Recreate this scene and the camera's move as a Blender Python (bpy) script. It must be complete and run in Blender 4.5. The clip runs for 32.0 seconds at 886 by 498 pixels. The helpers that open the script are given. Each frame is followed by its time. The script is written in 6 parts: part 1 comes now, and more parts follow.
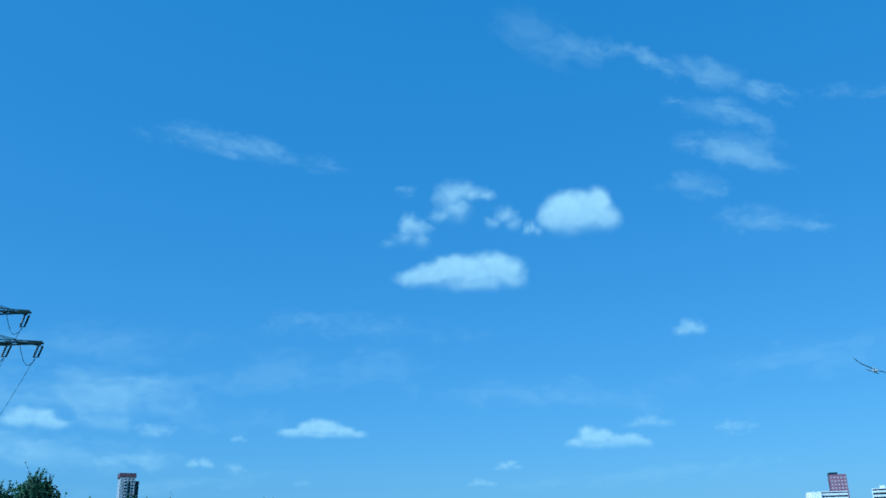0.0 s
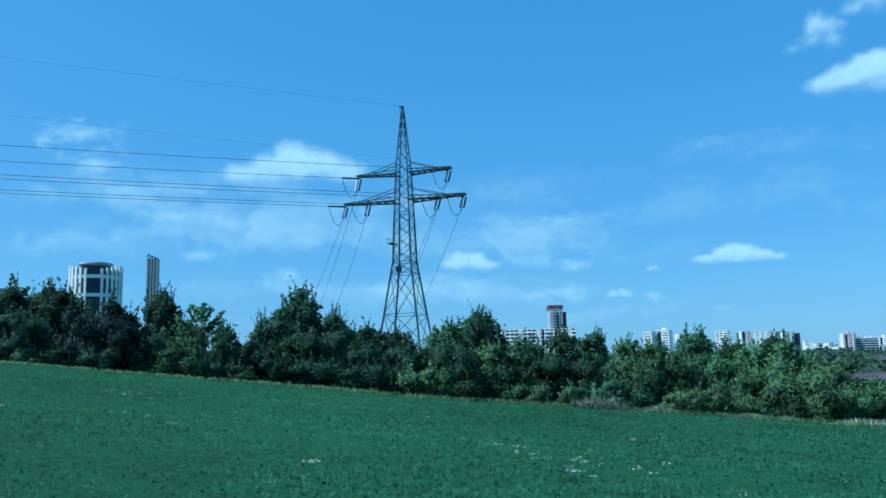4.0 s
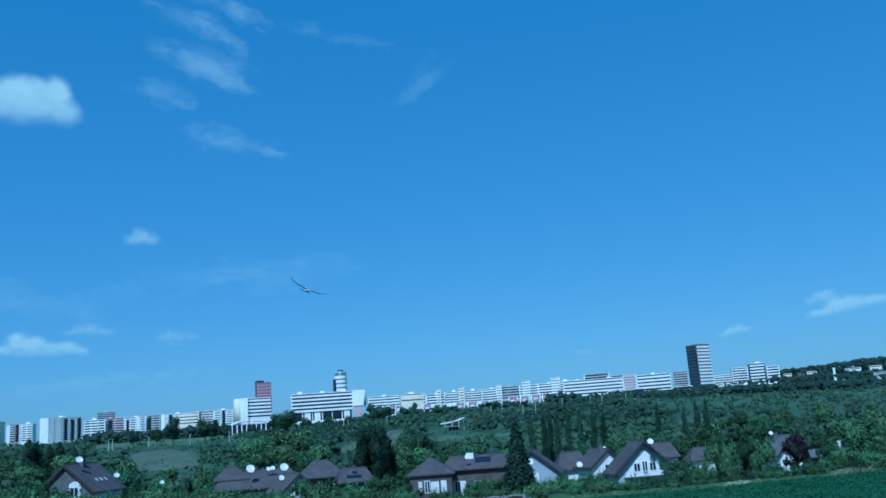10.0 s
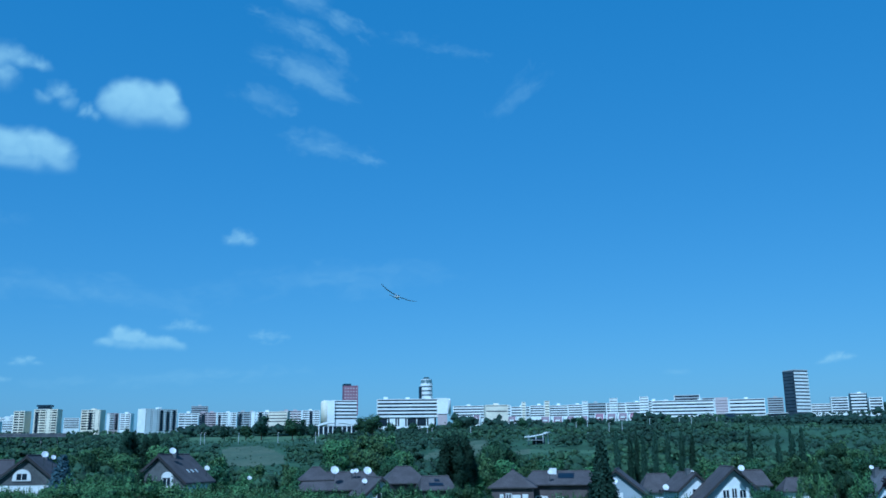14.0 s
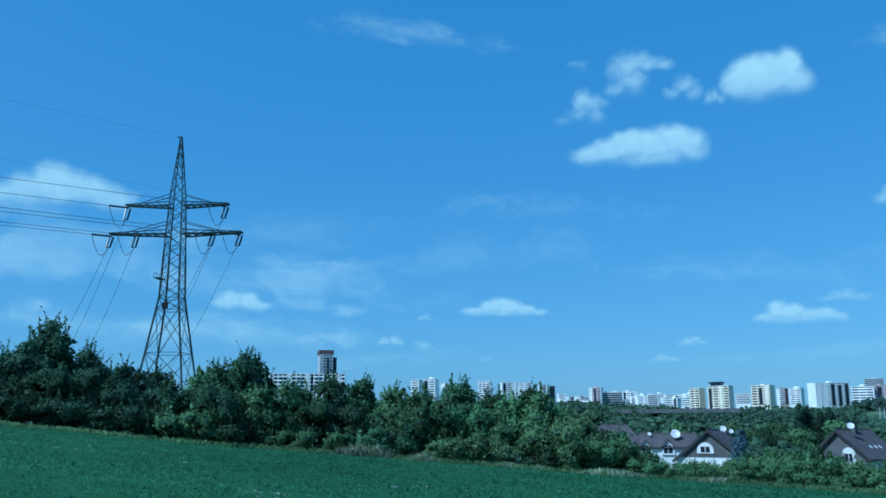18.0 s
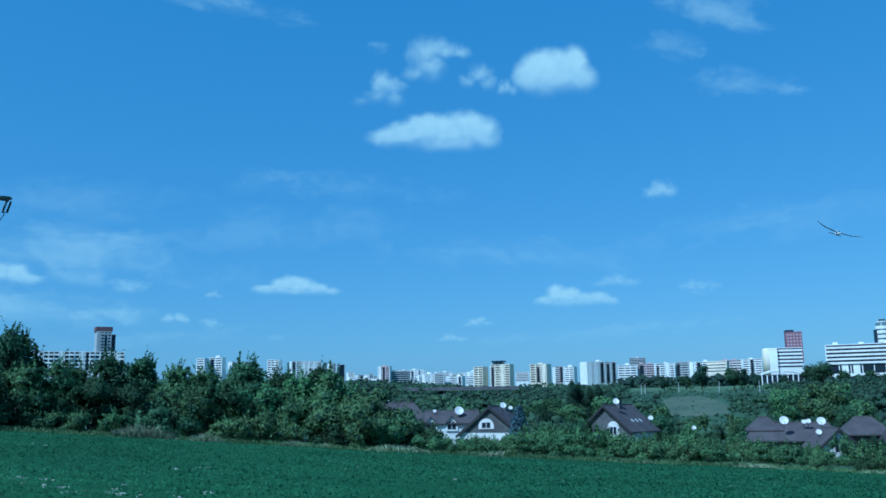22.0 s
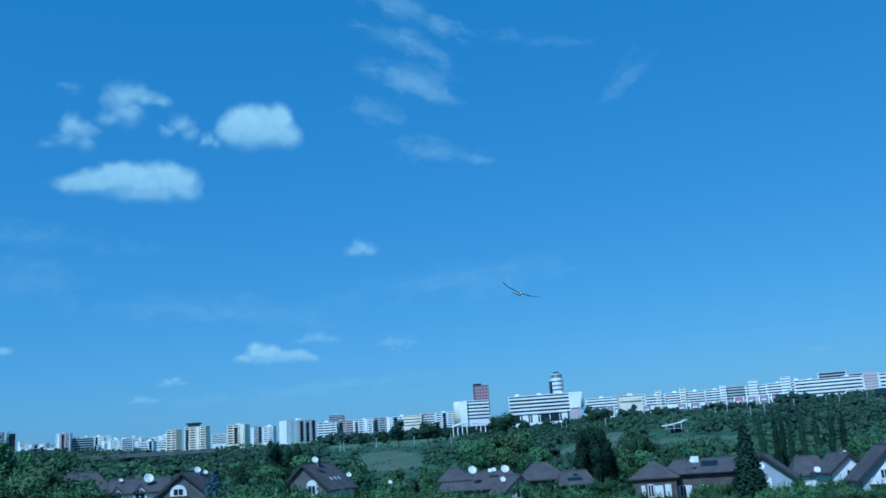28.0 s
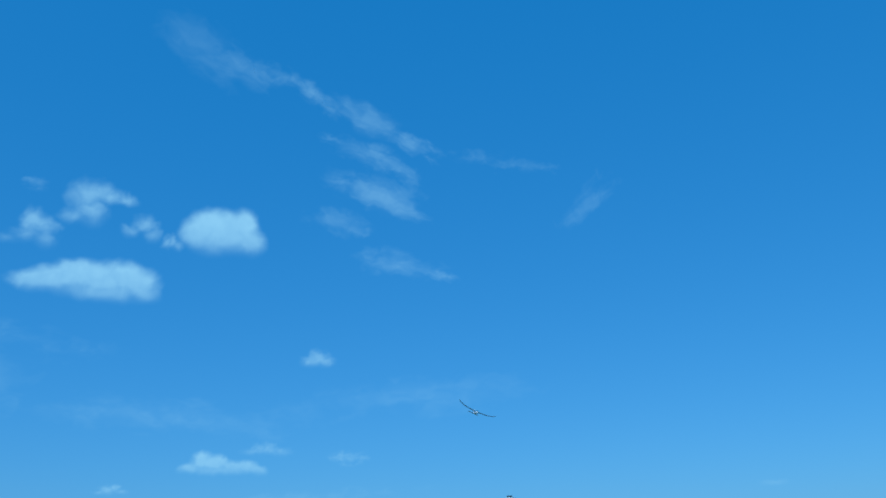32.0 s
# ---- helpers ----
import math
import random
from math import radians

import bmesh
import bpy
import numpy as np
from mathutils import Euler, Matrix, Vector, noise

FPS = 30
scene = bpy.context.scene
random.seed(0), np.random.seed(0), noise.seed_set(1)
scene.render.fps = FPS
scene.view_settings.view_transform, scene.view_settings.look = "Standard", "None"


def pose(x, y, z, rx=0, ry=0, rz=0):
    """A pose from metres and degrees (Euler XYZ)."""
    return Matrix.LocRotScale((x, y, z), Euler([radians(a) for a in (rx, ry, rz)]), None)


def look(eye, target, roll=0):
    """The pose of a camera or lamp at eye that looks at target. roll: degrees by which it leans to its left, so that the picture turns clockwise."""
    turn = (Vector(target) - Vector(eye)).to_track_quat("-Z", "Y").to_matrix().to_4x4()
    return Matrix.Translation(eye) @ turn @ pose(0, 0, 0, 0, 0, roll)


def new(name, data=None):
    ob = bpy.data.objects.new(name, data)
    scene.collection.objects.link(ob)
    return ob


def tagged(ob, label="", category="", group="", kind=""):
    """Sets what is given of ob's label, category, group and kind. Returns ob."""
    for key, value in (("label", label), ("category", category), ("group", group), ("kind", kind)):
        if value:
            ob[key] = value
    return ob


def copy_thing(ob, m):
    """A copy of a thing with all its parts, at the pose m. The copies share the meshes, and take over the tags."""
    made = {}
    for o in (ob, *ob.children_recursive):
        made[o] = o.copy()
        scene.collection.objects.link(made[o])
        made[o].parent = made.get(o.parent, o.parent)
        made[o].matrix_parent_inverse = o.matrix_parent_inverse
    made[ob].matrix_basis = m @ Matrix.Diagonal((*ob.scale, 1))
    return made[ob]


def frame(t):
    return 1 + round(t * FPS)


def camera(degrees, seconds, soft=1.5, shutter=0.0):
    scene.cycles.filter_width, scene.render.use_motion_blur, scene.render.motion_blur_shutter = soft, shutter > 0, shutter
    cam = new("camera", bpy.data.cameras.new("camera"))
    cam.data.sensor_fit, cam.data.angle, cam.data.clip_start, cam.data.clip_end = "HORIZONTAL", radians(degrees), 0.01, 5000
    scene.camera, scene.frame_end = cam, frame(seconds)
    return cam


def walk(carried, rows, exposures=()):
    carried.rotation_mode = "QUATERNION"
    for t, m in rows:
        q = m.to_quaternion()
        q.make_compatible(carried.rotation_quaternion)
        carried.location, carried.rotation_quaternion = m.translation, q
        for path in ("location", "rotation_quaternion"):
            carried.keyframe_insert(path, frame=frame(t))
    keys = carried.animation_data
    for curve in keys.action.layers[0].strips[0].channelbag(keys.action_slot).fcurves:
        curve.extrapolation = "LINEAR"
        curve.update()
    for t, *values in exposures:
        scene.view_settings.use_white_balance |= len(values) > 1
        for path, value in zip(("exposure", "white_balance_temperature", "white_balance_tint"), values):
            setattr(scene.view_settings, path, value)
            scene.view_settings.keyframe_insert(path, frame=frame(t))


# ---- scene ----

EYE = 1.6
cam = camera(53.34, 32.0, soft=1.65)
TURNS = (
    (0.0, 109.30, 1.05, 4.91), (0.5, 109.26, 2.43, 8.26), (1.0, 108.75, 2.64, 10.19), (1.5, 106.86, 2.93, 13.90),
    (2.0, 105.65, 2.80, 16.80), (2.5, 105.12, 3.11, 19.64), (3.0, 100.52, 2.14, 26.14), (3.5, 98.26, 1.41, 31.49),
    (5.5, 103.97, 1.49, 26.31), (6.0, 104.92, 2.16, 20.93), (6.5, 105.58, 2.88, 13.15), (7.0, 102.88, 2.55, 8.93),
    (7.5, 103.26, 2.54, -0.62), (8.0, 103.38, 3.19, -9.10), (8.5, 102.27, 3.87, -16.12), (9.0, 101.32, 4.30, -22.04),
    (9.5, 101.32, 4.67, -26.29), (10.0, 102.01, 4.08, -29.79), (10.5, 102.06, 3.88, -32.85), (11.0, 101.53, 3.73, -34.49),
    (11.5, 102.20, 3.30, -35.47), (12.0, 102.63, 3.24, -34.19), (12.5, 102.88, 2.93, -33.15), (13.0, 102.75, 2.34, -31.07),
    (13.5, 102.64, 1.58, -28.28), (14.0, 102.90, 0.65, -24.52), (14.5, 103.19, 0.89, -19.15), (15.0, 103.42, 1.33, -12.97),
    (15.5, 102.97, 0.97, -5.37), (17.5, 101.61, 0.53, 15.26), (18.0, 101.66, 0.25, 16.49), (18.5, 101.68, -0.04, 15.28),
    (19.0, 101.88, 0.04, 14.41), (19.5, 101.87, 0.30, 13.55), (20.0, 101.77, 0.48, 12.72), (20.5, 101.65, 0.59, 11.83),
    (21.0, 101.01, 0.98, 10.56), (21.5, 100.31, 0.68, 6.76), (22.0, 100.17, 0.90, 3.05), (22.5, 100.46, 0.81, 1.40),
    (23.0, 100.32, 1.46, 0.16), (23.5, 100.12, 1.82, -2.82), (24.0, 100.64, 1.86, -7.09), (24.5, 100.82, 1.97, -9.35),
    (25.0, 101.24, 2.25, -10.63), (25.5, 101.68, 2.62, -10.77), (27.5, 102.73, 3.89, -14.43), (28.0, 103.10, 3.78, -15.93),
    (28.5, 104.10, 3.52, -18.49), (29.0, 104.37, 3.64, -20.80), (29.5, 104.68, 3.61, -22.25), (30.0, 105.95, 3.34, -23.48),
    (30.5, 108.90, 2.72, -24.29), (31.0, 111.09, 2.83, -22.98), (31.5, 111.00, 2.31, -20.47), (32.0, 110.40, 1.76, -19.19))
walk(cam, [(t, pose(0, 0, EYE, rx, ry, rz)) for t, rx, ry, rz in TURNS],
     exposures=[(0.0, 0.08, 4650, 10.0), (2.7, 0.08, 4800, 10.0), (3.0, 0.12, 4880, 10.0), (3.5, 0.36, 5050, 10.0), (5.4, 0.18, 4880, 10.0), (6.0, 0.08, 4720, 10.0), (6.6, 0.05, 4680, 10.0), (9.0, -0.14, 4540, 10.0), (11.5, -0.2, 4500, 10.0), (15.0, -0.14, 4540, 10.0),
                (18.0, 0.06, 4770, 10.0), (23.0, -0.04, 4640, 10.0), (25.0, -0.09, 4570, 10.0), (28.0, -0.17, 4530, 10.0), (32.0, -0.19, 4520, 10.0)])

# ---- sky and sun ----
SUN_AZ, SUN_EL = -136.0, 48.0
world = bpy.data.worlds.new("sky")
scene.world = world
world.use_nodes = True
wn = world.node_tree.nodes
sky = wn.new("ShaderNodeTexSky")
sky.sky_type, sky.sun_disc = "NISHITA", False
sky.sun_elevation, sky.sun_rotation = radians(SUN_EL), radians(SUN_AZ)
sky.air_density, sky.dust_density, sky.ozone_density = 1.0, 1.0, 3.0
wn["Background"].inputs["Strength"].default_value = 0.12
tint = wn.new("ShaderNodeMix")
tint.data_type, tint.blend_type = "RGBA", "MULTIPLY"
tint.inputs[0].default_value, tint.inputs[7].default_value = 1.0, (0.405, 0.48, 0.38, 1)
world.node_tree.links.new(sky.outputs[0], tint.inputs[6])
veil = wn.new("ShaderNodeMix")
veil.data_type, veil.blend_type = "RGBA", "ADD"
veil.inputs[0].default_value, veil.inputs[7].default_value = 1.0, (0.14, 1.12, 2.35, 1)
world.node_tree.links.new(tint.outputs[2], veil.inputs[6])
world.node_tree.links.new(veil.outputs[2], wn["Background"].inputs["Color"])
sun = new("sun", bpy.data.lights.new("sun", "SUN"))
sun.data.energy, sun.data.angle, sun.data.color = 3.8, radians(0.6), (0.90, 0.97, 0.92)
_a, _e = radians(SUN_AZ), radians(SUN_EL)
SUN_DIR = Vector((math.sin(_a) * math.cos(_e), math.cos(_a) * math.cos(_e), math.sin(_e)))
sun.matrix_world = look(SUN_DIR * 400, (0, 0, 0))


# ---- materials ----
def material(name, colour, rough=0.8, grain=3.0, vary=0.18, blotch=0.25, patch=0.2, bump=0.15, metal=0.0,
             per=0.0, second=None, leaf=False, spec=0.3, deep=0.05, thin=0.3):
    """A surface with fine grain, broad patches and relief; per: change from piece to piece."""
    m = bpy.data.materials.new(name)
    m.use_nodes = True
    n, l = m.node_tree.nodes, m.node_tree.links
    b = n["Principled BSDF"]
    b.inputs["Roughness"].default_value, b.inputs["Metallic"].default_value = rough, metal
    b.inputs["Specular IOR Level"].default_value = spec
    co = n.new("ShaderNodeTexCoord")
    fine, broad = n.new("ShaderNodeTexNoise"), n.new("ShaderNodeTexNoise")
    fine.inputs["Scale"].default_value, broad.inputs["Scale"].default_value = grain, patch
    fine.inputs["Detail"].default_value, broad.inputs["Detail"].default_value = 5, 4
    l.new(co.outputs["Object"], fine.inputs["Vector"])
    l.new(co.outputs["Object"], broad.inputs["Vector"])
    two = second or tuple(c * (1 - blotch) for c in colour)
    mix = n.new("ShaderNodeMix")
    mix.data_type = "RGBA"
    mix.inputs[6].default_value, mix.inputs[7].default_value = (*colour, 1), (*two, 1)
    ramp = n.new("ShaderNodeMapRange")
    ramp.inputs[1].default_value, ramp.inputs[2].default_value = 0.38, 0.62
    l.new(broad.outputs["Fac"], ramp.inputs[0])
    l.new(ramp.outputs[0], mix.inputs[0])
    hsv = n.new("ShaderNodeHueSaturation")
    l.new(mix.outputs[2], hsv.inputs["Color"])
    val = n.new("ShaderNodeMapRange")
    val.inputs[1].default_value, val.inputs[2].default_value = 0.25, 0.75
    val.inputs[3].default_value, val.inputs[4].default_value = 1 - vary, 1 + vary
    l.new(fine.outputs["Fac"], val.inputs[0])
    last = val.outputs[0]
    if per:
        rnd = n.new("ShaderNodeNewGeometry" if leaf else "ShaderNodeObjectInfo")
        pv = n.new("ShaderNodeMapRange")
        pv.inputs[3].default_value, pv.inputs[4].default_value = 1 - per, 1 + per
        l.new(rnd.outputs["Random Per Island" if leaf else "Random"], pv.inputs[0])
        mul = n.new("ShaderNodeMath")
        mul.operation = "MULTIPLY"
        l.new(last, mul.inputs[0])
        l.new(pv.outputs[0], mul.inputs[1])
        last = mul.outputs[0]
        if leaf:
            oi = n.new("ShaderNodeObjectInfo")
            ov = n.new("ShaderNodeMapRange")
            ov.inputs[3].default_value, ov.inputs[4].default_value = 0.6, 1.55
            l.new(oi.outputs["Random"], ov.inputs[0])
            mul2 = n.new("ShaderNodeMath")
            mul2.operation = "MULTIPLY"
            l.new(last, mul2.inputs[0])
            l.new(ov.outputs[0], mul2.inputs[1])
            last = mul2.outputs[0]
            hv = n.new("ShaderNodeMapRange")
            hv.inputs[3].default_value, hv.inputs[4].default_value = 0.487, 0.513
            l.new(oi.outputs["Random"], hv.inputs[0])
            l.new(hv.outputs[0], hsv.inputs["Hue"])
    l.new(last, hsv.inputs["Value"])
    l.new(hsv.outputs[0], b.inputs["Base Color"])
    if bump:
        bp = n.new("ShaderNodeBump")
        bp.inputs["Strength"].default_value, bp.inputs["Distance"].default_value = bump, deep
        l.new(fine.outputs["Fac"], bp.inputs["Height"])
        l.new(bp.outputs[0], b.inputs["Normal"])
    if leaf:
        tr = n.new("ShaderNodeBsdfTranslucent")
        l.new(hsv.outputs[0], tr.inputs["Color"])
        ms = n.new("ShaderNodeMixShader")
        ms.inputs[0].default_value = thin
        l.new(b.outputs[0], ms.inputs[1])
        l.new(tr.outputs[0], ms.inputs[2])
        l.new(ms.outputs[0], n["Material Output"].inputs["Surface"])
    return m


M_CROP = material("crop_field", (0.023, 0.090, 0.030), 0.9, 1.2, 0.3, patch=0.09, second=(0.018, 0.074, 0.026), bump=0.5, spec=0.1)
M_SCRUB = material("scrub_slope", (0.052, 0.105, 0.05), 0.95, 0.25, 0.45, patch=0.012, second=(0.035, 0.072, 0.036), bump=0.4)
M_DRY = material("dry_grass_bank", (0.15, 0.16, 0.08), 0.95, 0.6, 0.3, patch=0.03, second=(0.10, 0.13, 0.06))
M_MEADOW = material("pale_meadow", (0.095, 0.155, 0.075), 0.95, 0.3, 0.25, patch=0.02, second=(0.066, 0.122, 0.062))
M_CROPLEAF = material("crop_leaf", (0.050, 0.146, 0.066), 0.85, 0.7, 0.24, per=0.22, leaf=True, bump=0, patch=0.07, blotch=0.24, thin=0.5, spec=0.0)
M_TRACK = material("sandy_track", (0.30, 0.27, 0.20), 0.95, 0.6, 0.15, patch=0.05)
M_FRINGE = material("fringe_grass", (0.150, 0.240, 0.110), 0.9, 6, 0.2, per=0.35, leaf=True, bump=0, patch=0.1, spec=0.05, thin=0.5)
M_PETAL = material("white_petal", (0.62, 0.62, 0.55), 0.8, 20, 0.05, bump=0)
M_STALK = material("dry_stalk", (0.36, 0.41, 0.26), 0.9, 8, 0.2, per=0.45, leaf=True, bump=0)
LEAVES = [material("leaf_dark", (0.058, 0.120, 0.056), 0.65, 3, 0.25, per=0.3, leaf=True, bump=0, spec=0.12),
          material("leaf_mid", (0.102, 0.196, 0.080), 0.65, 3, 0.25, per=0.3, leaf=True, bump=0, spec=0.12),
          material("leaf_fresh", (0.122, 0.210, 0.086), 0.65, 3, 0.25, per=0.3, leaf=True, bump=0, spec=0.12),
          material("leaf_spruce", (0.034, 0.07, 0.048), 0.7, 3, 0.25, per=0.3, leaf=True, bump=0, spec=0.12),
          material("leaf_purple", (0.030, 0.020, 0.030), 0.65, 3, 0.25, per=0.3, leaf=True, bump=0, spec=0.12),
          material("leaf_blue_spruce", (0.065, 0.12, 0.14), 0.7, 3, 0.25, per=0.3, leaf=True, bump=0, spec=0.12),
          None,
          material("leaf_deep", (0.042, 0.090, 0.048), 0.65, 3, 0.25, per=0.3, leaf=True, bump=0, spec=0.12),
          material("leaf_purple_grey", (0.058, 0.078, 0.075), 0.65, 3, 0.25, per=0.3, leaf=True, bump=0, spec=0.12),
          material("leaf_poplar", (0.040, 0.082, 0.052), 0.7, 3, 0.25, per=0.3, leaf=True, bump=0, spec=0.12),
          material("leaf_grey_shrub", (0.15, 0.19, 0.16), 0.7, 3, 0.25, per=0.3, leaf=True, bump=0, spec=0.12)]
LEAVES[6] = LEAVES.pop()
# shade inside the crowns, put into the dark colour of their inner clumps
M_INNERSHADE = material("crown_inner_shade", (0.024, 0.052, 0.032), 0.9, 2.5, 0.4, per=0.2, bump=0.6, deep=0.2, spec=0.05)
M_MOUND = material("bare_mound", (0.105, 0.132, 0.08), 0.95, 0.3, 0.35, patch=0.03, second=(0.072, 0.108, 0.064))
M_BLUEWALL = material("pale_blue_stucco", (0.38, 0.43, 0.46), 0.9, 6, 0.06, patch=0.5, blotch=0.12)
M_CLAD = material("weathered_gable_boards", (0.115, 0.12, 0.12), 0.85, 5, 0.2, patch=0.6)
# brown wall, darkened so that its colour also holds the shade on the walls
M_DARKWALL = material("brown_shaded_wall", (0.12, 0.10, 0.10), 0.9, 5, 0.2, patch=0.6)
M_SOLAR = material("solar_panel", (0.012, 0.02, 0.034), 0.4, 3, 0.15, bump=0)
M_FARLEAF = material("far_leaf", (0.052, 0.102, 0.048), 0.85, 0.6, 0.45, per=0.3, leaf=True, bump=0.9, deep=0.5, thin=0.12, patch=0.009, second=(0.026, 0.055, 0.034))
M_RIMLEAF = material("rim_leaf", (0.032, 0.066, 0.046), 0.85, 0.5, 0.35, per=0.25, leaf=True, bump=0.9, deep=0.5, thin=0.12, patch=0.02, second=(0.022, 0.050, 0.036))
M_BARK = material("bark", (0.09, 0.07, 0.05), 0.95, 12, 0.35, bump=0.5)
M_STEEL = material("galvanised_steel", (0.036, 0.066, 0.064), 0.7, 9, 0.25, patch=0.25, blotch=0.45, spec=0.1)
M_WIRE = material("weathered_cable", (0.035, 0.05, 0.056), 0.6, 9, 0.1, metal=0.5, bump=0)
M_INSUL = material("insulator_glass", (0.05, 0.07, 0.06), 0.3, 9, 0.1, bump=0)
M_SLATE = material("slate_blue_glazing", (0.060, 0.082, 0.105), 0.45, 0.4, 0.25, patch=0.1, blotch=0.3, bump=0)
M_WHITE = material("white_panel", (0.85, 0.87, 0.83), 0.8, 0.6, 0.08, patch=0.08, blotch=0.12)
M_GREY = material("grey_panel", (0.46, 0.49, 0.49), 0.8, 0.6, 0.1, patch=0.08, blotch=0.15)
M_BEIGE = material("beige_panel", (0.84, 0.78, 0.62), 0.8, 0.6, 0.1, patch=0.08, blotch=0.15)
M_PINK = material("pinkish_panel", (0.56, 0.47, 0.47), 0.8, 0.6, 0.1, patch=0.08, blotch=0.15)
M_BROWN = material("brown_cladding", (0.17, 0.095, 0.10), 0.7, 0.6, 0.1, patch=0.2, blotch=0.15)
M_MAUVE = material("mauve_roof_tile", (0.27, 0.21, 0.23), 0.85, 0.8, 0.15, patch=0.2, blotch=0.2)
M_RED = material("red_cladding", (0.29, 0.15, 0.19), 0.7, 0.6, 0.1, patch=0.2, blotch=0.15)
M_DARKCLAD = material("dark_glass_cladding", (0.02, 0.042, 0.068), 0.35, 0.3, 0.2, patch=0.15, bump=0)
M_GLASS = material("window_glass", (0.02, 0.03, 0.042), 0.25, 0.5, 0.3, patch=0.15, bump=0)
M_TEAL = material("green_grey_glass", (0.13, 0.20, 0.21), 0.3, 0.5, 0.2, patch=0.15, bump=0)
M_ROOFFLAT = material("flat_roof_felt", (0.18, 0.18, 0.19), 0.9, 0.6, 0.2)
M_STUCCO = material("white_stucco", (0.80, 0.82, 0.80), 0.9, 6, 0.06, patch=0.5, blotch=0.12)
M_TILE = material("brown_roof_tile", (0.092, 0.083, 0.086), 0.85, 5, 0.25, patch=0.6, blotch=0.25, bump=0.5)
M_TILEGREY = material("grey_roof_tile", (0.14, 0.145, 0.15), 0.8, 5, 0.25, patch=0.6, blotch=0.25, bump=0.5)
M_WOOD = material("dark_stained_wood", (0.045, 0.042, 0.042), 0.7, 8, 0.25)
M_FRAME = material("window_frame_paint", (0.78, 0.78, 0.75), 0.5, 8, 0.05, bump=0)
M_DISH = material("dish_enamel", (0.8, 0.8, 0.8), 0.5, 6, 0.05, bump=0)
M_CONC = material("pale_concrete", (0.26, 0.255, 0.235), 0.9, 4, 0.15)
M_WING = material("doped_wing_film", (0.15, 0.105, 0.045), 0.5, 12, 0.08, bump=0)
M_FUSE = material("white_foam_fuselage", (0.75, 0.74, 0.70), 0.6, 12, 0.05, bump=0)
M_CANOPY = material("black_canopy", (0.02, 0.02, 0.02), 0.3, 12, 0.1, bump=0)


# ---- building blocks ----
class Shape:
    """Collects boxes, tubes and faces into one mesh."""

    def __init__(self):
        self.v, self.f = [], []

    def add(self, verts, faces):
        k = len(self.v)
        self.v += [tuple(p) for p in verts]
        self.f += [tuple(i + k for i in q) for q in faces]
        return self

    def box(self, x0, y0, z0, x1, y1, z1):
        return self.add([(x0, y0, z0), (x1, y0, z0), (x1, y1, z0), (x0, y1, z0), (x0, y0, z1), (x1, y0, z1), (x1, y1, z1), (x0, y1, z1)],
                        [(0, 3, 2, 1), (4, 5, 6, 7), (0, 1, 5, 4), (1, 2, 6, 5), (2, 3, 7, 6), (3, 0, 4, 7)])

    def tube(self, points, radii, sides=6, caps=True):
        pts = [Vector(p) for p in points]
        rings = []
        for i, p in enumerate(pts):
            d = (pts[min(i + 1, len(pts) - 1)] - pts[max(i - 1, 0)]).normalized()
            a = d.orthogonal().normalized()
            b = d.cross(a)
            r = radii[i] if isinstance(radii, (list, tuple)) else radii
            rings.append([p + (a * math.cos(2 * math.pi * k / sides) + b * math.sin(2 * math.pi * k / sides)) * r for k in range(sides)])
        verts = [q for ring in rings for q in ring]
        faces = [(i * sides + k, i * sides + (k + 1) % sides, (i + 1) * sides + (k + 1) % sides, (i + 1) * sides + k)
                 for i in range(len(pts) - 1) for k in range(sides)]
        if caps:
            faces += [tuple(range(sides))[::-1], tuple(range((len(pts) - 1) * sides, len(pts) * sides))]
        return self.add(verts, faces)

    def lathe(self, profile, sides=20, centre=(0, 0, 0)):
        cx, cy, cz = centre
        verts = [(cx + r * math.cos(2 * math.pi * k / sides), cy + r * math.sin(2 * math.pi * k / sides), cz + z) for r, z in profile for k in range(sides)]
        faces = [(i * sides + k, i * sides + (k + 1) % sides, (i + 1) * sides + (k + 1) % sides, (i + 1) * sides + k)
                 for i in range(len(profile) - 1) for k in range(sides)]
        faces += [tuple(range(sides))[::-1], tuple(range((len(profile) - 1) * sides, len(profile) * sides))]
        return self.add(verts, faces)

    def sweep(self, rings):
        """One closed bar through a row of four-cornered sections."""
        n = len(rings)
        faces = [(4 * i + k, 4 * i + (k + 1) % 4, 4 * i + 4 + (k + 1) % 4, 4 * i + 4 + k) for i in range(n - 1) for k in range(4)]
        return self.add([p for r in rings for p in r], faces + [(3, 2, 1, 0), (4 * n - 4, 4 * n - 3, 4 * n - 2, 4 * n - 1)])

    def mesh(self, name, mat, smooth=False):
        me = bpy.data.meshes.new(name)
        me.from_pydata(self.v, [], self.f)
        me.materials.append(mat)
        if smooth:
            me.polygons.foreach_set("use_smooth", [True] * len(me.polygons))
        me.update()
        return me


def part(name, shape, mat, parent, label="", smooth=False, at=None):
    me = shape.mesh(name, mat, smooth) if isinstance(shape, Shape) else shape
    ob = new(name, me)
    ob.parent = parent
    if at is not None:
        ob.matrix_basis = at
    if label:
        tagged(ob, label)
    return ob


def thing(name, label, category, m, group="", kind=""):
    ob = new(name)
    ob.matrix_basis = m
    ob.empty_display_size = 0.3
    return tagged(ob, label, category, group, kind)


def polar(az, d, z=0.0):
    return Vector((d * math.sin(radians(az)), d * math.cos(radians(az)), z))


def rise(el, d):
    """The height that shows at the elevation el from the eye at the distance d."""
    return EYE + d * math.tan(radians(el))


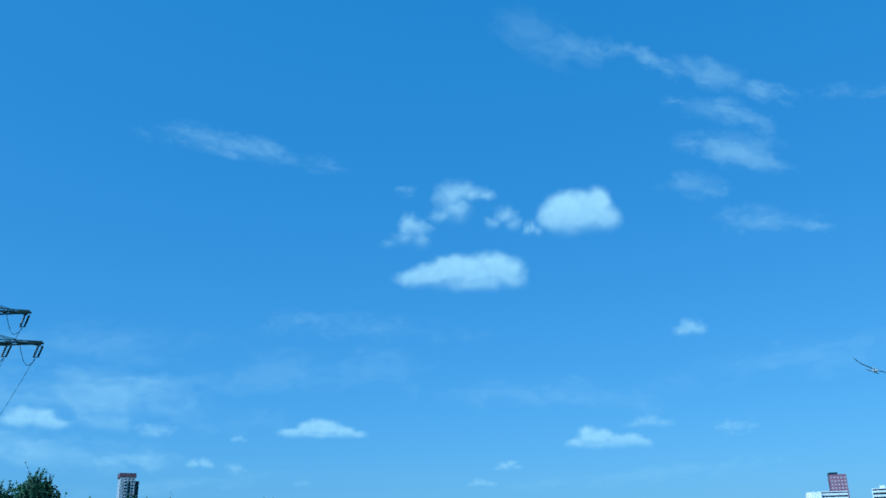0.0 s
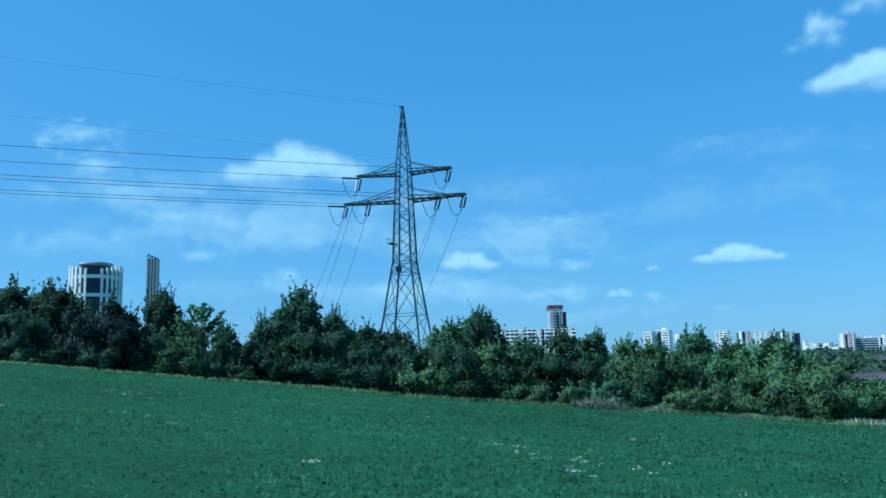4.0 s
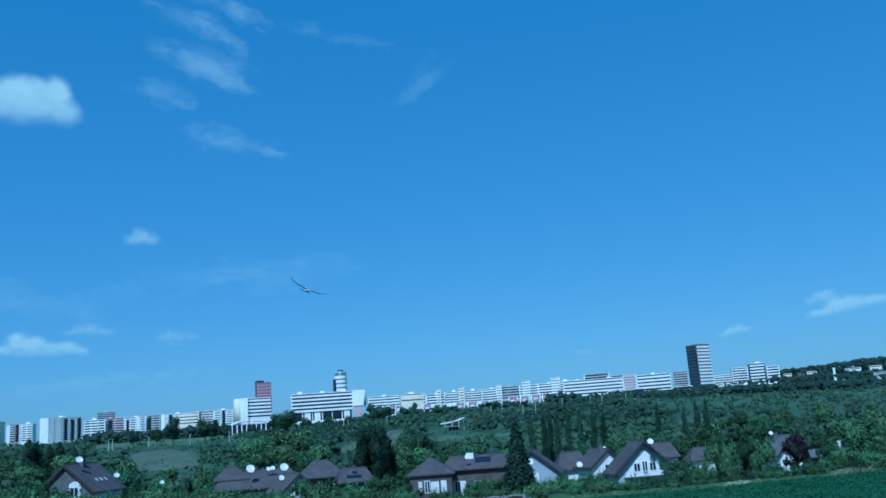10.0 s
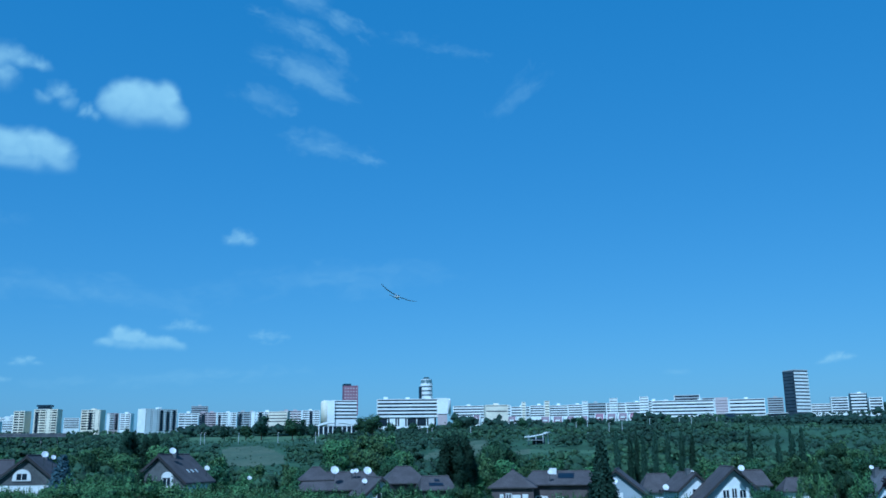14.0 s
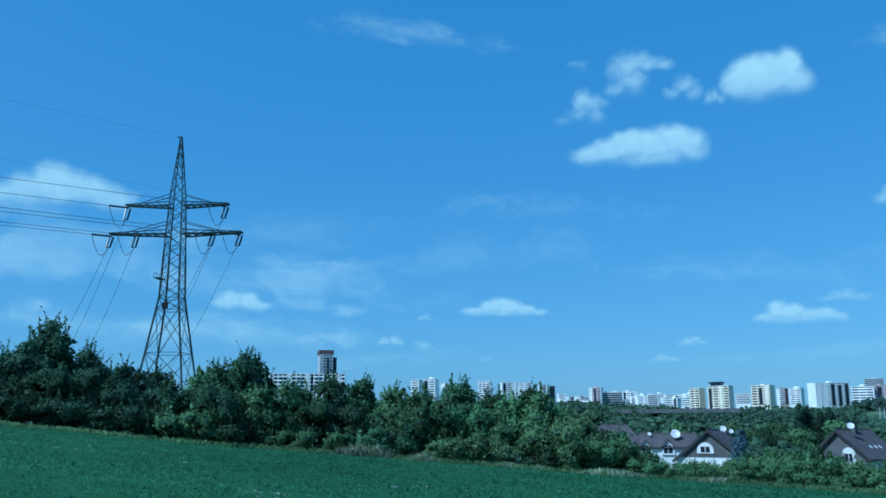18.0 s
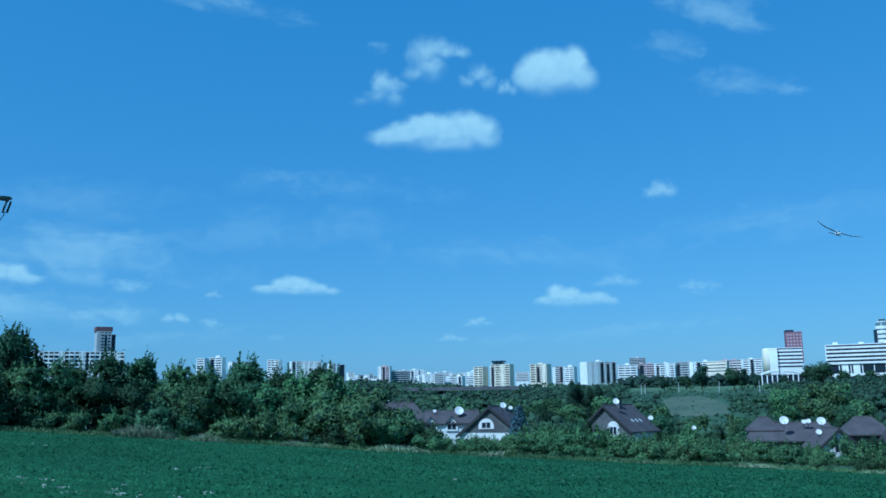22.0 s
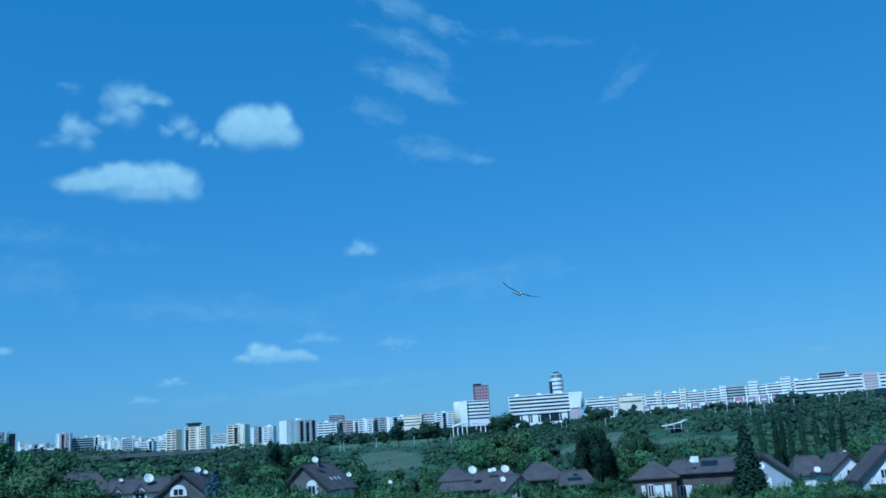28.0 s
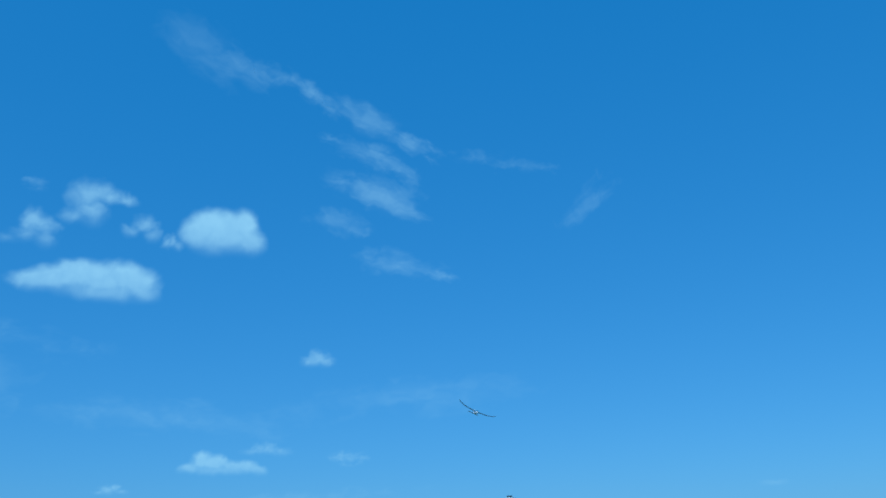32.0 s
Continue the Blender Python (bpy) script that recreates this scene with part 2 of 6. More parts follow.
# ---- ground: a sloping field, a dip with gardens, and the far side of the valley ----
EDGE_AZ = (-180, -120, -75, -58, -45, -31, -17, -7, 0, 8, 18, 30, 43, 53, 61, 80, 130, 180)
EDGE_EL = (-0.8, 1.5, 2.5, 2.03, 0.68, -0.8, -1.93, -2.72, -3.15, -3.58, -3.95, -4.5, -4.27, -3.82, -3.15, -2.35, -1.6, -0.8)
EDGE_D = (90, 90, 80, 72, 70, 68, 70, 74, 76, 78, 80, 82, 84, 90, 100, 110, 100, 90)
FAR_EL = (0.5, 0.5, 0.5, 1.5, 2.0, 2.0, 2.0, 1.7, 1.2, 1.3, 1.3, 1.85, 1.9, 1.6, 1.3, 1.0, 0.5, 0.5)


def ground_z(az, r):
    """Heights at azimuths and distances (arrays)."""
    az, r = np.asarray(az, float), np.asarray(r, float)
    e_d = np.interp(az, EDGE_AZ, EDGE_D)
    z_e = EYE + e_d * np.tan(np.radians(np.interp(az, EDGE_AZ, EDGE_EL)))
    far = np.interp(az, EDGE_AZ, FAR_EL)
    right = np.clip((az + 12) / 10, 0, 1) * np.clip((100 - az) / 30, 0, 1)
    z130 = (1 - right) * (z_e + 0.6) + right * (EYE + 150 * np.tan(np.radians(np.interp(az, (-12, 0, 20, 42, 60), (-2.7, -2.9, -3.5, -3.85, -3.6)))))
    z350 = (1 - right) * (z_e + 1.0) + right * -11.0
    z900, z1250 = EYE + 900 * np.tan(np.radians(far - 0.55)), EYE + 1250 * np.tan(np.radians(far))
    z2500, z4600 = EYE + 2500 * np.tan(np.radians(far - 0.35)), EYE + 4600 * np.tan(np.radians(far - 0.5))
    stops = [(0, 0 * z_e), (1, z_e), (2, z130), (3, z350), (4, z900), (5, z1250), (6, z2500), (7, z4600)]
    dist = [0 * e_d, e_d, 0 * e_d + 150, 0 * e_d + 350, 0 * e_d + 900, 0 * e_d + 1250, 0 * e_d + 2500, 0 * e_d + 4700]
    z = np.zeros(np.broadcast(az, r).shape)
    for k in range(7):
        f = np.clip((r - dist[k]) / (dist[k + 1] - dist[k]), 0, 1)
        if k > 0:
            f = f * f * (3 - 2 * f) * 0.6 + f * 0.4
        z = np.where(r >= dist[k], stops[k][1] + f * (stops[k + 1][1] - stops[k][1]), z)
    return z


def gz(az, r):
    return float(ground_z(np.array([az]), np.array([r]))[0])


def open_ground(a, r):
    """Meadows and bare mounds on the valley's far side."""
    wob = 6 * math.sin(a * 1.7) + 3 * math.sin(a * 4.1)
    return ((8.8 < a < 17.2 and 845 + 3 * wob < r < 1045 + wob) or (10.7 < a < 14.6 and 500 + abs(a - 12.6) * 10 < r < 735 - (a - 12.2) ** 2 * 26)
            or (30.5 < a < 43.5 and 872 + wob < r < 925 + 2 * wob) or (29 < a < 34.5 and 545 + 0.5 * wob < r < 572 + 0.5 * wob)
            or (22.8 < a < 27.4 and 480 < r < 520 + (a - 22.8) * 75 and r < 690) or (26.5 < a < 28.5 and 600 < r < 650)
            or (44.5 < a < 60 and 790 + wob < r < 806 + 2 * wob))


AZS = np.concatenate([np.arange(-180, -70, 5.0), np.arange(-70, 5, 0.75), np.arange(5, 31, 0.2), np.arange(31, 75, 0.75), np.arange(75, 180, 5.0)])
RS = np.concatenate([np.arange(1.5, 60, 1.5), np.arange(60, 140, 2.5), np.geomspace(140, 390, 14), np.arange(400, 1060, 8), np.geomspace(1070, 4700, 20)])
gv, gf = [(0.0, 0.0, 0.0)], []
na = len(AZS)
for i, r in enumerate(RS):
    zz = ground_z(AZS, np.full(na, r))
    for j, a in enumerate(AZS):
        w = noise.noise(Vector((a * 0.9, r * 0.02, 1.7))) * min(r, 900) * 0.0012 if r > 60 else noise.noise(Vector((r * math.sin(radians(a)) * 0.2, r * math.cos(radians(a)) * 0.2, 5))) * 0.05
        gv.append((r * math.sin(radians(a)), r * math.cos(radians(a)), float(zz[j]) + w))
gf += [(0, 1 + (j + 1) % na, 1 + j) for j in range(na)]
slot = [0] * na
for i in range(len(RS) - 1):
    for j in range(na):
        a, b = 1 + i * na + j, 1 + i * na + (j + 1) % na
        gf.append((a, b, b + na, a + na))
        rm, am = (RS[i] + RS[i + 1]) / 2, AZS[j]
        ed = float(np.interp(am, EDGE_AZ, EDGE_D))
        slot.append(0 if rm < ed else (2 if rm < ed + 4 else ((4 if rm < 740 and am < 30 else 3) if open_ground(am, rm) else 1)))
gme = bpy.data.meshes.new("ground")
gme.from_pydata(gv, [], gf)
for m in (M_CROP, M_SCRUB, M_DRY, M_MEADOW, M_MOUND):
    gme.materials.append(m)
gme.polygons.foreach_set("material_index", slot)
gme.polygons.foreach_set("use_smooth", [True] * len(gf))
tagged(new("ground", gme), "green clover field sloping down to a wooded valley", "ground", kind="structure")


# ---- clouds: thin far sheets of the backdrop, whose density makes their outline ----
def cloud_material():
    m = bpy.data.materials.new("cloud_vapour")
    m.use_nodes = True
    n, l = m.node_tree.nodes, m.node_tree.links
    n.remove(n["Principled BSDF"])
    at = n.new("ShaderNodeAttribute")
    at.attribute_name = "vapour"
    em, tr, mx = n.new("ShaderNodeEmission"), n.new("ShaderNodeBsdfTransparent"), n.new("ShaderNodeMixShader")
    em.inputs["Color"].default_value = (0.58, 0.88, 0.86, 1)
    em.inputs["Strength"].default_value = 0.76
    l.new(at.outputs["Fac"], mx.inputs[0])
    l.new(tr.outputs[0], mx.inputs[1])
    l.new(em.outputs[0], mx.inputs[2])
    l.new(mx.outputs[0], n["Material Output"].inputs["Surface"])
    return m


M_CLOUD = cloud_material()


def fbm(x, y, s, octaves=4):
    v, a = 0.0, 0.5
    for _ in range(octaves):
        v += a * noise.noise(Vector((x, y, s)))
        x, y, a = x * 2.03, y * 2.03, a * 0.5
    return v


def smooth(a, b, v):
    f = min(1.0, max(0.0, (v - a) / (b - a)))
    return f * f * (3 - 2 * f)


# rounded heads of the larger heap clouds: across, up, half width, half height
PUFFS = {1: [(-0.68, -0.18, 0.3, 0.46), (-0.42, -0.02, 0.36, 0.6), (-0.12, 0.2, 0.36, 0.74), (0.2, 0.12, 0.38, 0.76), (0.5, 0.2, 0.36, 0.74), (0.72, -0.05, 0.26, 0.66), (0.8, -0.4, 0.18, 0.42), (0.25, -0.5, 0.62, 0.46)],
         2: [(-0.62, 0.02, 0.42, 0.62), (-0.36, 0.38, 0.42, 0.6), (0.1, 0.28, 0.48, 0.6), (0.5, 0.42, 0.38, 0.6), (0.0, -0.3, 0.85, 0.62), (0.55, -0.28, 0.5, 0.62)],
         3: [(0.0, 0.3, 0.4, 0.6), (0.42, 0.0, 0.5, 0.5), (-0.1, -0.4, 0.55, 0.42), (-0.68, -0.65, 0.4, 0.3), (0.5, -0.6, 0.4, 0.42)],
         4: [(-0.2, 0.4, 0.55, 0.6), (0.3, 0.45, 0.5, 0.42), (0.75, 0.38, 0.32, 0.25), (-0.1, -0.3, 0.45, 0.6), (-0.65, -0.5, 0.35, 0.32)],
         5: [(0.1, 0.25, 0.65, 0.6), (-0.5, -0.2, 0.45, 0.45), (0.5, -0.4, 0.45, 0.5)],
         7: [(0.05, 0.1, 0.7, 0.75), (-0.5, -0.25, 0.5, 0.5), (0.5, -0.15, 0.5, 0.6)],
         8: [(-0.64, -0.3, 0.3, 0.45), (-0.3, -0.05, 0.27, 0.7), (-0.05, 0.3, 0.27, 0.78), (0.22, 0.08, 0.25, 0.7), (0.5, -0.15, 0.27, 0.6), (0.78, -0.4, 0.24, 0.4), (0.0, -0.5, 0.85, 0.38)],
         9: [(-0.7, -0.4, 0.26, 0.45), (-0.42, 0.22, 0.27, 0.8), (-0.12, -0.02, 0.27, 0.68), (0.2, -0.3, 0.28, 0.5), (0.5, -0.22, 0.29, 0.58), (0.78, -0.5, 0.24, 0.4), (0.0, -0.55, 0.85, 0.38)],
         19: [(-0.7, -0.3, 0.36, 0.5), (-0.35, -0.05, 0.42, 0.68), (0.0, 0.2, 0.46, 0.8), (0.4, 0.05, 0.44, 0.7), (0.75, -0.2, 0.34, 0.55)]}


def cloud(az, el, w, h, kind, seed, thick, tilt=0.0, label=""):
    """A cloud w by h degrees in size."""
    rng = random.Random(seed)
    d = 3700 + 12 * seed
    if kind == "heap":
        w, h = w * 1.07, h * 1.08
    mg = 1.5
    nx = int(max(24, min(130, w * mg * 12)))
    ny = int(max(18, min(80, h * mg * 15)))
    puffs = PUFFS.get(seed) or [(c + rng.uniform(-0.12, 0.12), e + rng.uniform(-0.15, 0.15), rx * rng.uniform(0.85, 1.2), ry * rng.uniform(0.85, 1.2))
                                for c, e, rx, ry in ((-0.62, -0.35, 0.42, 0.5), (-0.25, 0.0, 0.42, 0.8), (0.16, 0.1, 0.44, 0.75), (0.58, -0.3, 0.44, 0.55))]
    verts, faces, dens = [], [], []
    ct, st = math.cos(radians(tilt)), math.sin(radians(tilt))
    c0, k0 = polar(az, 1).normalized(), radians(el)
    fwd = Vector((c0.x * math.cos(k0), c0.y * math.cos(k0), math.sin(k0)))
    right = Vector((fwd.y, -fwd.x, 0)).normalized()
    up = right.cross(fwd)
    per = d * math.pi / 180
    for j in range(ny + 1):
        for i in range(nx + 1):
            x = (i / nx - 0.5) * w * mg
            y = (j / ny - 0.5) * h * mg
            q = 1.7 / max(h, 0.6)
            wx, wy = fbm(x * q * 0.9 + 5, y * q * 0.9, seed * 0.7 + 20, 3), fbm(x * q * 0.9, y * q * 0.9 + 7, seed * 0.7 + 40, 3)
            n1 = fbm(x * q * 0.8 + wx, y * q + wy, seed * 3.7)
            n2 = fbm(x * q * 2.8 + 9 + 1.2 * wx, y * q * 2.8 + 1.2 * wy, seed * 1.3, 4)
            edge = max(abs(x) / (w * mg / 2), abs(y) / (h * mg / 2))
            if kind == "heap":
                u, v = x / (w / 2) + 0.36 * wx * h / w, y / (h / 2) + 0.26 * wy
                best = math.log(sum(math.exp(7 * (1 - math.hypot((u - pu) / rx, (v - pv) / ry))) for pu, pv, rx, ry in puffs)) / 7 - 0.04
                low, loose = max(0.0, -v - 0.1), thick < 0.8
                f = best + ((0.6 * n1 + 0.42 * n2) if loose else (0.26 * n1 + 0.15 * n2)) * (1 - 0.5 * min(1.0, low))
                base = -0.8 + 0.1 * n1
                a = smooth(-0.34 if loose else -0.2, (0.95 if loose else 0.56) + 0.75 * low, f) * (0.86 + 0.2 * max(-0.8, min(0.7, v)) + 0.14 * n1 + 0.2 * n2) * (0.3 + 0.7 * smooth(base - 0.5, base + 0.8, v))
            else:
                rad = math.hypot(x / (w / 2), y / (h / 2))
                s1 = fbm(x * q * 0.42 + 3 + 0.8 * wx, y * q * 1.0 + 0.8 * wy, seed * 2.1, 5)
                s2 = fbm(x * q * 1.1 + 8 + 1.5 * wx, y * q * 3.2 + 1.5 * wy, seed * 4.3, 4)
                a = smooth(-0.15, 1.3, 1.0 - 0.85 * rad + 1.35 * s1 + 0.3 * s2) * (0.75 + 0.5 * n1 + 0.3 * s2)
            a *= 1 - smooth(0.72, 1.0, edge)
            dens.append(max(0.0, min(1.0, a * thick)))
            p = fwd * d + right * ((x * ct - y * st) * per) + up * ((x * st + y * ct) * per)
            verts.append((p.x, p.y, p.z + EYE))
    for j in range(ny):
        for i in range(nx):
            a = j * (nx + 1) + i
            if max(dens[a], dens[a + 1], dens[a + nx + 1], dens[a + nx + 2]) > 0.004:
                faces.append((a, a + 1, a + nx + 2, a + nx + 1))
    me = bpy.data.meshes.new("cloud")
    me.from_pydata(verts, [], faces)
    me.attributes.new("vapour", "FLOAT", "POINT").data.foreach_set("value", dens)
    me.materials.append(M_CLOUD)
    ob = new("cloud", me)
    tagged(ob, label or ("small white fair-weather heap cloud" if kind == "heap" else "thin white veil of high cloud"), "cloud", "clouds", "structure")


cloud(-3.45, 17.7, 8.5, 2.6, "heap", 1, 0.92, label="long white heap cloud with a flat base")
cloud(5.0, 21.2, 4.8, 3.2, "heap", 2, 1.0, label="bright white heap cloud with a bumpy top")
cloud(-7.0, 20.5, 3.4, 2.4, "heap", 3, 0.66, label="loose white shreds of a heap cloud")
cloud(-3.3, 22.15, 4.0, 2.8, "heap", 4, 0.78, label="loose white heap cloud with a ragged edge")
cloud(-0.3, 21.1, 2.4, 1.7, "heap", 5, 0.55)
cloud(1.55, 20.35, 1.3, 1.1, "heap", 6, 0.5)
cloud(-6.9, 23.1, 1.4, 0.8, "wisp", 48, 0.3)
cloud(11.35, 13.35, 2.05, 1.35, "heap", 7, 0.62)
cloud(-12.55, 7.78, 5.5, 1.35, "heap", 8, 0.85)
cloud(5.6, 6.92, 5.2, 1.5, "heap", 9, 0.85)
cloud(8.2, 7.8, 2.8, 0.9, "heap", 10, 0.45)
cloud(-22.6, 7.6, 2.1, 0.9, "wisp", 11, 0.5)
cloud(-19.8, 5.7, 1.8, 0.65, "heap", 12, 0.6)
cloud(-17.6, 5.4, 1.4, 0.55, "wisp", 13, 0.45)
cloud(-17.6, 7.2, 0.95, 0.5, "heap", 14, 0.4)
cloud(-0.8, 5.4, 2.0, 0.65, "heap", 15, 0.55)
cloud(-2.4, 4.4, 1.7, 0.55, "heap", 16, 0.5)
cloud(13.4, 7.2, 2.2, 0.8, "wisp", 17, 0.45)
cloud(-13.8, 4.5, 1.2, 0.4, "wisp", 18, 0.3)
cloud(-40.9, 14.3, 8.2, 2.9, "heap", 19, 0.82, label="broad white heap cloud behind the power line")
cloud(-29.4, 8.1, 3.8, 1.4, "heap", 20, 0.82)
cloud(-54.4, 15.6, 4.6, 1.5, "wisp", 21, 0.7, 6)
cloud(-53.0, 14.0, 4.2, 1.5, "wisp", 22, 0.75, 5)
cloud(-46.5, 8.5, 3.2, 0.9, "wisp", 23, 0.5)
cloud(-41.4, 7.4, 1.4, 0.8, "wisp", 24, 0.4)
cloud(-48.0, 11.0, 6.0, 1.0, "wisp", 25, 0.4)
cloud(-18.3, 25.5, 10.0, 1.5, "wisp", 26, 0.34, -7)
# high streaks and patches: bearing, elevation, width, height, density, tilt
STREAKS = ((2.6, 32.6, 5.0, 2.6, 0.2, -25), (5.6, 31.6, 4.0, 1.5, 0.24, -22), (8.6, 31.3, 2.6, 1.0, 0.3, -15), (10.7, 30.3, 1.8, 1.2, 0.48, -40),
           (11.9, 29.5, 1.4, 0.8, 0.34, -30), (14.6, 28.8, 4.2, 1.5, 0.3, -22), (17.6, 27.3, 3.6, 1.1, 0.46, -32), (23.0, 26.2, 3.4, 0.8, 0.2, -10),
           (26.0, 25.4, 3.2, 0.8, 0.17, -5), (12.0, 27.5, 1.7, 0.6, 0.24, -10), (14.8, 26.6, 4.0, 1.3, 0.38, -20), (17.0, 25.5, 2.5, 1.0, 0.3, -28),
           (15.6, 24.0, 5.4, 2.0, 0.48, -20), (12.6, 22.2, 3.5, 1.4, 0.3, -18), (17.0, 19.5, 4.8, 1.6, 0.44, -14), (19.6, 18.7, 2.0, 0.6, 0.32, -16),
           (30.0, 22.8, 3.5, 1.4, 0.28, 42))
for k, (a, e, w, h, thick, tilt) in enumerate(STREAKS):
    cloud(a, e, w * 1.08, h * 1.12, "wisp", 80 + k, thick * 0.85, tilt)
cloud(53.8, 6.55, 1.9, 0.9, "heap", 37, 0.6)
cloud(55.1, 5.98, 4.3, 1.15, "heap", 47, 0.82, 7)
cloud(48.5, 5.1, 2.1, 0.7, "heap", 38, 0.7, 6)
cloud(39.4, 4.65, 1.6, 0.35, "wisp", 39, 0.25)
cloud(-38.0, 9.8, 9.0, 1.6, "wisp", 40, 0.25)
cloud(-33.5, 6.2, 7.0, 1.0, "wisp", 41, 0.25)
cloud(-24.0, 5.9, 4.0, 0.7, "wisp", 42, 0.3)
for k, (a, e, w, h) in enumerate(((-14, 11.5, 16, 2.6), (2, 9.8, 15, 2.0), (-27, 12.5, 14, 2.4), (17, 10.8, 15, 2.2), (-9, 14.2, 12, 1.6), (-20, 4.6, 14, 1.0), (8, 4.6, 16, 0.9), (-46, 6.4, 12, 1.4))):
    cloud(a, e, w, h, "wisp", 50 + k, 0.19, (4, -3, 6)[k % 3], "faint broad veil of thin haze cloud")
for k, (a, e, w, h) in enumerate(((-44, 10.6, 22, 3.4), (-28, 9.6, 20, 3.0), (-50, 12.6, 16, 2.6), (-33, 6.4, 20, 2.2))):
    cloud(a, e, w, h, "wisp", 70 + k, 0.5, (3, -2)[k % 2], "broad veil of thin haze cloud")


# ---- lattice pylon and its lines ----
PYL = Vector((-58.1, 87.2, 0.0))
PYL_Z = gz(-34.0, 105) - 0.3
PYL_YAW = 14.0
TOP, ARM_U, ARM_L = 36.0, 27.4, 24.0


def beam(sh, a, b, r=0.07):
    sh.tube([a, b], r, 4, caps=False)


def body_half(z):
    """Half the width of the tower at the height z above the datum."""
    return float(np.interp(z, (PYL_Z, 16.6, ARM_L, ARM_U + 1.4, TOP), (3.3, 1.12, 0.88, 0.70, 0.08)))


pylon = thing("power_pylon", "dark galvanised steel lattice pylon with two crossarms behind the hedge", "pylon",
              Matrix.Translation((PYL.x, PYL.y, 0)) @ pose(0, 0, 0, 0, 0, PYL_YAW))
levels = [PYL_Z, 5.6, 10.3, 15.2, 16.6, 18.1, 19.7, 21.2, 22.6, ARM_L, 25.2, 26.3, ARM_U, ARM_U + 1.5, 30.4, 31.8, 33.0, 34.2, 35.2, TOP]
for sx, sy in ((-1, -1), (1, -1), (1, 1), (-1, 1)):
    part("leg", Shape().tube([(sx * body_half(z), sy * body_half(z), z) for z in levels], [0.12] * 8 + [0.085] * 5 + [0.06] * 7, 4), M_STEEL, pylon)
for side in range(4):
    brace = Shape()
    c, s = ((1, 0), (0, 1), (-1, 0), (0, -1))[side]
    for k in range(len(levels) - 2):
        z0, z1 = levels[k], levels[k + 1]
        h0, h1 = body_half(z0), body_half(z1)
        p = [Vector((u * h * c - h * s, u * h * s + h * c, z)) for h, z in ((h0, z0), (h1, z1)) for u in (-1, 1)]
        r = 0.042 if z0 < 18 else 0.034
        beam(brace, p[0], p[3], r)
        beam(brace, p[1], p[2], r)
        if k in (1, 2, 3, 4, 8, 11):
            beam(brace, p[0], p[1], r)
    part("lattice_side", brace, M_STEEL, pylon)


def crossarm(z, reach, tie, sgn):
    sh = Shape()
    hb = body_half(z)
    tip = Vector((sgn * reach, 0, z + 0.25))
    lo = [Vector((sgn * hb, y, z)) for y in (-hb, hb)]
    hi = [Vector((sgn * body_half(z + tie), y, z + tie)) for y in (-0.7 * hb, 0.7 * hb)]
    tips = [tip + Vector((0, -0.3, 0)), tip + Vector((0, 0.3, 0))]
    n = 7
    for k in range(2):
        sh.tube([lo[k], tips[k]], 0.11, 4)
        sh.tube([hi[k], lo[k].lerp(tips[k], 0.72) + Vector((0, 0, 0.12))], 0.05, 4)
        sh.tube([lo[k] + Vector((0, 0, 0.5)), tips[k] + Vector((0, 0, 0.1))], 0.06, 4)
    for i in range(n):
        f, g = i / n, (i + 1) / n
        a, b = lo[0].lerp(tips[0], f), lo[1].lerp(tips[1], g)
        beam(sh, a, b, 0.05)
        beam(sh, lo[1].lerp(tips[1], f), lo[0].lerp(tips[0], g), 0.05)
        for k in range(2):
            beam(sh, lo[k].lerp(tips[k], f), (lo[k] + Vector((0, 0, 0.5))).lerp(tips[k] + Vector((0, 0, 0.1)), g), 0.04)
    part("crossarm", sh, M_STEEL, pylon)


for sgn in (-1, 1):
    crossarm(ARM_U, 6.1, 1.5, sgn)
    crossarm(ARM_L, 7.8, 1.6, sgn)
plat = Shape()
plat.box(-2.0, -0.8, 18.9, -1.2, 0.8, 18.97)
for yy in (-0.8, 0, 0.8):
    plat.tube([(-2.0, yy, 18.9), (-2.0, yy, 19.6)], 0.03, 4)
plat.tube([(-2.0, -0.8, 19.6), (-2.0, 0.8, 19.6)], 0.03, 4)
part("platform", plat, M_STEEL, pylon)
part("spike", Shape().box(-0.45, -0.04, TOP - 0.1, 0.1, 0.04, TOP + 0.05), M_STEEL, pylon)
part("warning_plate", Shape().box(-0.5, -1.75, 15.2, 0.2, -1.7, 15.9), M_CANOPY, pylon, "dark plate")

P_M = Matrix.Translation((PYL.x, PYL.y, 0)) @ pose(0, 0, 0, 0, 0, PYL_YAW)
SPAN = Vector((-0.676, -0.737, 0.0))
HANG = [(-7.6, ARM_L, -41.3, 9), (-4.6, ARM_L, -39.3, 9), (4.4, ARM_L, -36.0, 9), (7.6, ARM_L, -34.2, 9), (-5.8, ARM_U, -40.3, 9), (5.8, ARM_U, -35.2, 9)]


def cable(points, r, label, group):
    ob = new("power_cable", Shape().tube(points, r, 5).mesh("power_cable", M_WIRE, True))
    tagged(ob, label, "cable", group)


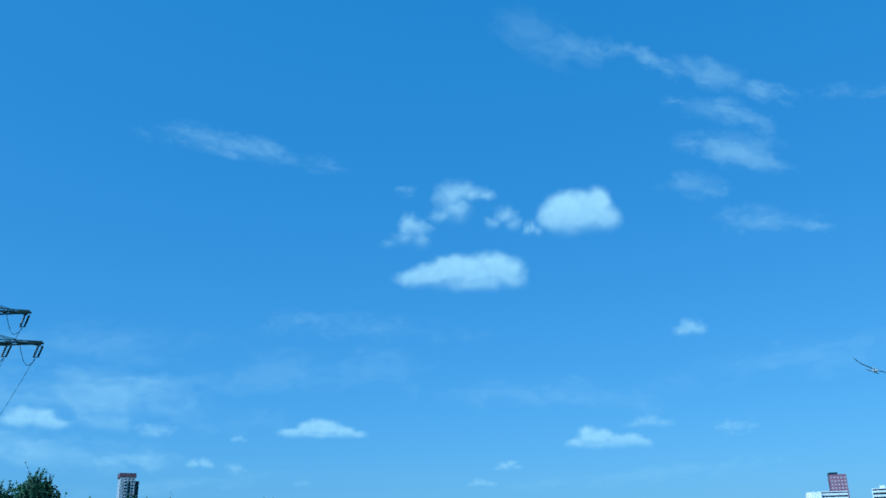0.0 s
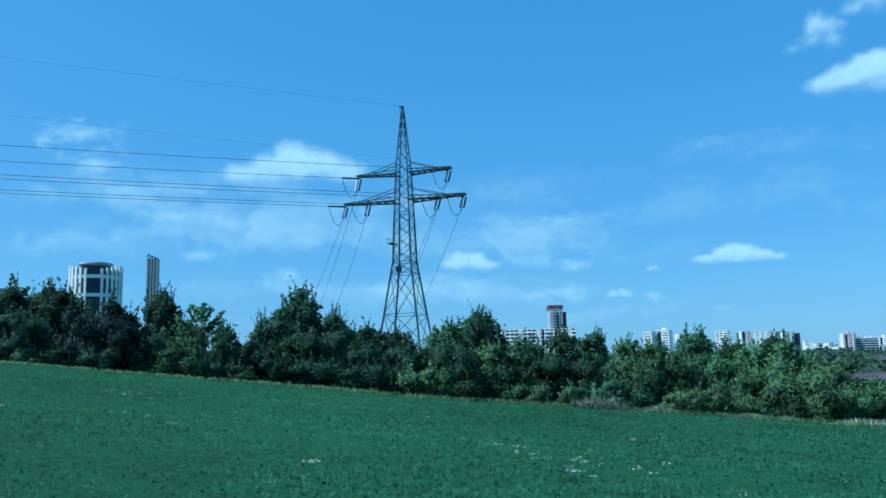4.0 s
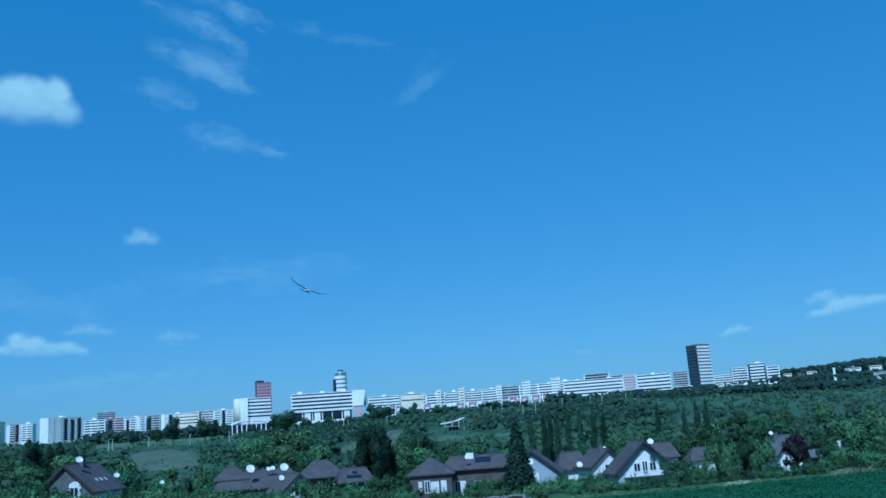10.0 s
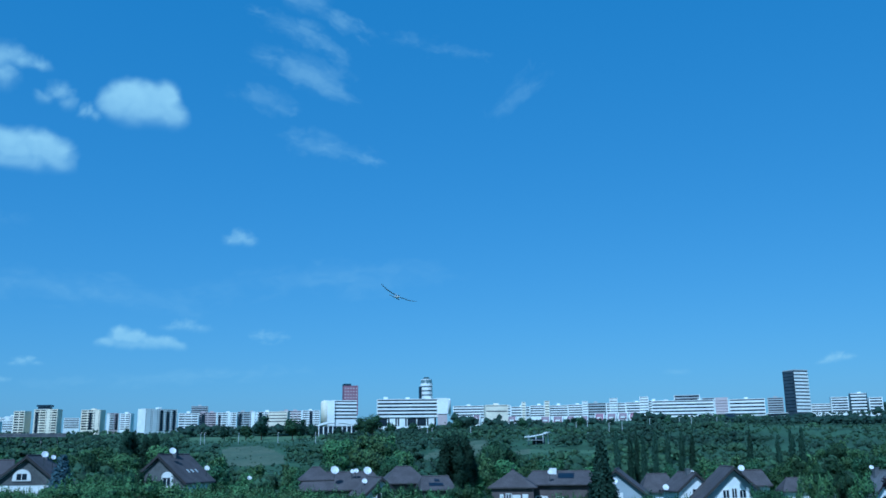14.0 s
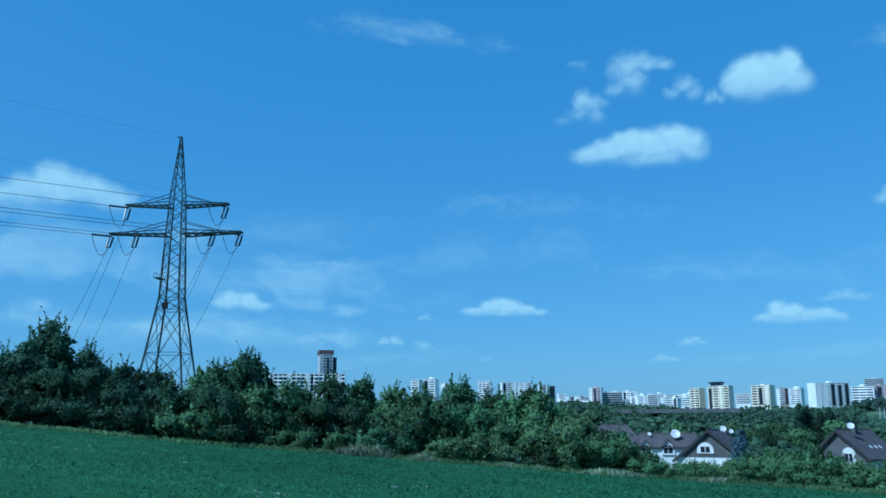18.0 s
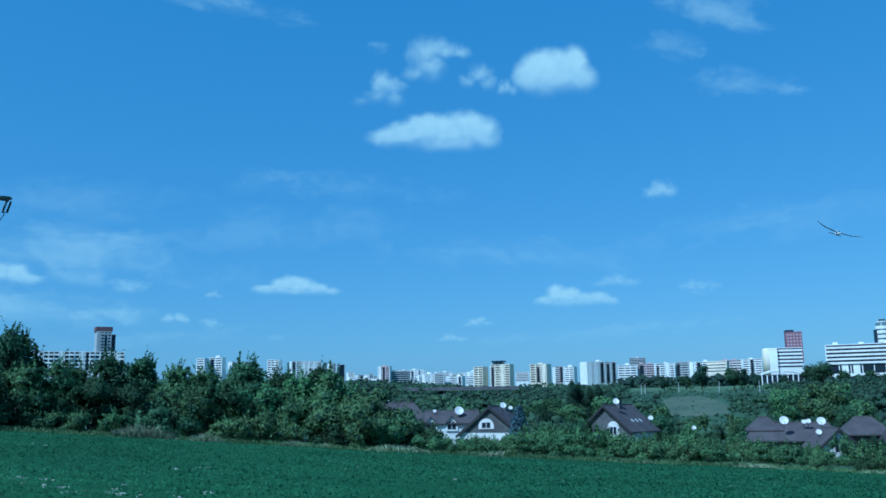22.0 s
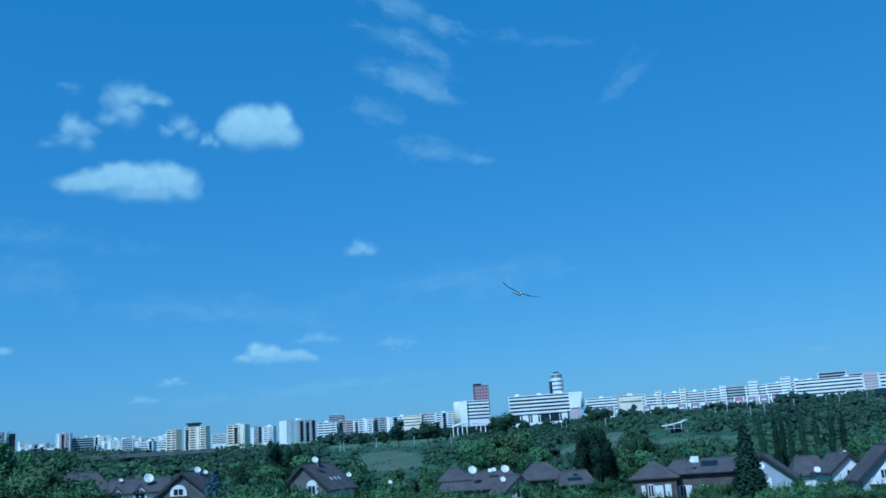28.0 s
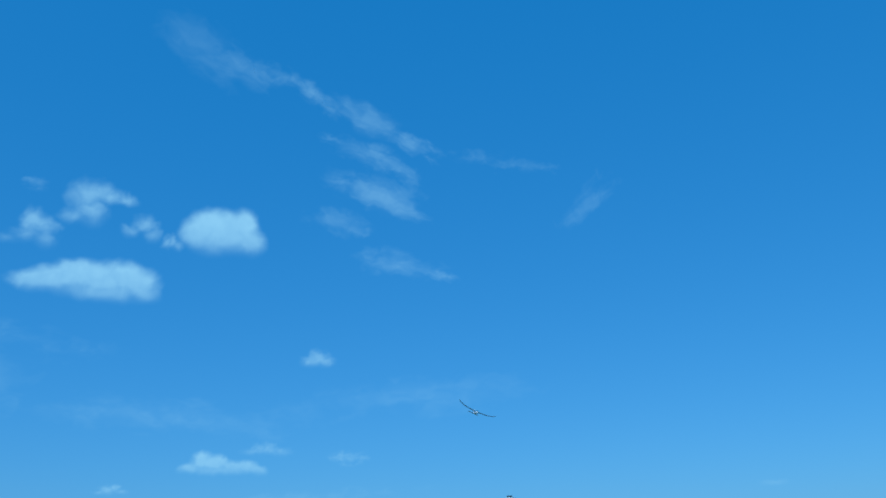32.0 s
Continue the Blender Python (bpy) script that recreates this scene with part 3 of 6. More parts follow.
for x, z, g_az, g_z in HANG:
    tip = P_M @ Vector((x, 0, z))
    end = polar(g_az, 138, g_z)
    way = (end - tip).normalized()
    # two parallel strings of discs, hanging towards the slack span
    for off in (-0.22, 0.22):
        sh = Shape()
        side = (P_M.to_3x3() @ Vector((1, 0, 0))) * off
        a = tip + side + Vector((0, 0, -0.1))
        b = a + way * 1.2 + Vector((0, 0, -0.55))
        n = 14
        prof = []
        for k in range(n * 2 + 1):
            prof.append(0.13 if k % 2 else 0.07)
        sh.tube([a.lerp(b, k / (n * 2)) for k in range(n * 2 + 1)], prof, 6)
        sh.v = [tuple(P_M.inverted() @ Vector(v)) for v in sh.v]
        part("insulator", sh, M_INSUL, pylon, "dark string of insulator discs")
    low = tip + way * 1.2 + Vector((0, 0, -0.65))
    yoke = Shape().tube([P_M.inverted() @ (low - (P_M.to_3x3() @ Vector((0.3, 0, 0)))), P_M.inverted() @ (low + (P_M.to_3x3() @ Vector((0.3, 0, 0))))], 0.06, 4)
    part("yoke", yoke, M_STEEL, pylon)
    # jumper loop under the arm
    start = tip + SPAN * 2.2
    mid = [start.lerp(low, k / 8) + Vector((0, 0, -1.5 * math.sin(math.pi * k / 8) - 0.2 * k / 8)) for k in range(9)]
    loop = Shape().tube([P_M.inverted() @ p for p in mid], 0.035, 5)
    part("jumper", loop, M_WIRE, pylon)
    sh = Shape().tube([P_M.inverted() @ tip, P_M.inverted() @ start], 0.11, 6)
    part("insulator", sh, M_INSUL, pylon)
    pts = [low.lerp(end, k / 12) + Vector((0, 0, -1.6 * math.sin(math.pi * k / 12))) for k in range(13)]
    cable(pts, 0.022, "thin dark cable dropping from the pylon towards the trees", "slack cables")
    pts = [start + SPAN * s + Vector((0, 0, -0.002 * s + 1.9e-4 * s * s)) for s in np.linspace(0, 260, 40)]
    cable(pts, 0.026, "dark overhead conductor strung from the pylon", "overhead conductors")
for z0, slope in ((TOP, 0.05), (29.3, 0.055)):
    top = P_M @ Vector((0, 0, z0))
    cable([top + SPAN * s + Vector((0, 0, slope * s + 1.2e-4 * s * s)) for s in np.linspace(0, 260, 30)], 0.008, "thin earth wire strung from the pylon", "earth wires")

# the next pylon and the line's end portal, both behind trees or outside the view
portal = thing("line_portal", "steel lattice portal that ends the power line behind trees", "portal", Matrix.Translation((0, 0, 0)))
pa, pb = polar(-42.3, 138), polar(-33.4, 138)
g0 = gz(-38, 138) - 0.5
for p in (pa, pb, pa.lerp(pb, 0.5)):
    part("post", Shape().tube([(p.x, p.y, g0), (p.x, p.y, 9.6)], [0.35, 0.22], 6), M_STEEL, portal)
part("beam", Shape().tube([(pa.x, pa.y, 9.2), (pb.x, pb.y, 9.2)], 0.3, 4), M_STEEL, portal)
sp = polar(-38.4, 138)
part("lightning_rod", Shape().tube([(sp.x, sp.y, 9.2), (sp.x, sp.y, 15.5)], [0.14, 0.03], 5), M_STEEL, portal)
pole = polar(-28.26, 100)
part("rod", Shape().tube([(pole.x, pole.y, 0.5), (pole.x, pole.y, 10.4)], [0.08, 0.03], 5), M_STEEL,
     thing("thin_mast", "thin steel mast rising out of the trees", "mast", Matrix.Identity(4)))


# ---- trees and bushes ----
def balls(step):
    bm = bmesh.new()
    bmesh.ops.create_icosphere(bm, subdivisions=step, radius=1.0)
    bm.verts.ensure_lookup_table()
    v = np.array([p.co[:] for p in bm.verts])
    f = np.array([[q.index for q in t.verts] for t in bm.faces])
    bm.free()
    return v, f


BALL_FINE, BALL_COARSE = balls(2), balls(1)


def leaf_mesh(name, centres, sizes, rng, mat, out=None, lean=0.9, flat=0.0, stand=0.0, clumps=(), uneven=0.16, inner=None):
    """Many small three-cornered leaf sprays round uneven clumps; out: the outward direction at each spray;
    clumps: (centre, radii, fine or coarse)."""
    c = np.asarray(centres, float).reshape(-1, 3)
    n = len(c)
    a = rng.normal(size=(n, 3))
    a /= np.linalg.norm(a, axis=1)[:, None]
    if stand:
        a = a * (1 - stand) + np.array([0, 0, stand])
        a /= np.linalg.norm(a, axis=1)[:, None]
    b = rng.normal(size=(n, 3))
    b -= a * (a * b).sum(1)[:, None]
    b /= np.linalg.norm(b, axis=1)[:, None]
    if flat:
        a[:, 2] *= 1 - flat
        b[:, 2] *= 1 - flat
    k = np.cross(b, a)
    if out is not None and n:
        out = np.asarray(out, float)
        out = out / np.maximum(1e-6, np.linalg.norm(out, axis=1))[:, None]
        sg = np.sign((k * out).sum(1) + 1e-9)[:, None]
        b, k = b * sg, k * sg
    s = np.asarray(sizes, float)[:, None]
    pts = np.stack([c - a * s * 0.5 + b * s * 0.5, c + a * s * 0.75, c - a * s * 0.5 - b * s * 0.5], 1).reshape(-1, 3)
    tri = np.arange(n * 3).reshape(n, 3)
    nor = np.zeros((0, 3))
    if out is not None and n:
        v = out * lean + k * (1 - lean)
        nor = np.repeat(v / np.linalg.norm(v, axis=1)[:, None], 3, axis=0)
    vs, fs, ns, at = [pts], [tri], [nor], len(pts)
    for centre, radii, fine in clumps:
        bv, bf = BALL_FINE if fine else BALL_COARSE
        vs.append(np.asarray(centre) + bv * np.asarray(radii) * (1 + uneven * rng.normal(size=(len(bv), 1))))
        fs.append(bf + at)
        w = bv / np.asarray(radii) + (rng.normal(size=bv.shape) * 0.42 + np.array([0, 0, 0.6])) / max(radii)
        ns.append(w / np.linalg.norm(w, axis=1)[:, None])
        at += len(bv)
    vs, fs = np.concatenate(vs), np.concatenate(fs)
    me = bpy.data.meshes.new(name)
    me.vertices.add(len(vs))
    me.vertices.foreach_set("co", vs.ravel())
    me.loops.add(fs.size)
    me.loops.foreach_set("vertex_index", fs.ravel().astype(np.int32))
    me.polygons.add(len(fs))
    me.polygons.foreach_set("loop_start", np.arange(0, fs.size, 3, dtype=np.int32))
    me.materials.append(mat)
    # clumps take the dark material that paints the crown's inner shade
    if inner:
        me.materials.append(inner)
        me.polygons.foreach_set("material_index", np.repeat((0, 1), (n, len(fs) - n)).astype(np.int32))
    me.update(calc_edges=True)
    if out is not None:
        me.polygons.foreach_set("use_smooth", [True] * len(fs))
        me.normals_split_custom_set_from_vertices(np.concatenate(ns).tolist())
    return me


OUT, CLUMPS = [], []


def lobe_points(rng, lobes, n):
    """Points in a union of lobes (x, y, z, rx, rz), most of them near the skin."""
    w = np.array([l[3] * l[3] * l[4] for l in lobes]) ** 0.75
    pick = rng.choice(len(lobes), n, p=w / w.sum())
    L = np.array(lobes)[pick]
    d = rng.normal(size=(n, 3))
    d /= np.linalg.norm(d, axis=1)[:, None]
    r = 0.55 + 0.55 * rng.uniform(0, 1, n) ** 0.8 + 0.1 * rng.normal(size=n)
    OUT.append(d)
    CLUMPS.append([((l[0], l[1], l[2]), (l[3] * 0.64, l[3] * 0.64, l[4] * 0.64), len(lobes) < 12) for l in lobes])
    return np.stack([L[:, 0] + d[:, 0] * r * L[:, 3], L[:, 1] + d[:, 1] * r * L[:, 3], L[:, 2] + d[:, 2] * r * L[:, 4]], 1)


def make_plant(kind, seed, mat):
    """A plant about its own true size, its foot at the origin. Returns the thing and its height."""
    rng = np.random.default_rng(seed)
    trunk = Shape()
    if kind == "bush":
        H, n, size = 4.0, 2100, 0.20
        lobes = [(*(rng.normal(size=2) * 1.1), rng.uniform(0.9, 2.7), rng.uniform(0.5, 1.05), rng.uniform(0.4, 0.9)) for _ in range(15)]
        pts = lobe_points(rng, lobes, n)
        shoots = [np.linspace(0, 1, 7)[:, None] * np.array([rng.normal() * 0.3, rng.normal() * 0.3, rng.uniform(0.6, 1.3)]) + np.array([l[0], l[1], l[2] + l[4] * 0.7]) for l in lobes for _ in range(2)]
        pts = np.concatenate([pts] + shoots)
        for _ in range(5):
            e = rng.normal(size=2) * 0.9
            trunk.tube([(0, 0, -0.3), (e[0] * 0.4, e[1] * 0.4, 1.0), (e[0], e[1], 2.4)], [0.09, 0.06, 0.02], 5)
    elif kind == "bigbush":
        H, n, size = 6.0, 3600, 0.19
        lobes = [(*(rng.normal(size=2) * 1.5), rng.uniform(1.0, 4.4), rng.uniform(0.6, 1.2), rng.uniform(0.5, 1.05)) for _ in range(24)]
        pts = lobe_points(rng, lobes, n)
        shoots = [np.linspace(0, 1, 7)[:, None] * np.array([rng.normal() * 0.3, rng.normal() * 0.3, rng.uniform(0.5, 1.1)]) + np.array([l[0], l[1], l[2] + l[4] * 0.7]) for l in lobes]
        pts = np.concatenate([pts] + shoots)
        for _ in range(6):
            e = rng.normal(size=2) * 1.2
            trunk.tube([(0, 0, -0.3), (e[0] * 0.4, e[1] * 0.4, 1.4), (e[0], e[1], 3.6)], [0.1, 0.07, 0.02], 5)
    elif kind == "tree":
        H, n, size = 8.0, 3900, 0.225
        lobes = [(0, 0, 4.6, 1.5, 2.2)]
        for k in range(22):
            a, z = rng.uniform(0, 6.28), rng.uniform(1.2, 7.2)
            rad = 1.9 * math.sin(min(1.0, (8.3 - z) / 5.0) * 1.5) * rng.uniform(0.6, 1.1)
            lobes.append((rad * math.cos(a), rad * math.sin(a), z, rng.uniform(0.45, 0.95), rng.uniform(0.4, 0.85)))
        pts = lobe_points(rng, lobes, n)
        shoots = [np.linspace(0, 1, 9)[:, None] * np.array([rng.normal() * 0.35, rng.normal() * 0.35, rng.uniform(0.8, 1.6)]) + np.array([l[0], l[1], l[2] + l[4] * 0.6]) for l in lobes for _ in range(2)]
        pts = np.concatenate([pts] + shoots)
        trunk.tube([(0, 0, -0.5), (0.05, 0, 2), (0.1, 0.05, 4.5), (0, 0, 6.8)], [0.2, 0.16, 0.1, 0.03], 6)
        for l in lobes[1:]:
            trunk.tube([(0.05, 0, max(0.8, l[2] - 1.6)), (l[0] * 0.6, l[1] * 0.6, l[2] - 0.5), (l[0], l[1], l[2])], [0.07, 0.04, 0.015], 4)
    elif kind == "midtree":
        H, n, size = 10.0, 1800, 0.38
        lobes = [(0, 0, 5.2, 2.4, 3.2)]
        for k in range(11):
            a, z = rng.uniform(0, 6.28), rng.uniform(1.8, 8.6)
            rad = 2.6 * math.sin(min(1.0, (10.2 - z) / 5.5) * 1.5) * rng.uniform(0.6, 1.1)
            lobes.append((rad * math.cos(a), rad * math.sin(a), z, rng.uniform(0.9, 1.7), rng.uniform(0.8, 1.5)))
        pts = lobe_points(rng, lobes, n)
        trunk.tube([(0, 0, -1.0), (0.1, 0, 4), (0, 0, 7.5)], [0.28, 0.18, 0.04], 6)
        for l in lobes[1:5]:
            trunk.tube([(0.05, 0, max(1.0, l[2] - 2.2)), (l[0], l[1], l[2])], [0.09, 0.03], 4)
    elif kind == "spiky":
        H, n, size = 7.5, 900, 0.20
        pts = []
        trunk.tube([(0, 0, -0.5), (0.05, 0, 3), (0, 0, 7)], [0.15, 0.1, 0.02], 6)
        for k in range(30):
            a, z = rng.uniform(0, 6.28), rng.uniform(1.0, 6.3)
            ln = (7.6 - z) * 0.42 * rng.uniform(0.7, 1.15) + 0.3
            tip = np.array([math.cos(a) * ln, math.sin(a) * ln, z + ln * rng.uniform(0.7, 1.2)])
            foot = np.array([0, 0, z])
            trunk.tube([tuple(foot), tuple(foot + (tip - foot) * np.array([0.6, 0.6, 0.45])), tuple(tip)], [0.05, 0.03, 0.01], 4)
            for f in np.linspace(0.2, 1.05, 50):
                pts.append(foot + (tip - foot) * np.array([f, f, f ** 1.3]) + rng.normal(size=3) * 0.11 * (1.2 - 0.5 * f))
        pts = np.array(pts)
    elif kind == "poplar":
        H, n, size = 16.0, 4600, 0.29
        lobes = [(rng.normal() * 0.35, rng.normal() * 0.35, z, 1.25 * math.sin(min(1, (16.6 - z) / 5.5) * 1.5) + 0.2, 1.5) for z in np.linspace(2.2, 15.0, 12)]
        pts = lobe_points(rng, lobes, n)
        trunk.tube([(0, 0, -1), (0, 0, 8), (0, 0, 15)], [0.3, 0.18, 0.03], 6)
    elif kind == "spruce":
        H, n, size = 9.0, 0, 0.27
        pts = []
        trunk.tube([(0, 0, -0.5), (0, 0, 9)], [0.2, 0.02], 6)
        for z in np.linspace(0.6, 8.8, 36):
            ln = (9.1 - z) * 0.24 + 0.12
            for a in np.linspace(0, 6.28, 12)[:-1] + rng.uniform(0, 1):
                for f in np.linspace(0.12, 1.0, max(5, int(ln * 13))):
                    q = ln * f * rng.uniform(0.9, 1.1)
                    pts.append((math.cos(a) * q + rng.normal() * 0.1, math.sin(a) * q + rng.normal() * 0.1, z - 0.28 * q + rng.normal() * 0.07))
        pts = np.array(pts)
    name = {"bush": "bush", "bigbush": "bush", "tree": "tree", "midtree": "tree", "spiky": "tree", "poplar": "poplar_tree", "spruce": "spruce_tree"}[kind]
    ob = thing(name, "", name.replace("_tree", "").replace("_", " ") if kind in ("bush", "bigbush", "tree", "spiky", "midtree") else "tree", Matrix.Identity(4))
    part("stem" if "bush" in kind else "trunk", trunk, M_BARK, ob)
    sizes = rng.uniform(0.7, 1.35, len(pts)) * size
    pts = np.asarray(pts, float)
    if OUT:
        clump = OUT.pop()
        clump = np.concatenate([clump, np.tile((0.0, 0.0, 1.0), (len(pts) - len(clump), 1))])
        whole = pts - np.array([0, 0, H * 0.45])
        whole /= np.maximum(0.1, np.linalg.norm(whole, axis=1))[:, None]
        out = clump + 0.6 * whole + np.array([0, 0, 0.25])
    else:
        out = pts * np.array([1, 1, 0]) + np.array([0, 0, 0.4])
    part("crown", leaf_mesh("crown", pts, sizes, rng, mat, out, 0.62, clumps=CLUMPS.pop() if CLUMPS else (), uneven=0.25, inner=M_INNERSHADE), None, ob)
    return ob, H


PROTO, USED = {}, set()
KINDS = {("bush", 0): LEAVES[1], ("bush", 1): LEAVES[1], ("bush", 2): LEAVES[2], ("bush", 3): LEAVES[0], ("bush", 4): LEAVES[2],
         ("tree", 0): LEAVES[0], ("tree", 1): LEAVES[0], ("tree", 2): LEAVES[1], ("tree", 3): LEAVES[1], ("tree", 4): LEAVES[4], ("midtree", 0): LEAVES[0], ("midtree", 1): LEAVES[3], ("midtree", 2): LEAVES[1],
         ("spiky", 0): LEAVES[1], ("spiky", 1): LEAVES[0], ("poplar", 0): LEAVES[9], ("poplar", 1): LEAVES[9], ("spruce", 0): LEAVES[3], ("spruce", 1): LEAVES[5], ("tree", 5): LEAVES[7], ("tree", 6): LEAVES[7], ("bush", 6): LEAVES[7], ("bush", 7): LEAVES[8], ("bush", 5): LEAVES[6], ("midtree", 3): LEAVES[2]}
TEXT = {"bigbush": "tall dense leafy bush in the hedge", "midtree": "leafy dark tree on the valley floor", "bush": "dense leafy green bush at the field's edge", "tree": "leafy broad-crowned tree in the hedge", "spiky": "young tree with upright open branches",
        "poplar": "tall narrow dark-green poplar in the valley", "spruce": "dark green conical spruce in a garden"}


def plant(kind, variant, az, d, height, wide=1.0, sink=0.0, label="", group="", z=None):
    if kind == "bush" and height > 4.4:
        kind = "bigbush"
    key = (kind, variant)
    rng = random.Random(int(az * 100) + int(d * 7) + variant)
    if key not in PROTO:
        PROTO[key] = make_plant(kind, 11 + 7 * variant + len(kind) * 31, KINDS[key if kind != "bigbush" else ("bush", variant)])
    ob, H = PROTO[key]
    s = height / H
    p = polar(az, d, (gz(az, d) if z is None else z) - sink)
    m = Matrix.Translation(p) @ pose(0, 0, 0, 0, 0, rng.uniform(0, 360)) @ Matrix.Diagonal((s * wide, s * wide, s, 1))
    if key in USED:
        ob = copy_thing(ob, m)
        ob.matrix_basis = m
    else:
        USED.add(key)
        ob.matrix_basis = m
    return tagged(ob, label or TEXT[kind], "", group)


rng = random.Random(4)
# outline of the hedge's top against the sky, left part
HEDGE_AZ = (-64, -57, -53, -50, -48.5, -46, -44, -42, -40.6, -38.8, -37, -35.5, -33, -31, -29, -26, -23, -20, -17, -14, -11, -8.5, -6, -3)
HEDGE_EL = (6.8, 6.9, 6.1, 6.0, 5.6, 4.3, 4.3, 5.5, 6.4, 5.5, 4.8, 4.2, 4.2, 4.5, 5.0, 3.9, 3.6, 3.4, 3.2, 3.1, 3.1, 2.1, 0.0, -0.9)


def hedge_h(az, d):
    return rise(float(np.interp(az, HEDGE_AZ, HEDGE_EL)), d) - gz(az, d)


# single trees that stand out of the hedge
plant("tree", 6, -59.3, 80, rise(7.0, 80) - gz(-59.3, 80), 1.2, 0.2)
plant("tree", 5, -55.0, 80, rise(6.7, 80) - gz(-55, 80), 1.1, 0.2)
plant("tree", 5, -57.0, 82, rise(6.80, 82) - gz(-57, 82), 1.15, 0.2)
plant("tree", 6, -49.0, 82, rise(6.60, 82) - gz(-49, 82), 0.95, 0.2)
plant("spiky", 0, -46.6, 74, rise(6.1, 74) - gz(-46.6, 74), 1.25, 0.2)
plant("bush", 7, -52.7, 74, rise(6.0, 74) - gz(-52.7, 74), 0.85, 0.2, "thin grey-purple bush in the hedge")
plant("tree", 5, -42.0, 78, rise(5.80, 78) - gz(-42, 78), 0.9, 0.2)
plant("tree", 6, -40.4, 80, rise(6.80, 80) - gz(-40.4, 80), 1.05, 0.2)
plant("tree", 5, -38.0, 84, rise(5.20, 84) - gz(-38, 84), 0.9, 0.2)
plant("spiky", 1, -35.4, 82, rise(4.2, 82) - gz(-35.4, 82), 1.1, 0.2)
plant("spiky", 0, -31.2, 82, rise(4.5, 82) - gz(-31.2, 82), 1.1, 0.2)
plant("tree", 6, -29.0, 80, rise(5.10, 80) - gz(-29, 80), 0.8, 0.2)
plant("spiky", 1, -29.2, 79, rise(5.0, 79) - gz(-29, 79), 0.9, 0.2)
plant("spiky", 1, -22.3, 84, rise(3.5, 84) - gz(-22.3, 84), 0.9, 0.2)
plant("spiky", 0, -19.5, 84, rise(3.3, 84) - gz(-19.5, 84), 1.0, 0.2)
plant("tree", 2, -12.0, 84, rise(3.0, 84) - gz(-12, 84), 1.1, 0.2)
plant("tree", 3, -10.4, 82, rise(2.8, 82) - gz(-10.4, 82), 1.1, 0.2)
az = -66.0
while az < -7.5:
    d = float(np.interp(az, EDGE_AZ, EDGE_D))
    # tall back row, middle and a low fringe at the field's edge
    plant("tree", rng.choice((0, 1, 2, 3) if az > -34 else (5, 6, 5, 0)), az + rng.uniform(-0.5, 0.5), d + rng.uniform(9, 15), hedge_h(az, d + 12) * rng.uniform(0.9, 1.08), 1.15, 0.2, group="hedge trees")
    plant("bush", rng.choice(((1, 2, 1, 0) if az > -20 else (0, 1, 3)) if az > -34 else (6, 6, 3)), az + rng.uniform(-0.6, 0.6), d + rng.uniform(4.5, 7), hedge_h(az, d + 6) * rng.uniform(0.65, 0.9), 0.95, 0.2, group="hedge bushes")
    plant("bush", rng.choice((0, 2, 2, 3, 4, 4)) if az > -22 else (rng.choice((0, 1, 2, 3)) if az > -34 else rng.choice((3, 3, 6, 6))), az + 1.0 + rng.uniform(-0.5, 0.5), d + rng.uniform(1.5, 3), rng.uniform(1.8, 3.4), 1.1, 0.2, group="hedge bushes")
    az += 2.1
# lower bushes along the right part of the field's edge
LOW_AZ = (-9, -6, -3.8, 0, 6, 12.7, 19.3, 24, 30, 36, 43, 50, 56, 62)
LOW_EL = (1.5, -0.5, -1.65, -1.8, -1.7, -2.1, -2.6, -2.7, -3.4, -3.25, -3.3, -3.0, -2.1, -1.5)
az = -8.5
while az < 64:
    d = float(np.interp(az, EDGE_AZ, EDGE_D))
    el = float(np.interp(az, LOW_AZ, LOW_EL))
    for back, low in ((4.5 if 27.5 < az < 34.5 else 2.2, 0.62), (7, 0.95)):
        a2 = az + rng.uniform(-0.5, 0.5)
        plant("bush", rng.choice((0, 1, 2, 4, 1) if az < 40 else (3, 0, 3, 1, 3)), a2, d + back, max(1.0, (rise(el, d + back) - gz(a2, d + back)) * low * rng.uniform(1.1, 1.5)), 1.1, 0.15, group="field edge bushes")
    az += 2.0


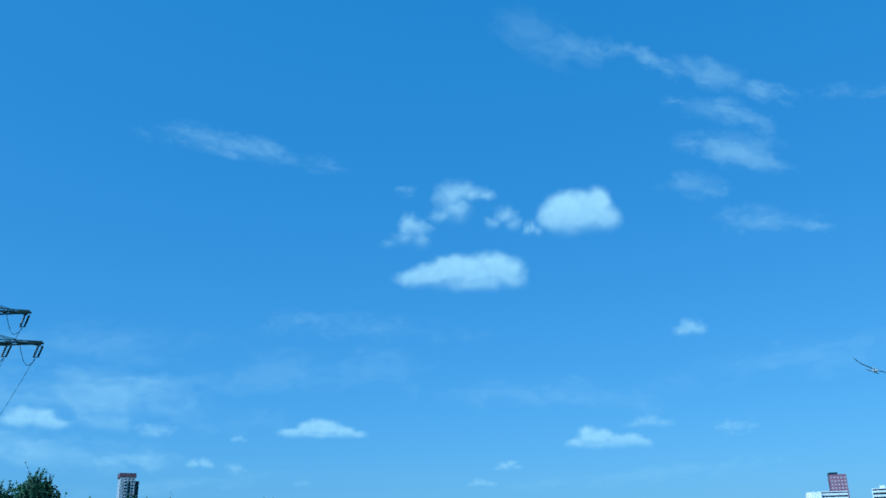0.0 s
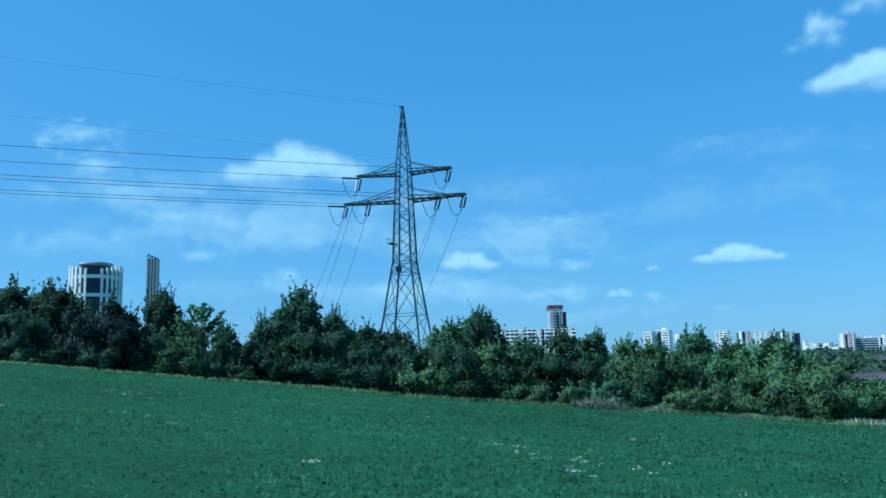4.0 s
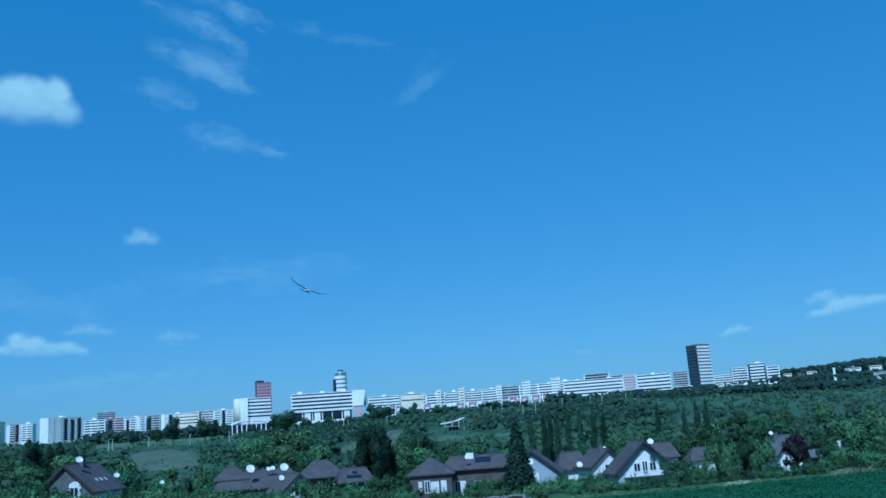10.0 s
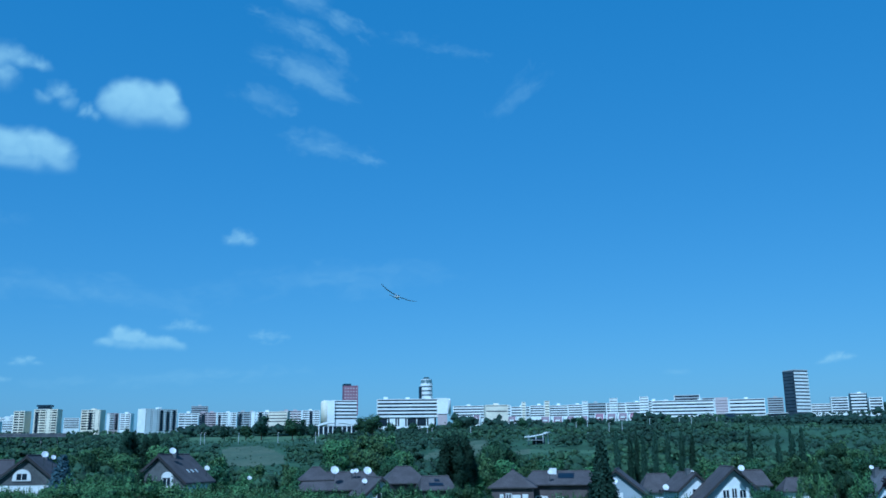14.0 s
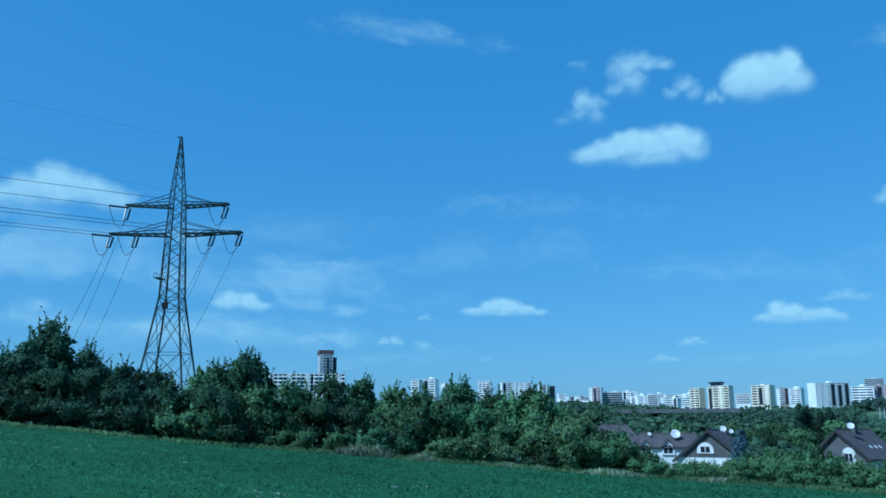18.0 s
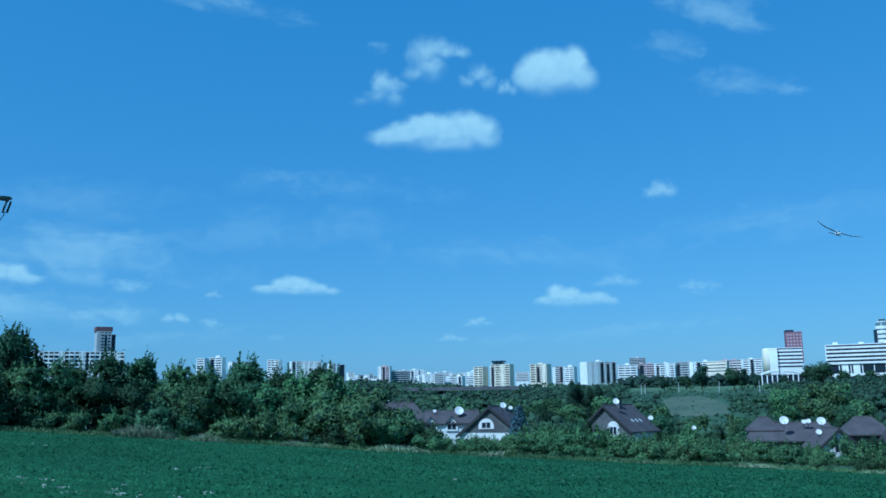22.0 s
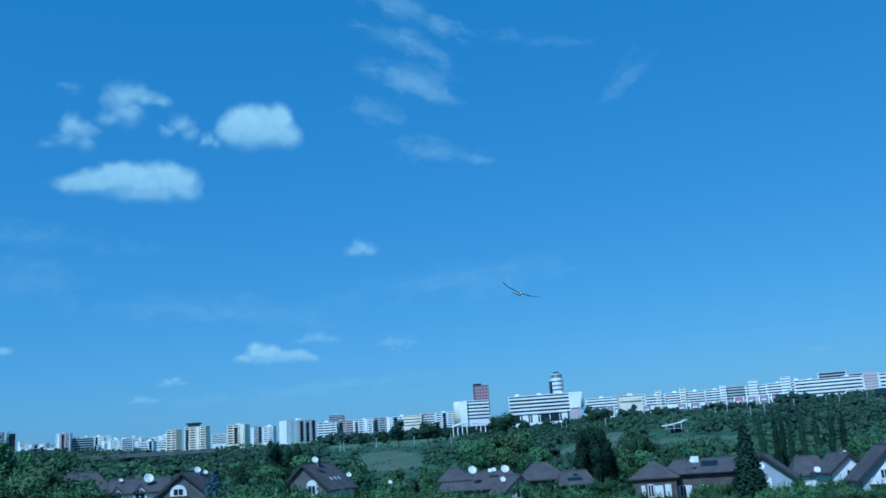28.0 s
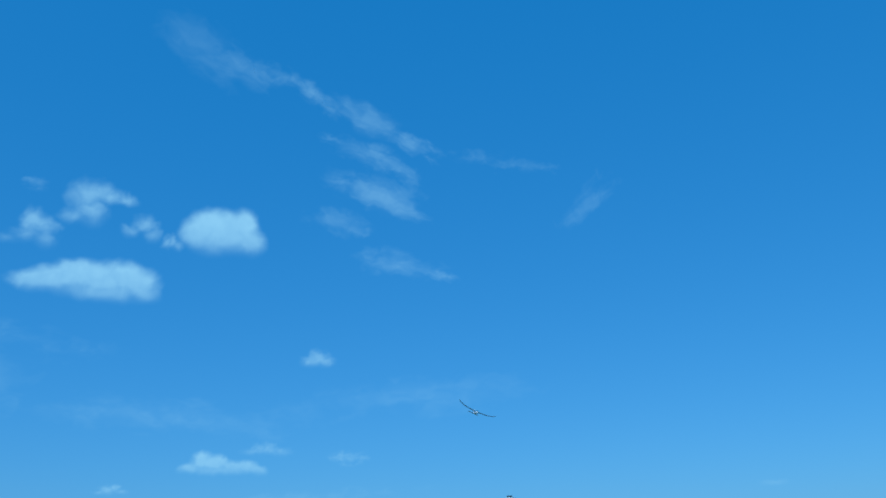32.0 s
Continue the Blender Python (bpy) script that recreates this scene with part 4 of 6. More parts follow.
# ---- far town on the valley's rim ----
def block(name, label, az0, az1, top, base, d, depth=13.0, yaw=0.0, wall=M_WHITE, ends=None, storey=2.9, solid=0.56, piers=0.0, boxes=1, category="building", glass=M_GLASS, sunk=6.0):
    """A flat-roofed block whose storeys show as bands, between two bearings and two elevations."""
    mid = (az0 + az1) / 2
    app = d * radians(az1 - az0)
    c, s = abs(math.cos(radians(yaw))), abs(math.sin(radians(yaw)))
    w = max(4.0, (app - depth * s) / c)
    z0, z1 = rise(base, d), rise(top, d)
    ob = thing(name, label, category, Matrix.Translation(polar(mid, d, z0)) @ pose(0, 0, 0, 0, 0, -mid + yaw), "town blocks")
    h = z1 - z0
    n = max(1, round(h / storey))
    sh = h / n
    part("core", Shape().box(-w / 2 + 0.3, -depth / 2 + 0.3, -sunk, w / 2 - 0.3, depth / 2 - 0.3, h - 0.3), glass, ob, "dark windows behind the bands")
    for k in range(n):
        zb = k * sh
        part("facade_band", Shape().box(-w / 2, -depth / 2, zb if k else -sunk, w / 2, depth / 2, zb + sh * solid), wall, ob)
    part("roof_slab", Shape().box(-w / 2 - 0.1, -depth / 2 - 0.1, h - 0.5, w / 2 + 0.1, depth / 2 + 0.1, h + 0.3), wall, ob)
    if ends is not None:
        for sg in (-1, 1):
            x = sg * (w / 2 + 0.05)
            part("gable_wall", Shape().box(min(x, x - sg * 0.9), -depth / 2 - 0.15, -sunk, max(x, x - sg * 0.9), depth / 2 + 0.15, h + 0.1), ends, ob)
    if piers:
        k = int(w / piers)
        for i in range(1, k):
            x = -w / 2 + w * i / k
            part("pier", Shape().box(x - 0.45, -depth / 2 - 0.12, -sunk, x + 0.45, -depth / 2 + 0.4, h), wall, ob)
    rr = random.Random(int(az0 * 10))
    if piers:
        bay = w / max(1, k)
        for i in range(k):
            x = -w / 2 + bay * (i + 0.5)
            pick = rr.random()
            if pick < 0.28:
                part("stair_strip", Shape().box(x - bay * 0.3, -depth / 2 - 0.25, -sunk, x + bay * 0.3, -depth / 2 + 0.3, h + rr.uniform(-0.2, 0.5)), ends or wall, ob)
            elif pick > 0.8:
                part("loggia_strip", Shape().box(x - bay * 0.22, -depth / 2 - 0.14, 1.0, x + bay * 0.22, -depth / 2 + 0.3, h - rr.uniform(0.8, 3.5)), glass, ob)
            elif pick < 0.5 and n > 4:
                for q in range(1, n):
                    part("balcony", Shape().box(x - bay * 0.38, -depth / 2 - 1.2, q * sh - 0.1, x + bay * 0.38, -depth / 2, q * sh + 0.95), ends or wall, ob)
    for i in range(boxes):
        x = -w / 2 + w * (i + 0.5) / boxes + rr.uniform(-2, 2)
        part("lift_house", Shape().box(x - 2.5, -2.5, h + 0.2, x + 2.5, 3, h + rr.uniform(2.0, 3.2)), wall, ob)
    return ob


# tall pair beyond the hedge
cyl_d = 620
rt = thing("round_office_tower", "round grey office tower with vertical window strips above the hedge", "building", Matrix.Translation(polar(-52.85, cyl_d, rise(2.0, cyl_d))))
hh = rise(7.75, cyl_d) - rise(2.0, cyl_d)
part("core", Shape().lathe([(15.6, -8), (15.6, hh - 3)], 40), M_DARKCLAD, rt)
for k in range(30):
    a = 2 * math.pi * k / 30
    off = abs((k - 26.5 + 15) % 30 - 15)
    if off < 1:
        continue
    part("facade_strip", Shape().box(-0.8, -0.5, -8, 0.8, 0.5, hh - max(0.2, 4.4 - 0.75 * off)), M_WHITE, rt, at=Matrix.Translation((16.3 * math.cos(a), 16.3 * math.sin(a), 0)) @ pose(0, 0, 0, 0, 0, math.degrees(a) + 90))
for k in range(4):
    zz = hh - 9.5 - 12 * k
    part("floor_ring", Shape().lathe([(15.0, zz), (16.3, zz), (16.3, zz + 2.2), (15.0, zz + 2.2)], 40), M_WHITE, rt)
part("roof_ring", Shape().lathe([(6.5, hh - 0.4), (9.6, hh - 0.6), (10.8, hh + 0.7), (10.6, hh + 1.7), (6.5, hh + 1.7)], 40), M_GREY, rt, "overhanging grey roof ring")
part("roof_drum", Shape().lathe([(8.0, hh - 4), (8.0, hh)], 30), M_DARKCLAD, rt)
sl = thing("slim_tower", "slim glass tower with pale vertical ribs and a slanted top", "building", Matrix.Translation(polar(-49.55, 640, rise(2.0, 640))) @ pose(0, 0, 0, 0, 0, 49.5 - 10))
hs = rise(8.4, 640) - rise(2.0, 640)
part("core", Shape().box(-3.4, -3.4, -8, 3.4, 3.4, hs - 1.5), M_GLASS, sl)
for k in range(4):
    x = -3.0 + 6.0 * k / 3
    part("rib", Shape().box(x - 0.62, -3.8, -8, x + 0.62, -3.3, hs + 1.4 - 0.95 * k), M_GREY, sl)
part("roof_slope", Shape().add([(-3.6, -3.9, hs + 1.4), (3.6, -3.9, hs - 1.7), (3.6, 3.4, hs - 1.7), (-3.6, 3.4, hs + 1.4), (-3.6, -3.9, hs + 2.0), (3.6, -3.9, hs - 1.1), (3.6, 3.4, hs - 1.1), (-3.6, 3.4, hs + 2.0)],
                               [(3, 2, 1, 0), (4, 5, 6, 7), (0, 1, 5, 4), (1, 2, 6, 5), (2, 3, 7, 6), (3, 0, 4, 7)]), M_ROOFFLAT, sl, "slanted dark roof")
part("side_wall", Shape().box(3.35, -3.6, -8, 3.7, 3.6, hs - 1.8), M_GREY, sl)

# brown tower and its long white neighbour
b = block("tower_block", "tall grey tower block with a brown top storey", -24.5, -23.55, 4.78, 2.6, 900, 15, 8, M_GREY, M_GREY, 2.9, 0.5, 3.2, 0)
hb = rise(4.78, 900) - rise(2.6, 900)
part("brown_top", Shape().box(-7.4, -7.6, hb + 0.3, 7.4, 7.6, hb + 4.6), M_BROWN, b, "brown clad top storey")
b = block("tower_annex", "stepped dark side wing of a tower block", -23.75, -23.3, 4.6, 2.6, 906, 12, 8, M_DARKCLAD, None, 2.9, 0.4, 0, 0)
block("long_block", "long white block with a row of square windows", -27.8, -22.75, 3.58, 2.4, 860, 14, 0, M_WHITE, M_WHITE, 3.3, 0.42, 4.0, 0)
# white panel blocks
block("panel_block", "white panel block with window bands", -18.52, -17.75, 3.2, 1.9, 1150, 14, -25, M_WHITE, M_WHITE, 2.9, 0.5, 0, 0)
block("panel_block", "white and grey panel block with window bands", -17.75, -16.75, 3.25, 1.9, 1160, 14, -20, M_WHITE, M_WHITE, 2.9, 0.5, 6, 1)
block("panel_block", "grey panel block with window bands", -16.6, -15.95, 3.0, 1.9, 1170, 14, 20, M_GREY, M_WHITE, 2.9, 0.5, 5, 0)
block("panel_block", "grey panel block with window bands", -15.85, -14.85, 2.97, 1.9, 1170, 14, 20, M_GREY, M_WHITE, 2.9, 0.5, 5, 0)
block("panel_block", "white panel block behind trees", -14.2, -13.3, 3.1, 1.8, 1180, 14, -15, M_WHITE, M_WHITE, 2.9, 0.5, 5, 0)
block("panel_block", "white panel block behind trees", -12.8, -10.8, 3.0, 1.8, 1180, 14, 10, M_WHITE, M_WHITE, 2.9, 0.5, 6, 0)
block("panel_block", "narrow grey panel block", -10.4, -9.85, 2.85, 1.75, 1170, 12, 10, M_GREY, M_WHITE, 2.9, 0.5, 4, 0)
block("panel_block", "dark grey panel block", -9.8, -9.3, 2.75, 1.75, 1175, 12, 10, M_DARKCLAD, M_GREY, 2.9, 0.4, 0, 0)
# low white district in the distance
rb = random.Random(8)
for row_d, lo, hi, base in ((1760, 2.1, 2.42, 1.5), (1560, 1.85, 2.15, 1.4)):
    a = -9.2
    while a < -1.3:
        w = rb.uniform(0.35, 0.95)
        block("low_block", "low white block on the far rim", a, a + w, rb.uniform(lo, hi) - (0.12 if a < -6.4 else 0.0), base, row_d + rb.uniform(-50, 50), 14, rb.uniform(-30, 30), rb.choice((M_WHITE, M_WHITE, M_WHITE, M_GREY)), M_WHITE, 3.4, 0.62, rb.choice((0, 7, 9)), rb.choice((0, 1)))
        a += w * rb.uniform(0.7, 1.05)
block("low_block", "low dark-windowed block on the far rim", -6.5, -5.1, 2.3, 1.5, 1510, 14, 8, M_GREY, M_WHITE, 3.4, 0.4, 0, 2)
block("low_block", "pinkish block with a dark roof box", -7.2, -6.3, 2.62, 1.5, 1500, 14, -15, M_PINK, M_WHITE, 3.0, 0.5, 6, 1)
# beige pair with many balconies
block("beige_tower", "beige panel tower with balcony bands", -1.04, -0.12, 2.5, 1.2, 1180, 15, -28, M_BEIGE, M_BEIGE, 3.1, 0.42, 6.5, 0)
tb = block("beige_tower", "tall beige panel tower with balcony bands and a dark roof house", 0.03, 1.54, 2.62, 1.15, 1170, 15, -22, M_BEIGE, M_BEIGE, 3.1, 0.42, 6.5, 0)
tz = rise(2.62, 1170) - rise(1.15, 1170)
part("roof_house", Shape().box(-11, -4, tz, 2, 5, tz + 3.0).box(-12.5, -5, tz + 3.4, 3.5, 6, tz + 5.4), M_DARKCLAD, tb, "dark flat roof house")
block("low_block", "small pale block beyond the beige towers", 1.65, 2.5, 2.13, 1.5, 1500, 12, 0, M_WHITE, M_WHITE, 3.0, 0.5, 0, 0)
block("beige_block", "beige panel block with balcony bands", 2.57, 3.92, 2.6, 1.4, 1200, 15, -25, M_BEIGE, M_BEIGE, 3.1, 0.42, 6.5, 1)
block("panel_block", "pinkish panel block with window bands", 4.0, 4.7, 2.42, 1.4, 1320, 13, 15, M_PINK, M_WHITE, 2.9, 0.5, 5, 0)
block("panel_block", "white panel block with window bands", 4.75, 5.55, 2.4, 1.4, 1300, 13, -20, M_WHITE, M_WHITE, 2.9, 0.5, 5, 1)
block("panel_block", "white panel block with a pale end wall", 5.75, 8.05, 2.66, 1.3, 1180, 17, 33, M_WHITE, M_WHITE, 2.9, 0.52, 9, 1)
# the long grey row
row = [(8.1, 9.3, 2.42), (9.3, 10.4, 2.46), (10.4, 11.6, 2.46), (11.6, 12.8, 2.5), (12.8, 14.2, 2.5), (14.2, 15.6, 2.55), (15.6, 16.75, 2.58)]
for k, (a0, a1, tp) in enumerate(row):
    block("row_block", "section of a long grey panel row with balconies", a0 + 0.02, a1 - 0.02, tp, 1.5, 1320 + 6 * (k % 2), 13, 0, (M_WHITE, M_PINK, M_WHITE, M_GREY)[k % 4], M_WHITE, 3.3, 0.5, (7, 9, 6)[k % 3], 1 + k % 2)
block("roof_tower", "grey stepped roof house above the long row", 8.85, 9.85, 2.85, 2.3, 1360, 12, 0, M_GREY, None, 2.9, 0.45, 0, 1)
block("pale_hall", "pale yellow low building between trees", 13.5, 14.85, 2.5, 1.75, 1080, 14, -12, M_BEIGE, M_BEIGE, 3.4, 0.7, 0, 0)
# white block with rounded end and the red tower above it
block("banded_block", "white banded block with a pale rounded end", 17.35, 19.06, 3.18, 1.9, 1020, 14, 10, M_WHITE, None, 3.9, 0.55, 0, 0)
je = thing("rounded_wing", "pale rounded end of a white block", "building", Matrix.Translation(polar(17.15, 1015, rise(1.9, 1015))) @ pose(0, 0, 0, 0, 0, -17.15))
jh = rise(3.2, 1015) - rise(1.9, 1015)
part("wall", Shape().lathe([(6.6, -5), (6.6, jh - 2.5), (6.0, jh - 0.8), (4.6, jh), (0.2, jh + 0.2)], 24), M_BEIGE, je, smooth=True)
part("link", Shape().box(-1, -6.5, -5, 9, 5, jh - 0.2), M_WHITE, je)
rt2 = thing("red_tower", "red clad tower rising behind a white block", "building", Matrix.Translation(polar(18.62, 1060, rise(2.6, 1060))) @ pose(0, 0, 0, 0, 0, -18.6 + 8))
rh = rise(4.12, 1060) - rise(2.6, 1060)
part("wall", Shape().box(-8.4, -7, -6, 8.4, 7, rh), M_RED, rt2)
for k in range(5):
    for i in range(5):
        x = -6.6 + 3.3 * i
        part("window", Shape().box(x - 0.8, -7.15, rh - 4.2 - 3.6 * k, x + 0.8, -6.9, rh - 2.6 - 3.6 * k), M_PINK, rt2)
part("roof_cap", Shape().box(-8.6, -7.2, rh, 0, 5, rh + 2.0), M_DARKCLAD, rt2)
hall = thing("arched_hall", "low white hall with a curved roof below the red tower", "building", Matrix.Translation(polar(17.85, 985, rise(1.35, 985))) @ pose(0, 0, 0, 0, 0, -17.85))
part("wall", Shape().box(-21, -8, -6, 20, 8, 4.2), M_GLASS, hall)
for sg, x0 in ((1, -21), (-1, 2)):
    arc = Shape()
    pts = [(x0 + 18 * k / 10, -9, 4.0 + (3.6 * math.sin(math.pi * k / 20) if sg > 0 else 3.6 * math.cos(math.pi * k / 20) * 0.9)) for k in range(11)]
    arc.sweep([[(x, -9, z), (x, 9, z), (x, 9, z + 2.2), (x, -9, z + 2.2)] for x, y, z in pts])
    part("roof", arc, M_WHITE, hall)
for k in range(9):
    x = -20 + 5 * k
    part("pillar", Shape().box(x - 0.5, -9, -6, x + 0.5, -8.2, 4.2), M_WHITE, hall)
# long slab on pillars with a blank white end, and the round tower
block("long_slab", "long white slab with continuous window bands", 20.34, 24.2, 3.24, 2.12, 1040, 14, 0, M_WHITE, M_WHITE, 4.1, 0.5, 0, 3, sunk=0.2)
block("pillared_hall", "recessed white lower storeys with tall pillars", 20.4, 24.1, 2.1, 1.5, 1041, 13, 0, M_WHITE, None, 12.0, 0.1, 11, 0, sunk=3.0)
ew = thing("slab_end_wing", "blank pale end wing with a rounded edge", "building", Matrix.Translation(polar(24.62, 1036, rise(1.9, 1036))) @ pose(0, 0, 0, 0, 0, -24.62))
eh = rise(3.28, 1036) - rise(1.9, 1036)
ez = rise(2.3, 1036) - rise(1.9, 1036)
part("wall", Shape().box(-7.6, -7, ez, 4.5, 7, eh), M_WHITE, ew)
part("base_wing", Shape().box(-7.6, -6, -5, 3.5, 6, ez), M_PINK, ew, "pinkish grey base storeys")
part("rounded_edge", Shape().lathe([(3.6, ez), (3.6, eh - 2.2), (2.6, eh - 0.6), (0.3, eh)], 20, (4.4, -3.4, 0)), M_WHITE, ew, smooth=True)
rd = thing("round_tower", "slender round office tower with white rings", "building", Matrix.Translation(polar(23.5, 1090, rise(2.4, 1090))))
dh = rise(4.55, 1090) - rise(2.4, 1090)
part("core", Shape().lathe([(6.8, -5), (6.8, dh - 2), (5.0, dh - 1), (3.2, dh + 0.5), (0.3, dh + 0.9)], 28), M_TEAL, rd, smooth=True)
for k in range(5):
    zz = dh - 4.4 - 5.0 * k
    r0 = 7.5 if k else 6.7
    part("ring", Shape().lathe([(r0 - 1, zz), (r0, zz), (r0, zz + 3.3), (r0 - 1, zz + 3.3)], 28), M_WHITE, rd)
for k in range(9):
    ang = -150 + 15 * k
    part("mullion", Shape().box(-0.5, -0.5, -5, 0.5, 0.5, dh - 26), M_WHITE, rd, at=Matrix.Translation((7.2 * math.cos(radians(ang)), 7.2 * math.sin(radians(ang)), 0)) @ pose(0, 0, 0, 0, 0, ang))
for k in range(3):
    part("ring", Shape().lathe([(6.4, dh - 31 - 5 * k), (7.1, dh - 31 - 5 * k), (7.1, dh - 29.4 - 5 * k), (6.4, dh - 29.4 - 5 * k)], 28), M_WHITE, rd)
part("fin", Shape().box(-9.4, -2, -5, -7.2, 2, dh - 10), M_DARKCLAD, rd, "dark fin")
part("top_cap", Shape().lathe([(3.4, dh), (3.4, dh + 1.4), (0.2, dh + 1.5)], 16), M_CANOPY, rd)
block("long_slab", "long white slab with window bands behind trees", 25.2, 28.9, 2.78, 1.9, 1180, 13, -4, M_WHITE, M_WHITE, 4.0, 0.55, 0, 2)
block("pale_church_hall", "pale beige hall with a small turret", 27.15, 28.7, 2.8, 2.1, 1060, 14, 10, M_BEIGE, M_BEIGE, 7.5, 0.8, 0, 1)
# long far row towards the offices
a = 28.9
k = 0
while a < 37.5:
    block("row_block", "section of a long white panel row", a, a + 1.19, 2.68 + 0.02 * (a - 28.9) + 0.04 * (k % 3 == 1), 2.0, 1400 + 4 * (k % 2), 13, 0, M_GREY if k == 4 else M_WHITE, M_WHITE, 3.9, 0.5, 0, 1)
    a += 1.2
    k += 1
for a0, a1, tp in ((29.55, 29.85, 2.95), (31.0, 31.35, 3.02), (33.4, 33.75, 2.95), (35.1, 35.6, 3.1), (36.95, 37.5, 3.15)):
    block("stair_tower", "pale stair tower rising over a long row", a0, a1, tp, 2.0, 1392, 9, 0, M_BEIGE if a0 < 33 else M_WHITE, M_WHITE, 3.9, 0.7, 0, 0)


def terrace(az, d, el, w, roof):
    """A narrow row house: a steep roof towards the valley between two white fire walls."""
    t = thing("row_house", "terraced house with a steep pinkish roof between white fire walls", "house", Matrix.Translation(polar(az, d, rise(el, d))) @ pose(0, 0, 0, 0, 0, -az - 8), "terraced houses")
    part("wall", Shape().box(-w, -4.4, -6, w, 4.4, 1.8), M_WHITE, t)
    part("roof", Shape().add([(-w, -4.8, 1.6), (w, -4.8, 1.6), (w, 1.5, 9.4), (-w, 1.5, 9.4), (-w, 4.6, 1.6), (w, 4.6, 1.6)], [(0, 1, 2, 3), (3, 2, 5, 4), (0, 3, 4), (1, 5, 2), (0, 4, 5, 1)]), roof, t)
    for sg in (-1, 1):
        x = sg * (w + 0.3)
        rim = [(-5.6, -6.0), (-5.4, 1.4), (-4.4, 4.2), (-2.6, 7.0), (0.4, 9.6), (2.2, 9.9), (5.0, 1.6), (5.0, -6.0)]
        m = len(rim)
        part("fire_wall", Shape().add([(x - 0.4, y, z) for y, z in rim] + [(x + 0.4, y, z) for y, z in rim], [tuple(range(m)), tuple(range(2 * m - 1, m - 1, -1))] + [(k, m + k, m + (k + 1) % m, (k + 1) % m) for k in range(m)]), M_WHITE, t)
    part("dormer", Shape().box(-w * 0.5, -4.9, 3.4, w * 0.5, -2.0, 5.2), M_WHITE, t)
    part("window", Shape().box(-w * 0.7, -4.55, -0.6, w * 0.7, -4.3, 0.9), M_GLASS, t)


for az, el, w, roof in ((25.9, 1.69, 3.0, M_MAUVE), (26.7, 1.73, 4.0, M_MAUVE), (28.95, 1.62, 4.6, M_MAUVE), (31.05, 1.57, 5.2, M_MAUVE), (31.85, 1.57, 5.4, M_MAUVE), (32.65, 1.57, 4.4, M_MAUVE), (33.5, 1.57, 4.0, M_MAUVE),
                        (34.45, 1.69, 5.0, M_RED), (35.2, 1.69, 5.0, M_MAUVE), (35.9, 1.71, 5.0, M_MAUVE), (36.55, 1.73, 4.0, M_RED)):
    terrace(az, 1110, el, w, roof)
# office quarter
block("office_block", "white office block with long window bands and piers", 37.7, 41.4, 2.86, 1.85, 1280, 18, 0, M_WHITE, M_WHITE, 4.4, 0.56, 0, 2)
block("office_penthouse", "dark set-back top storeys of an office", 39.05, 40.6, 3.18, 2.8, 1290, 12, 0, M_GREY, M_WHITE, 4.2, 0.3, 0, 0)
block("office_penthouse", "dark set-back top storeys of an office", 40.7, 42.2, 2.98, 2.7, 1292, 12, 0, M_GREY, M_GREY, 4.2, 0.3, 0, 0)
block("office_tower", "pinkish white blank office wing", 41.45, 42.25, 2.96, 1.5, 1240, 16, 0, M_PINK, M_WHITE, 3.6, 0.85, 0, 0)
block("office_block", "white office block with window bands", 42.3, 44.35, 2.85, 1.8, 1270, 18, 0, M_WHITE, M_WHITE, 4.4, 0.56, 0, 1)
block("grey_block", "grey block beside the dark tower", 44.5, 45.4, 2.88, 1.9, 1340, 14, 0, M_GREY, M_GREY, 3.2, 0.5, 0, 1)
dk = thing("dark_office_tower", "tall office tower with a dark glass side and white banded front", "building", Matrix.Translation(polar(46.28, 1300, rise(2.0, 1300))) @ pose(0, 0, 0, 0, 0, -46.28 + 44))
dh = rise(4.42, 1300) - rise(2.0, 1300)
part("dark_side", Shape().box(-12.3, -7.2, -6, 12.0, 13, dh), M_SLATE, dk)
nfl = 12
for k in range(nfl):
    z = dh * k / nfl
    part("facade_band", Shape().box(-11.8, -7.9, z, 12.6, -7.0, z + dh / nfl * 0.6), M_WHITE, dk)
    part("side_band", Shape().box(11.6, -7.9, z, 12.7, 14.2, z + dh / nfl * 0.6), M_WHITE, dk)
for k in range(nfl):
    z = dh * (k + 0.2) / nfl
    part("side_line", Shape().box(-12.5, -6.8, z, -12.2, 12.6, z + 0.9), M_GLASS, dk)
part("roof_rail", Shape().box(-11.8, -7.9, dh, 12.4, 13, dh + 1.4), M_GREY, dk)
block("office_block", "low white office wing with window bands", 46.9, 48.0, 2.45, 1.9, 1330, 16, 0, M_WHITE, M_WHITE, 3.6, 0.5, 0, 0)
block("office_block", "stepped office block with glass bands", 47.95, 48.95, 2.8, 1.9, 1320, 16, 6, M_WHITE, M_WHITE, 3.6, 0.45, 0, 0)
block("office_block", "stepped office block with glass bands", 48.98, 49.95, 2.98, 1.9, 1330, 16, 6, M_WHITE, M_DARKCLAD, 3.9, 0.5, 0, 1)
block("office_block", "stepped office block with glass bands", 49.97, 50.75, 2.72, 1.9, 1320, 16, 6, M_WHITE, M_WHITE, 3.6, 0.45, 0, 0)
mast = thing("white_mast", "tall white advertising pylon", "mast", Matrix.Translation(polar(53.75, 1400, rise(1.5, 1400))))
part("shaft", Shape().lathe([(2.2, -4), (1.6, 16), (1.9, 20), (0.3, 20.5)], 14), M_WHITE, mast)
